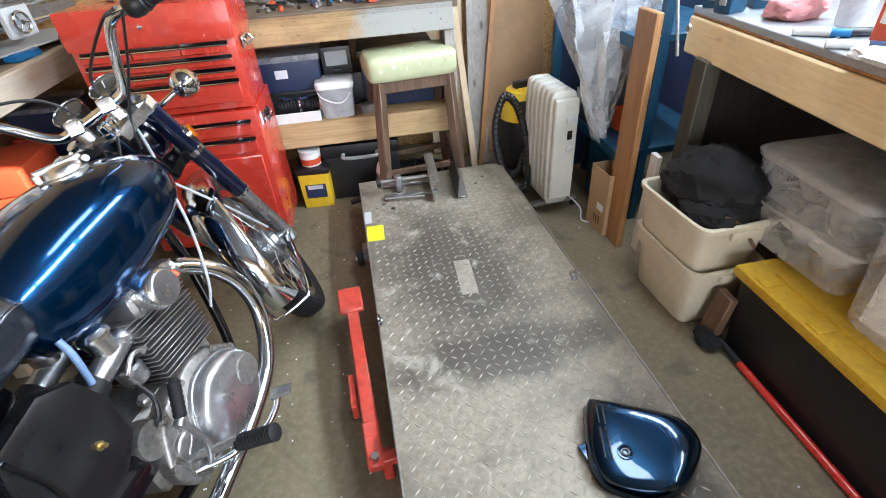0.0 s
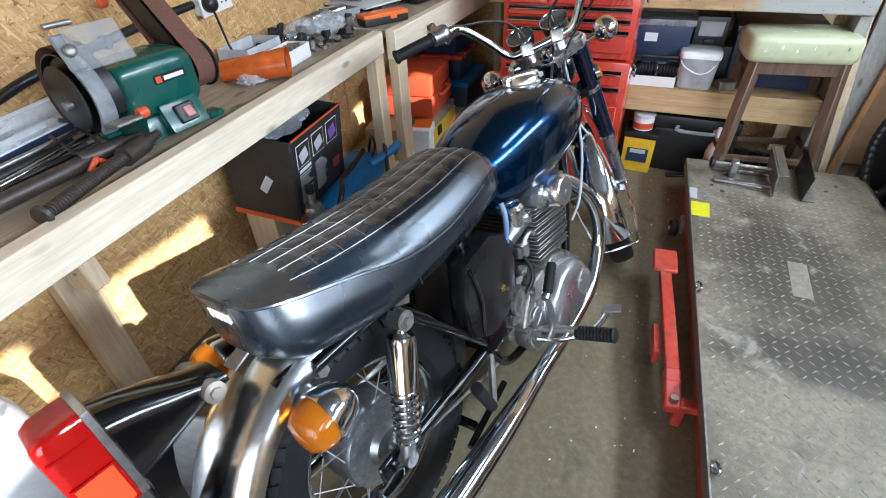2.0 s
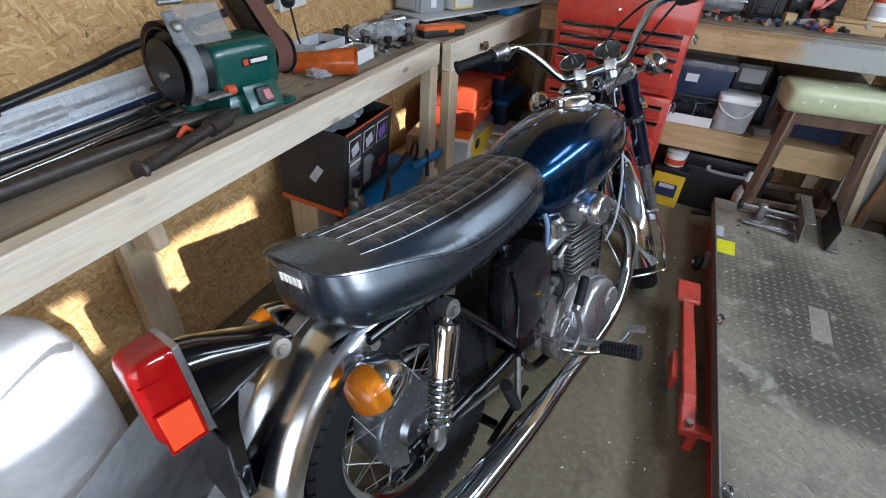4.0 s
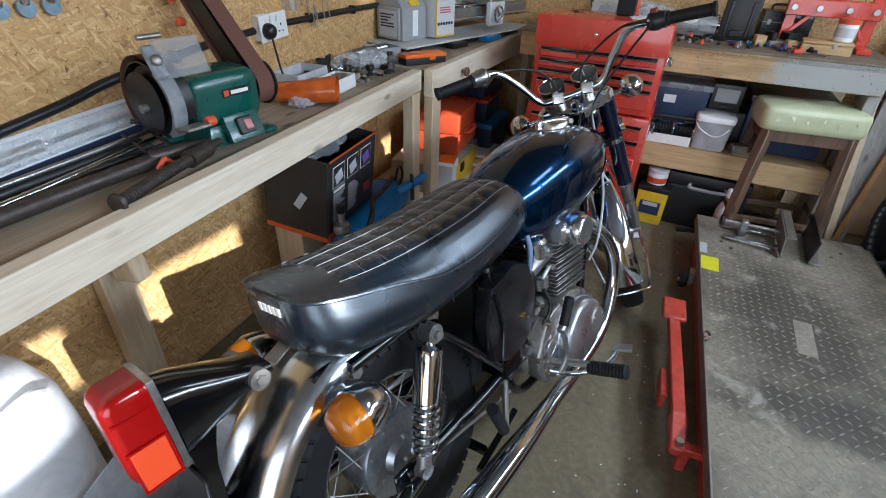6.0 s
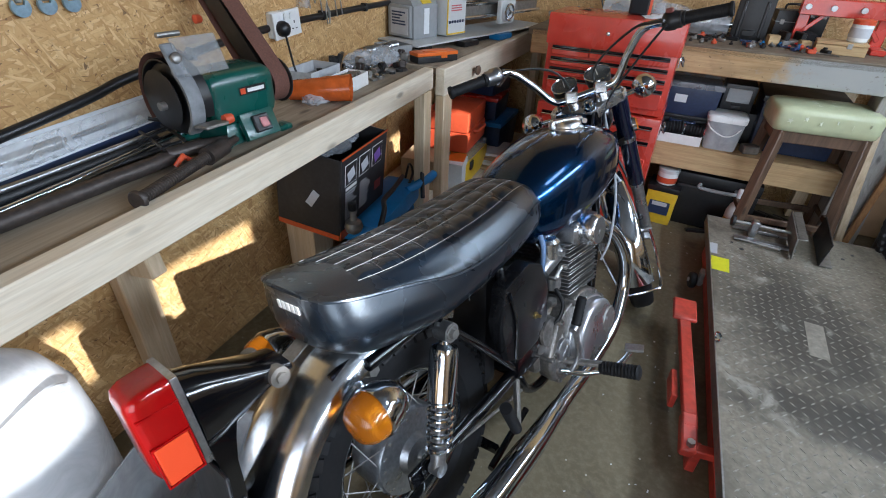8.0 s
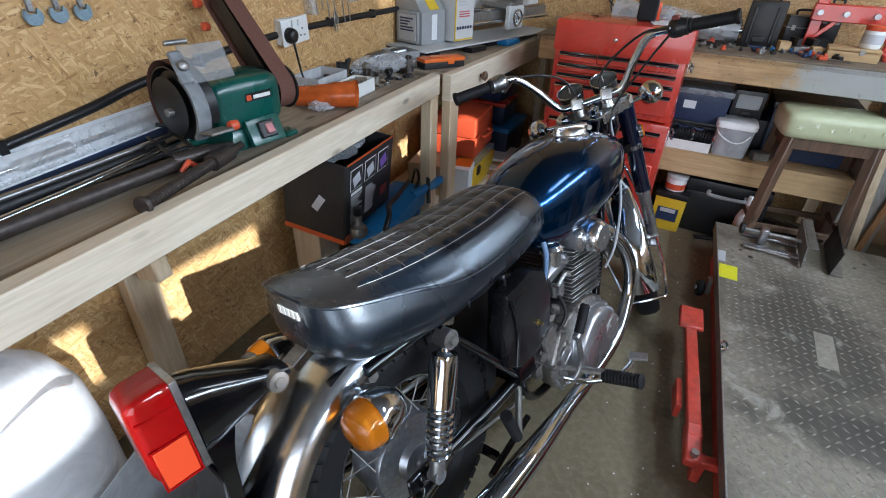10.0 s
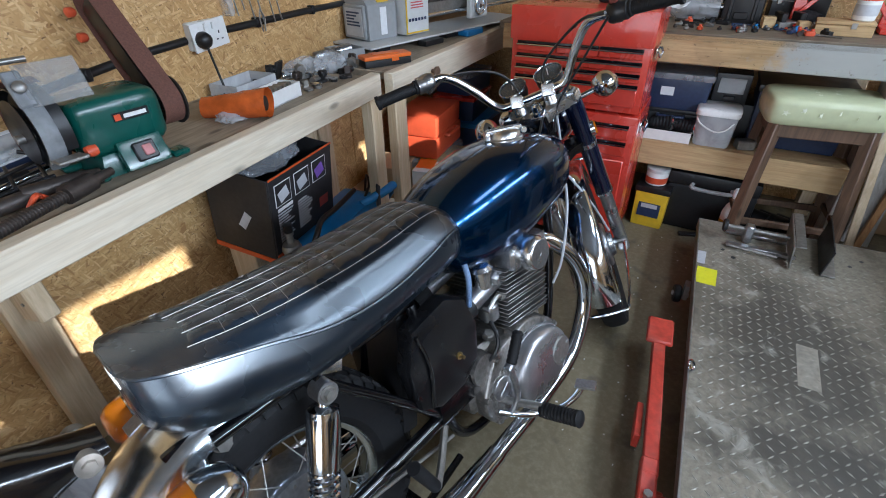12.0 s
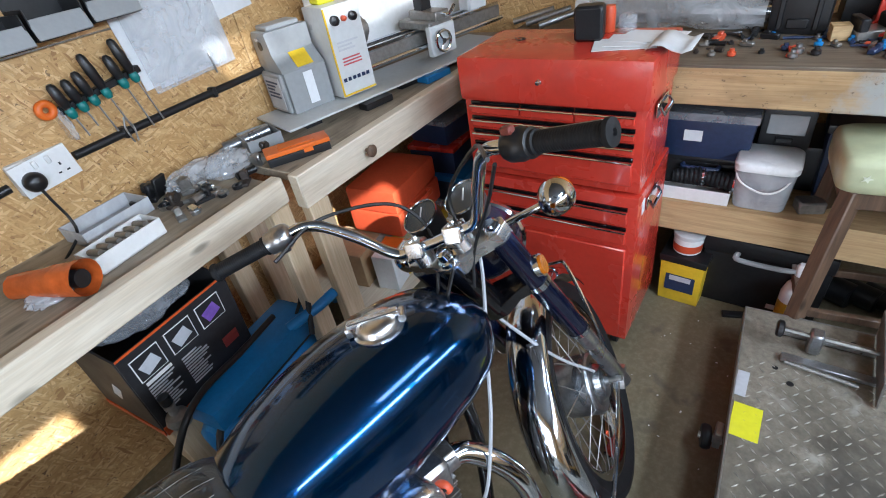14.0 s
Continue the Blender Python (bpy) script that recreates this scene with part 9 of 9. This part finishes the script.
for k, pts in enumerate(([(1.16, 1.40, 0.44), (1.15, 1.30, 0.49), (1.20, 1.22, 0.50), (1.27, 1.19, 0.47)], [(1.22, 1.42, 0.47), (1.28, 1.35, 0.52), (1.33, 1.26, 0.50), (1.34, 1.20, 0.44)])):
    solid("sleeve", tb(pts, 0.026, 10, 8, 0.018), CLOTHBLACK, "rolled black sleeve hanging over the heap", "clothing")
solid("strap", tb([(1.16, 1.17, 0.43), (1.20, 1.13, 0.45), (1.26, 1.12, 0.40), (1.30, 1.10, 0.34)], 0.006, 8), DARKWOOD, "brown strap trailing over the tub", "strap")
ch = thing("storage_box", "long black trunk with a dirty yellow lid", "trunk", pose(1.455, 0.45, 0.0, 0, 0, 0.5))
part("body", bx((0, 0, 0.145), (0.44, 1.12, 0.29), (0, 0, 0), 0.015, 2, 1.04), BLACK, ch)
part("lid", bx((0, 0, 0.308), (0.50, 1.20, 0.035), (0, 0, 0), 0.010, 2), OCHRE, ch, "dirty yellow lid")
part("lid_panel", bx((0.02, 0, 0.328), (0.38, 1.05, 0.010), (0, 0, 0), 0.006, 2), OCHRE, ch)
for y in (-0.45, -0.2, 0.05, 0.3, 0.5):
    part("lid_rib", bx((-0.21, y, 0.328), (0.06, 0.05, 0.012), (0, 0, 0), 0.004), OCHRE, ch)


def clear_box(label, c, w, d, h, rot, mat_=CLEAR, lid=True):
    t = thing("storage_box", label, "storage box", Matrix.Translation(c) @ Matrix.Rotation(radians(rot), 4, "Z"), group="clear storage boxes")
    bm = bmesh.new()
    skin(bm, [ring_super(bm, (0, 0, z), w * k / 2, d * k / 2, 9, 32, "z") for z, k in ((0.0, 0.86), (0.008, 0.88), (h, 0.97))], True)
    part("body", bm, mat_, t, smooth=40)
    bm = bmesh.new()
    skin(bm, [ring_super(bm, (0, 0, z), w * k / 2, d * k / 2, 9, 32, "z") for z, k in ((h - 0.004, 1.0), (h + 0.012, 1.02), (h + 0.018, 1.0), (h + 0.026, 0.94))] if lid else [ring_super(bm, (0, 0, z), w * k / 2, d * k / 2, 9, 32, "z") for z, k in ((h - 0.014, 1.0), (h, 1.02))], lid)
    part("lid" if lid else "rim", bm, MILKY, t, smooth=40)
    return t


clear_box("clear grey storage box of papers on the trunk", (1.49, 1.02, 0.335), 0.34, 0.42, 0.155, 2, lid=False)
clear_box("clear storage box with a pale lid stacked on another", (1.50, 1.05, 0.465), 0.34, 0.44, 0.145, -1)
clear_box("large clear storage box on the trunk", (1.47, 0.575, 0.335), 0.36, 0.45, 0.34, 1)
solid("carton", bx((1.47, 0.575, 0.44), (0.26, 0.34, 0.19), (0, 0, 4), 0.004), PAPER, "white carton inside the large clear box", "carton")
for k in range(4):
    solid("paper_stack", bx((1.42 + 0.02 * k, 0.97 + 0.03 * (k % 2), 0.440 + 0.006 * k), (0.15, 0.22, 0.004), (3, -4, 14 * k)), PAPER, "creased papers in the clear box", "paper", group="papers in the box")
solid("wood_offcut", bx((1.20, 1.045, 0.10), (0.03, 0.075, 0.20), (0, 8, 0), 0.004), DARKWOOD, "dark brown offcut of wood beside the tub", "offcut")
crumpled("rag", "small dark rag on the floor by the tub", "rag", (1.165, 1.02, 0.0), (0.035, 0.05, 0.03), CLOTHBLACK, 63)
pol = thing("pole", "red pole with a black grip lying on the floor", "pole")
part("shaft", rd((1.208, 0.90, 0.016), (1.212, -0.42, 0.016), 0.0125, seg=14), plain("red_gloss", (0.55, 0.03, 0.02), 0.25, coat=0.5, var=0.05, bump=0), pol)
part("grip", rd((1.208, 0.90, 0.016), (1.200, 1.01, 0.030), 0.0135, seg=14), RUBBER, pol)

# ---- on the east bench ----
EZ = 0.976
crumpled("rag", "crumpled pink cloth on the bench", "rag", (1.43, 1.40, EZ), (0.085, 0.060, 0.040), PINK, 71)
solid("measuring_jug", tu([(0.035, 0), (0.040, 0.004), (0.050, 0.15), (0.052, 0.152), (0.050, 0.154), (0.038, 0.01)], pose(1.485, 1.245, EZ), 26, False), MILKY, "clear plastic measuring jug on the bench", "jug")
rb = thing("bottle", "red plastic bottle with white print on the bench", "bottle", pose(1.400, 1.040, EZ))
part("body", bx((0, 0, 0.085), (0.05, 0.085, 0.17), (0, 0, 0), 0.016, 3), REDPLASTIC, rb)
part("neck", tu([(0.016, 0.165), (0.016, 0.20), (0, 0.20)], Matrix(), 18, False), WHITE, rb)
part("print_bar", bx((-0.026, 0.0, 0.075), (0.002, 0.05, 0.05)), WHITE, rb)
for k, (x, y, a, mt) in enumerate(((1.325, 1.185, -38, BLUEPLASTIC), (1.30, 1.045, -36, SLATE), (1.40, 1.150, -20, BLACK))):
    mk = thing("marker_pen", "thick marker pen lying on the bench", "pen", pose(x, y, EZ + 0.011, 0, 0, a), group="pens on the bench")
    part("barrel", rd((-0.055, 0, 0), (0.035, 0, 0), 0.011), PALEGREY if k < 2 else BLACK, mk)
    part("cap", rd((0.030, 0, 0), (0.075, 0, 0), 0.0118, 0.0105), mt, mk)
solid("screwdriver", rd((1.272, 1.085, EZ + 0.006), (1.335, 1.125, EZ + 0.006), 0.005), ALLOY, "slim metal scriber on the bench", "tool")
crumpled("rag", "white paper towel at the bench edge", "rag", (1.265, 0.885, EZ), (0.05, 0.10, 0.018), PAPER, 81)
for k, (x, y, w) in enumerate(((1.335, 1.565, 0.085), (1.345, 1.670, 0.075), (1.47, 1.60, 0.09))):
    t = thing("tool_battery", "worn blue power tool battery pack on the bench", "battery pack", pose(x, y, EZ, 0, 0, 20 + 25 * k), group="battery packs on the bench")
    part("body", bx((0, 0, 0.026), (w, w * 0.72, 0.052), (0, 0, 0), 0.010, 2), RACKBLUE, t)
    part("slide_rail", bx((0, 0, 0.060), (w * 0.62, w * 0.44, 0.016), (0, 0, 0), 0.004), BLACK, t)
    part("catch", bx((-w * 0.5, 0, 0.034), (0.006, w * 0.3, 0.018), (0, 0, 0), 0.002), GREY, t)
    part("label", bx((w * 0.502, 0, 0.028), (0.002, w * 0.4, 0.022)), PAPERGREY, t)
solid("steel_bar", rd((1.225, 1.70, 1.02), (1.205, 1.60, 0.84), 0.006), DULL, "bent steel bar hooked on the bench end", "bar")
solid("hexagon_bolt", tu([(0.012, 0), (0.012, 0.008), (0, 0.008)], pose(1.231, 1.60, 0.93, 0, -90, 0), 6, False), DULL, "hexagon bolt head in the bench beam", "bolt")

# ---- side panels lying on the lift ----
def side_panel(m, label):
    """A pressed cover: a rounded wedge outline, domed, with four slots and a sunk fixing hole."""
    sp = thing("side_panel", label, "side panel", m, group="side panels on the lift")
    bm = bmesh.new()
    out = [Vector(p) for p in ((-0.066, 0.152), (-0.045, 0.155), (0.040, 0.112), (0.122, 0.066), (0.154, 0.024), (0.152, -0.030), (0.108, -0.080), (0.064, -0.112), (0.020, -0.124), (-0.045, -0.114), (-0.112, -0.076), (-0.128, -0.030), (-0.118, 0.030), (-0.090, 0.110))]
    loop, n = [], len(out)
    for i in range(n):
        p0, p1, p2, p3 = (out[(i + k) % n] for k in (-1, 0, 1, 2))
        for t in (0.0, 0.25, 0.5, 0.75):
            loop.append(0.5 * (2 * p1 + (p2 - p0) * t + (2 * p0 - 5 * p1 + 4 * p2 - p3) * t * t + (3 * p1 - p0 - 3 * p2 + p3) * t ** 3))
    rings = [[bm.verts.new((p.x * k, p.y * k, z)) for p in loop] for z, k in ((0.0, 1.0), (0.016, 1.0), (0.026, 0.985), (0.034, 0.945), (0.039, 0.88), (0.043, 0.76), (0.0455, 0.5), (0.046, 0.2))]
    skin(bm, rings)
    part("shell", bm, BLUECOVER, sp, smooth=70)
    for x, y, ln, z in ((-0.062, 0.097, 0.054, 0.0385), (-0.049, 0.090, 0.056, 0.0395), (-0.083, 0.020, 0.086, 0.0410), (-0.070, 0.014, 0.088, 0.0420)):
        part("slot", bx((x, y, z + 0.003), (0.0055, ln, 0.006), (0, -4, -14), 0.002), BLACK, sp)
    part("boss", tu([(0.020, 0.044), (0.019, 0.0485), (0.015, 0.0488), (0.011, 0.0450)], Matrix.Translation((-0.043, -0.019, 0)), 26, False), BLUECOVER, sp)
    part("grommet", tu([(0.010, 0.0455), (0.010, 0.0495), (0.006, 0.0495), (0.005, 0.0455), (0.0, 0.0455)], Matrix.Translation((-0.043, -0.019, 0)), 20, False), BLACK, sp)
    part("tab", bx((-0.119, 0.022, 0.008), (0.026, 0.046, 0.005), (0, 0, 12), 0.002), BLUECOVER, sp)
    return sp


side_panel(pose(0.647, 0.579, TZ + 0.006, 0, -2, 0), "glossy dark blue motorcycle side panel with slots")
side_panel(pose(0.545, 0.345, TZ + 0.006, 0, -2, 14), "second dark blue side panel lying beside the first")
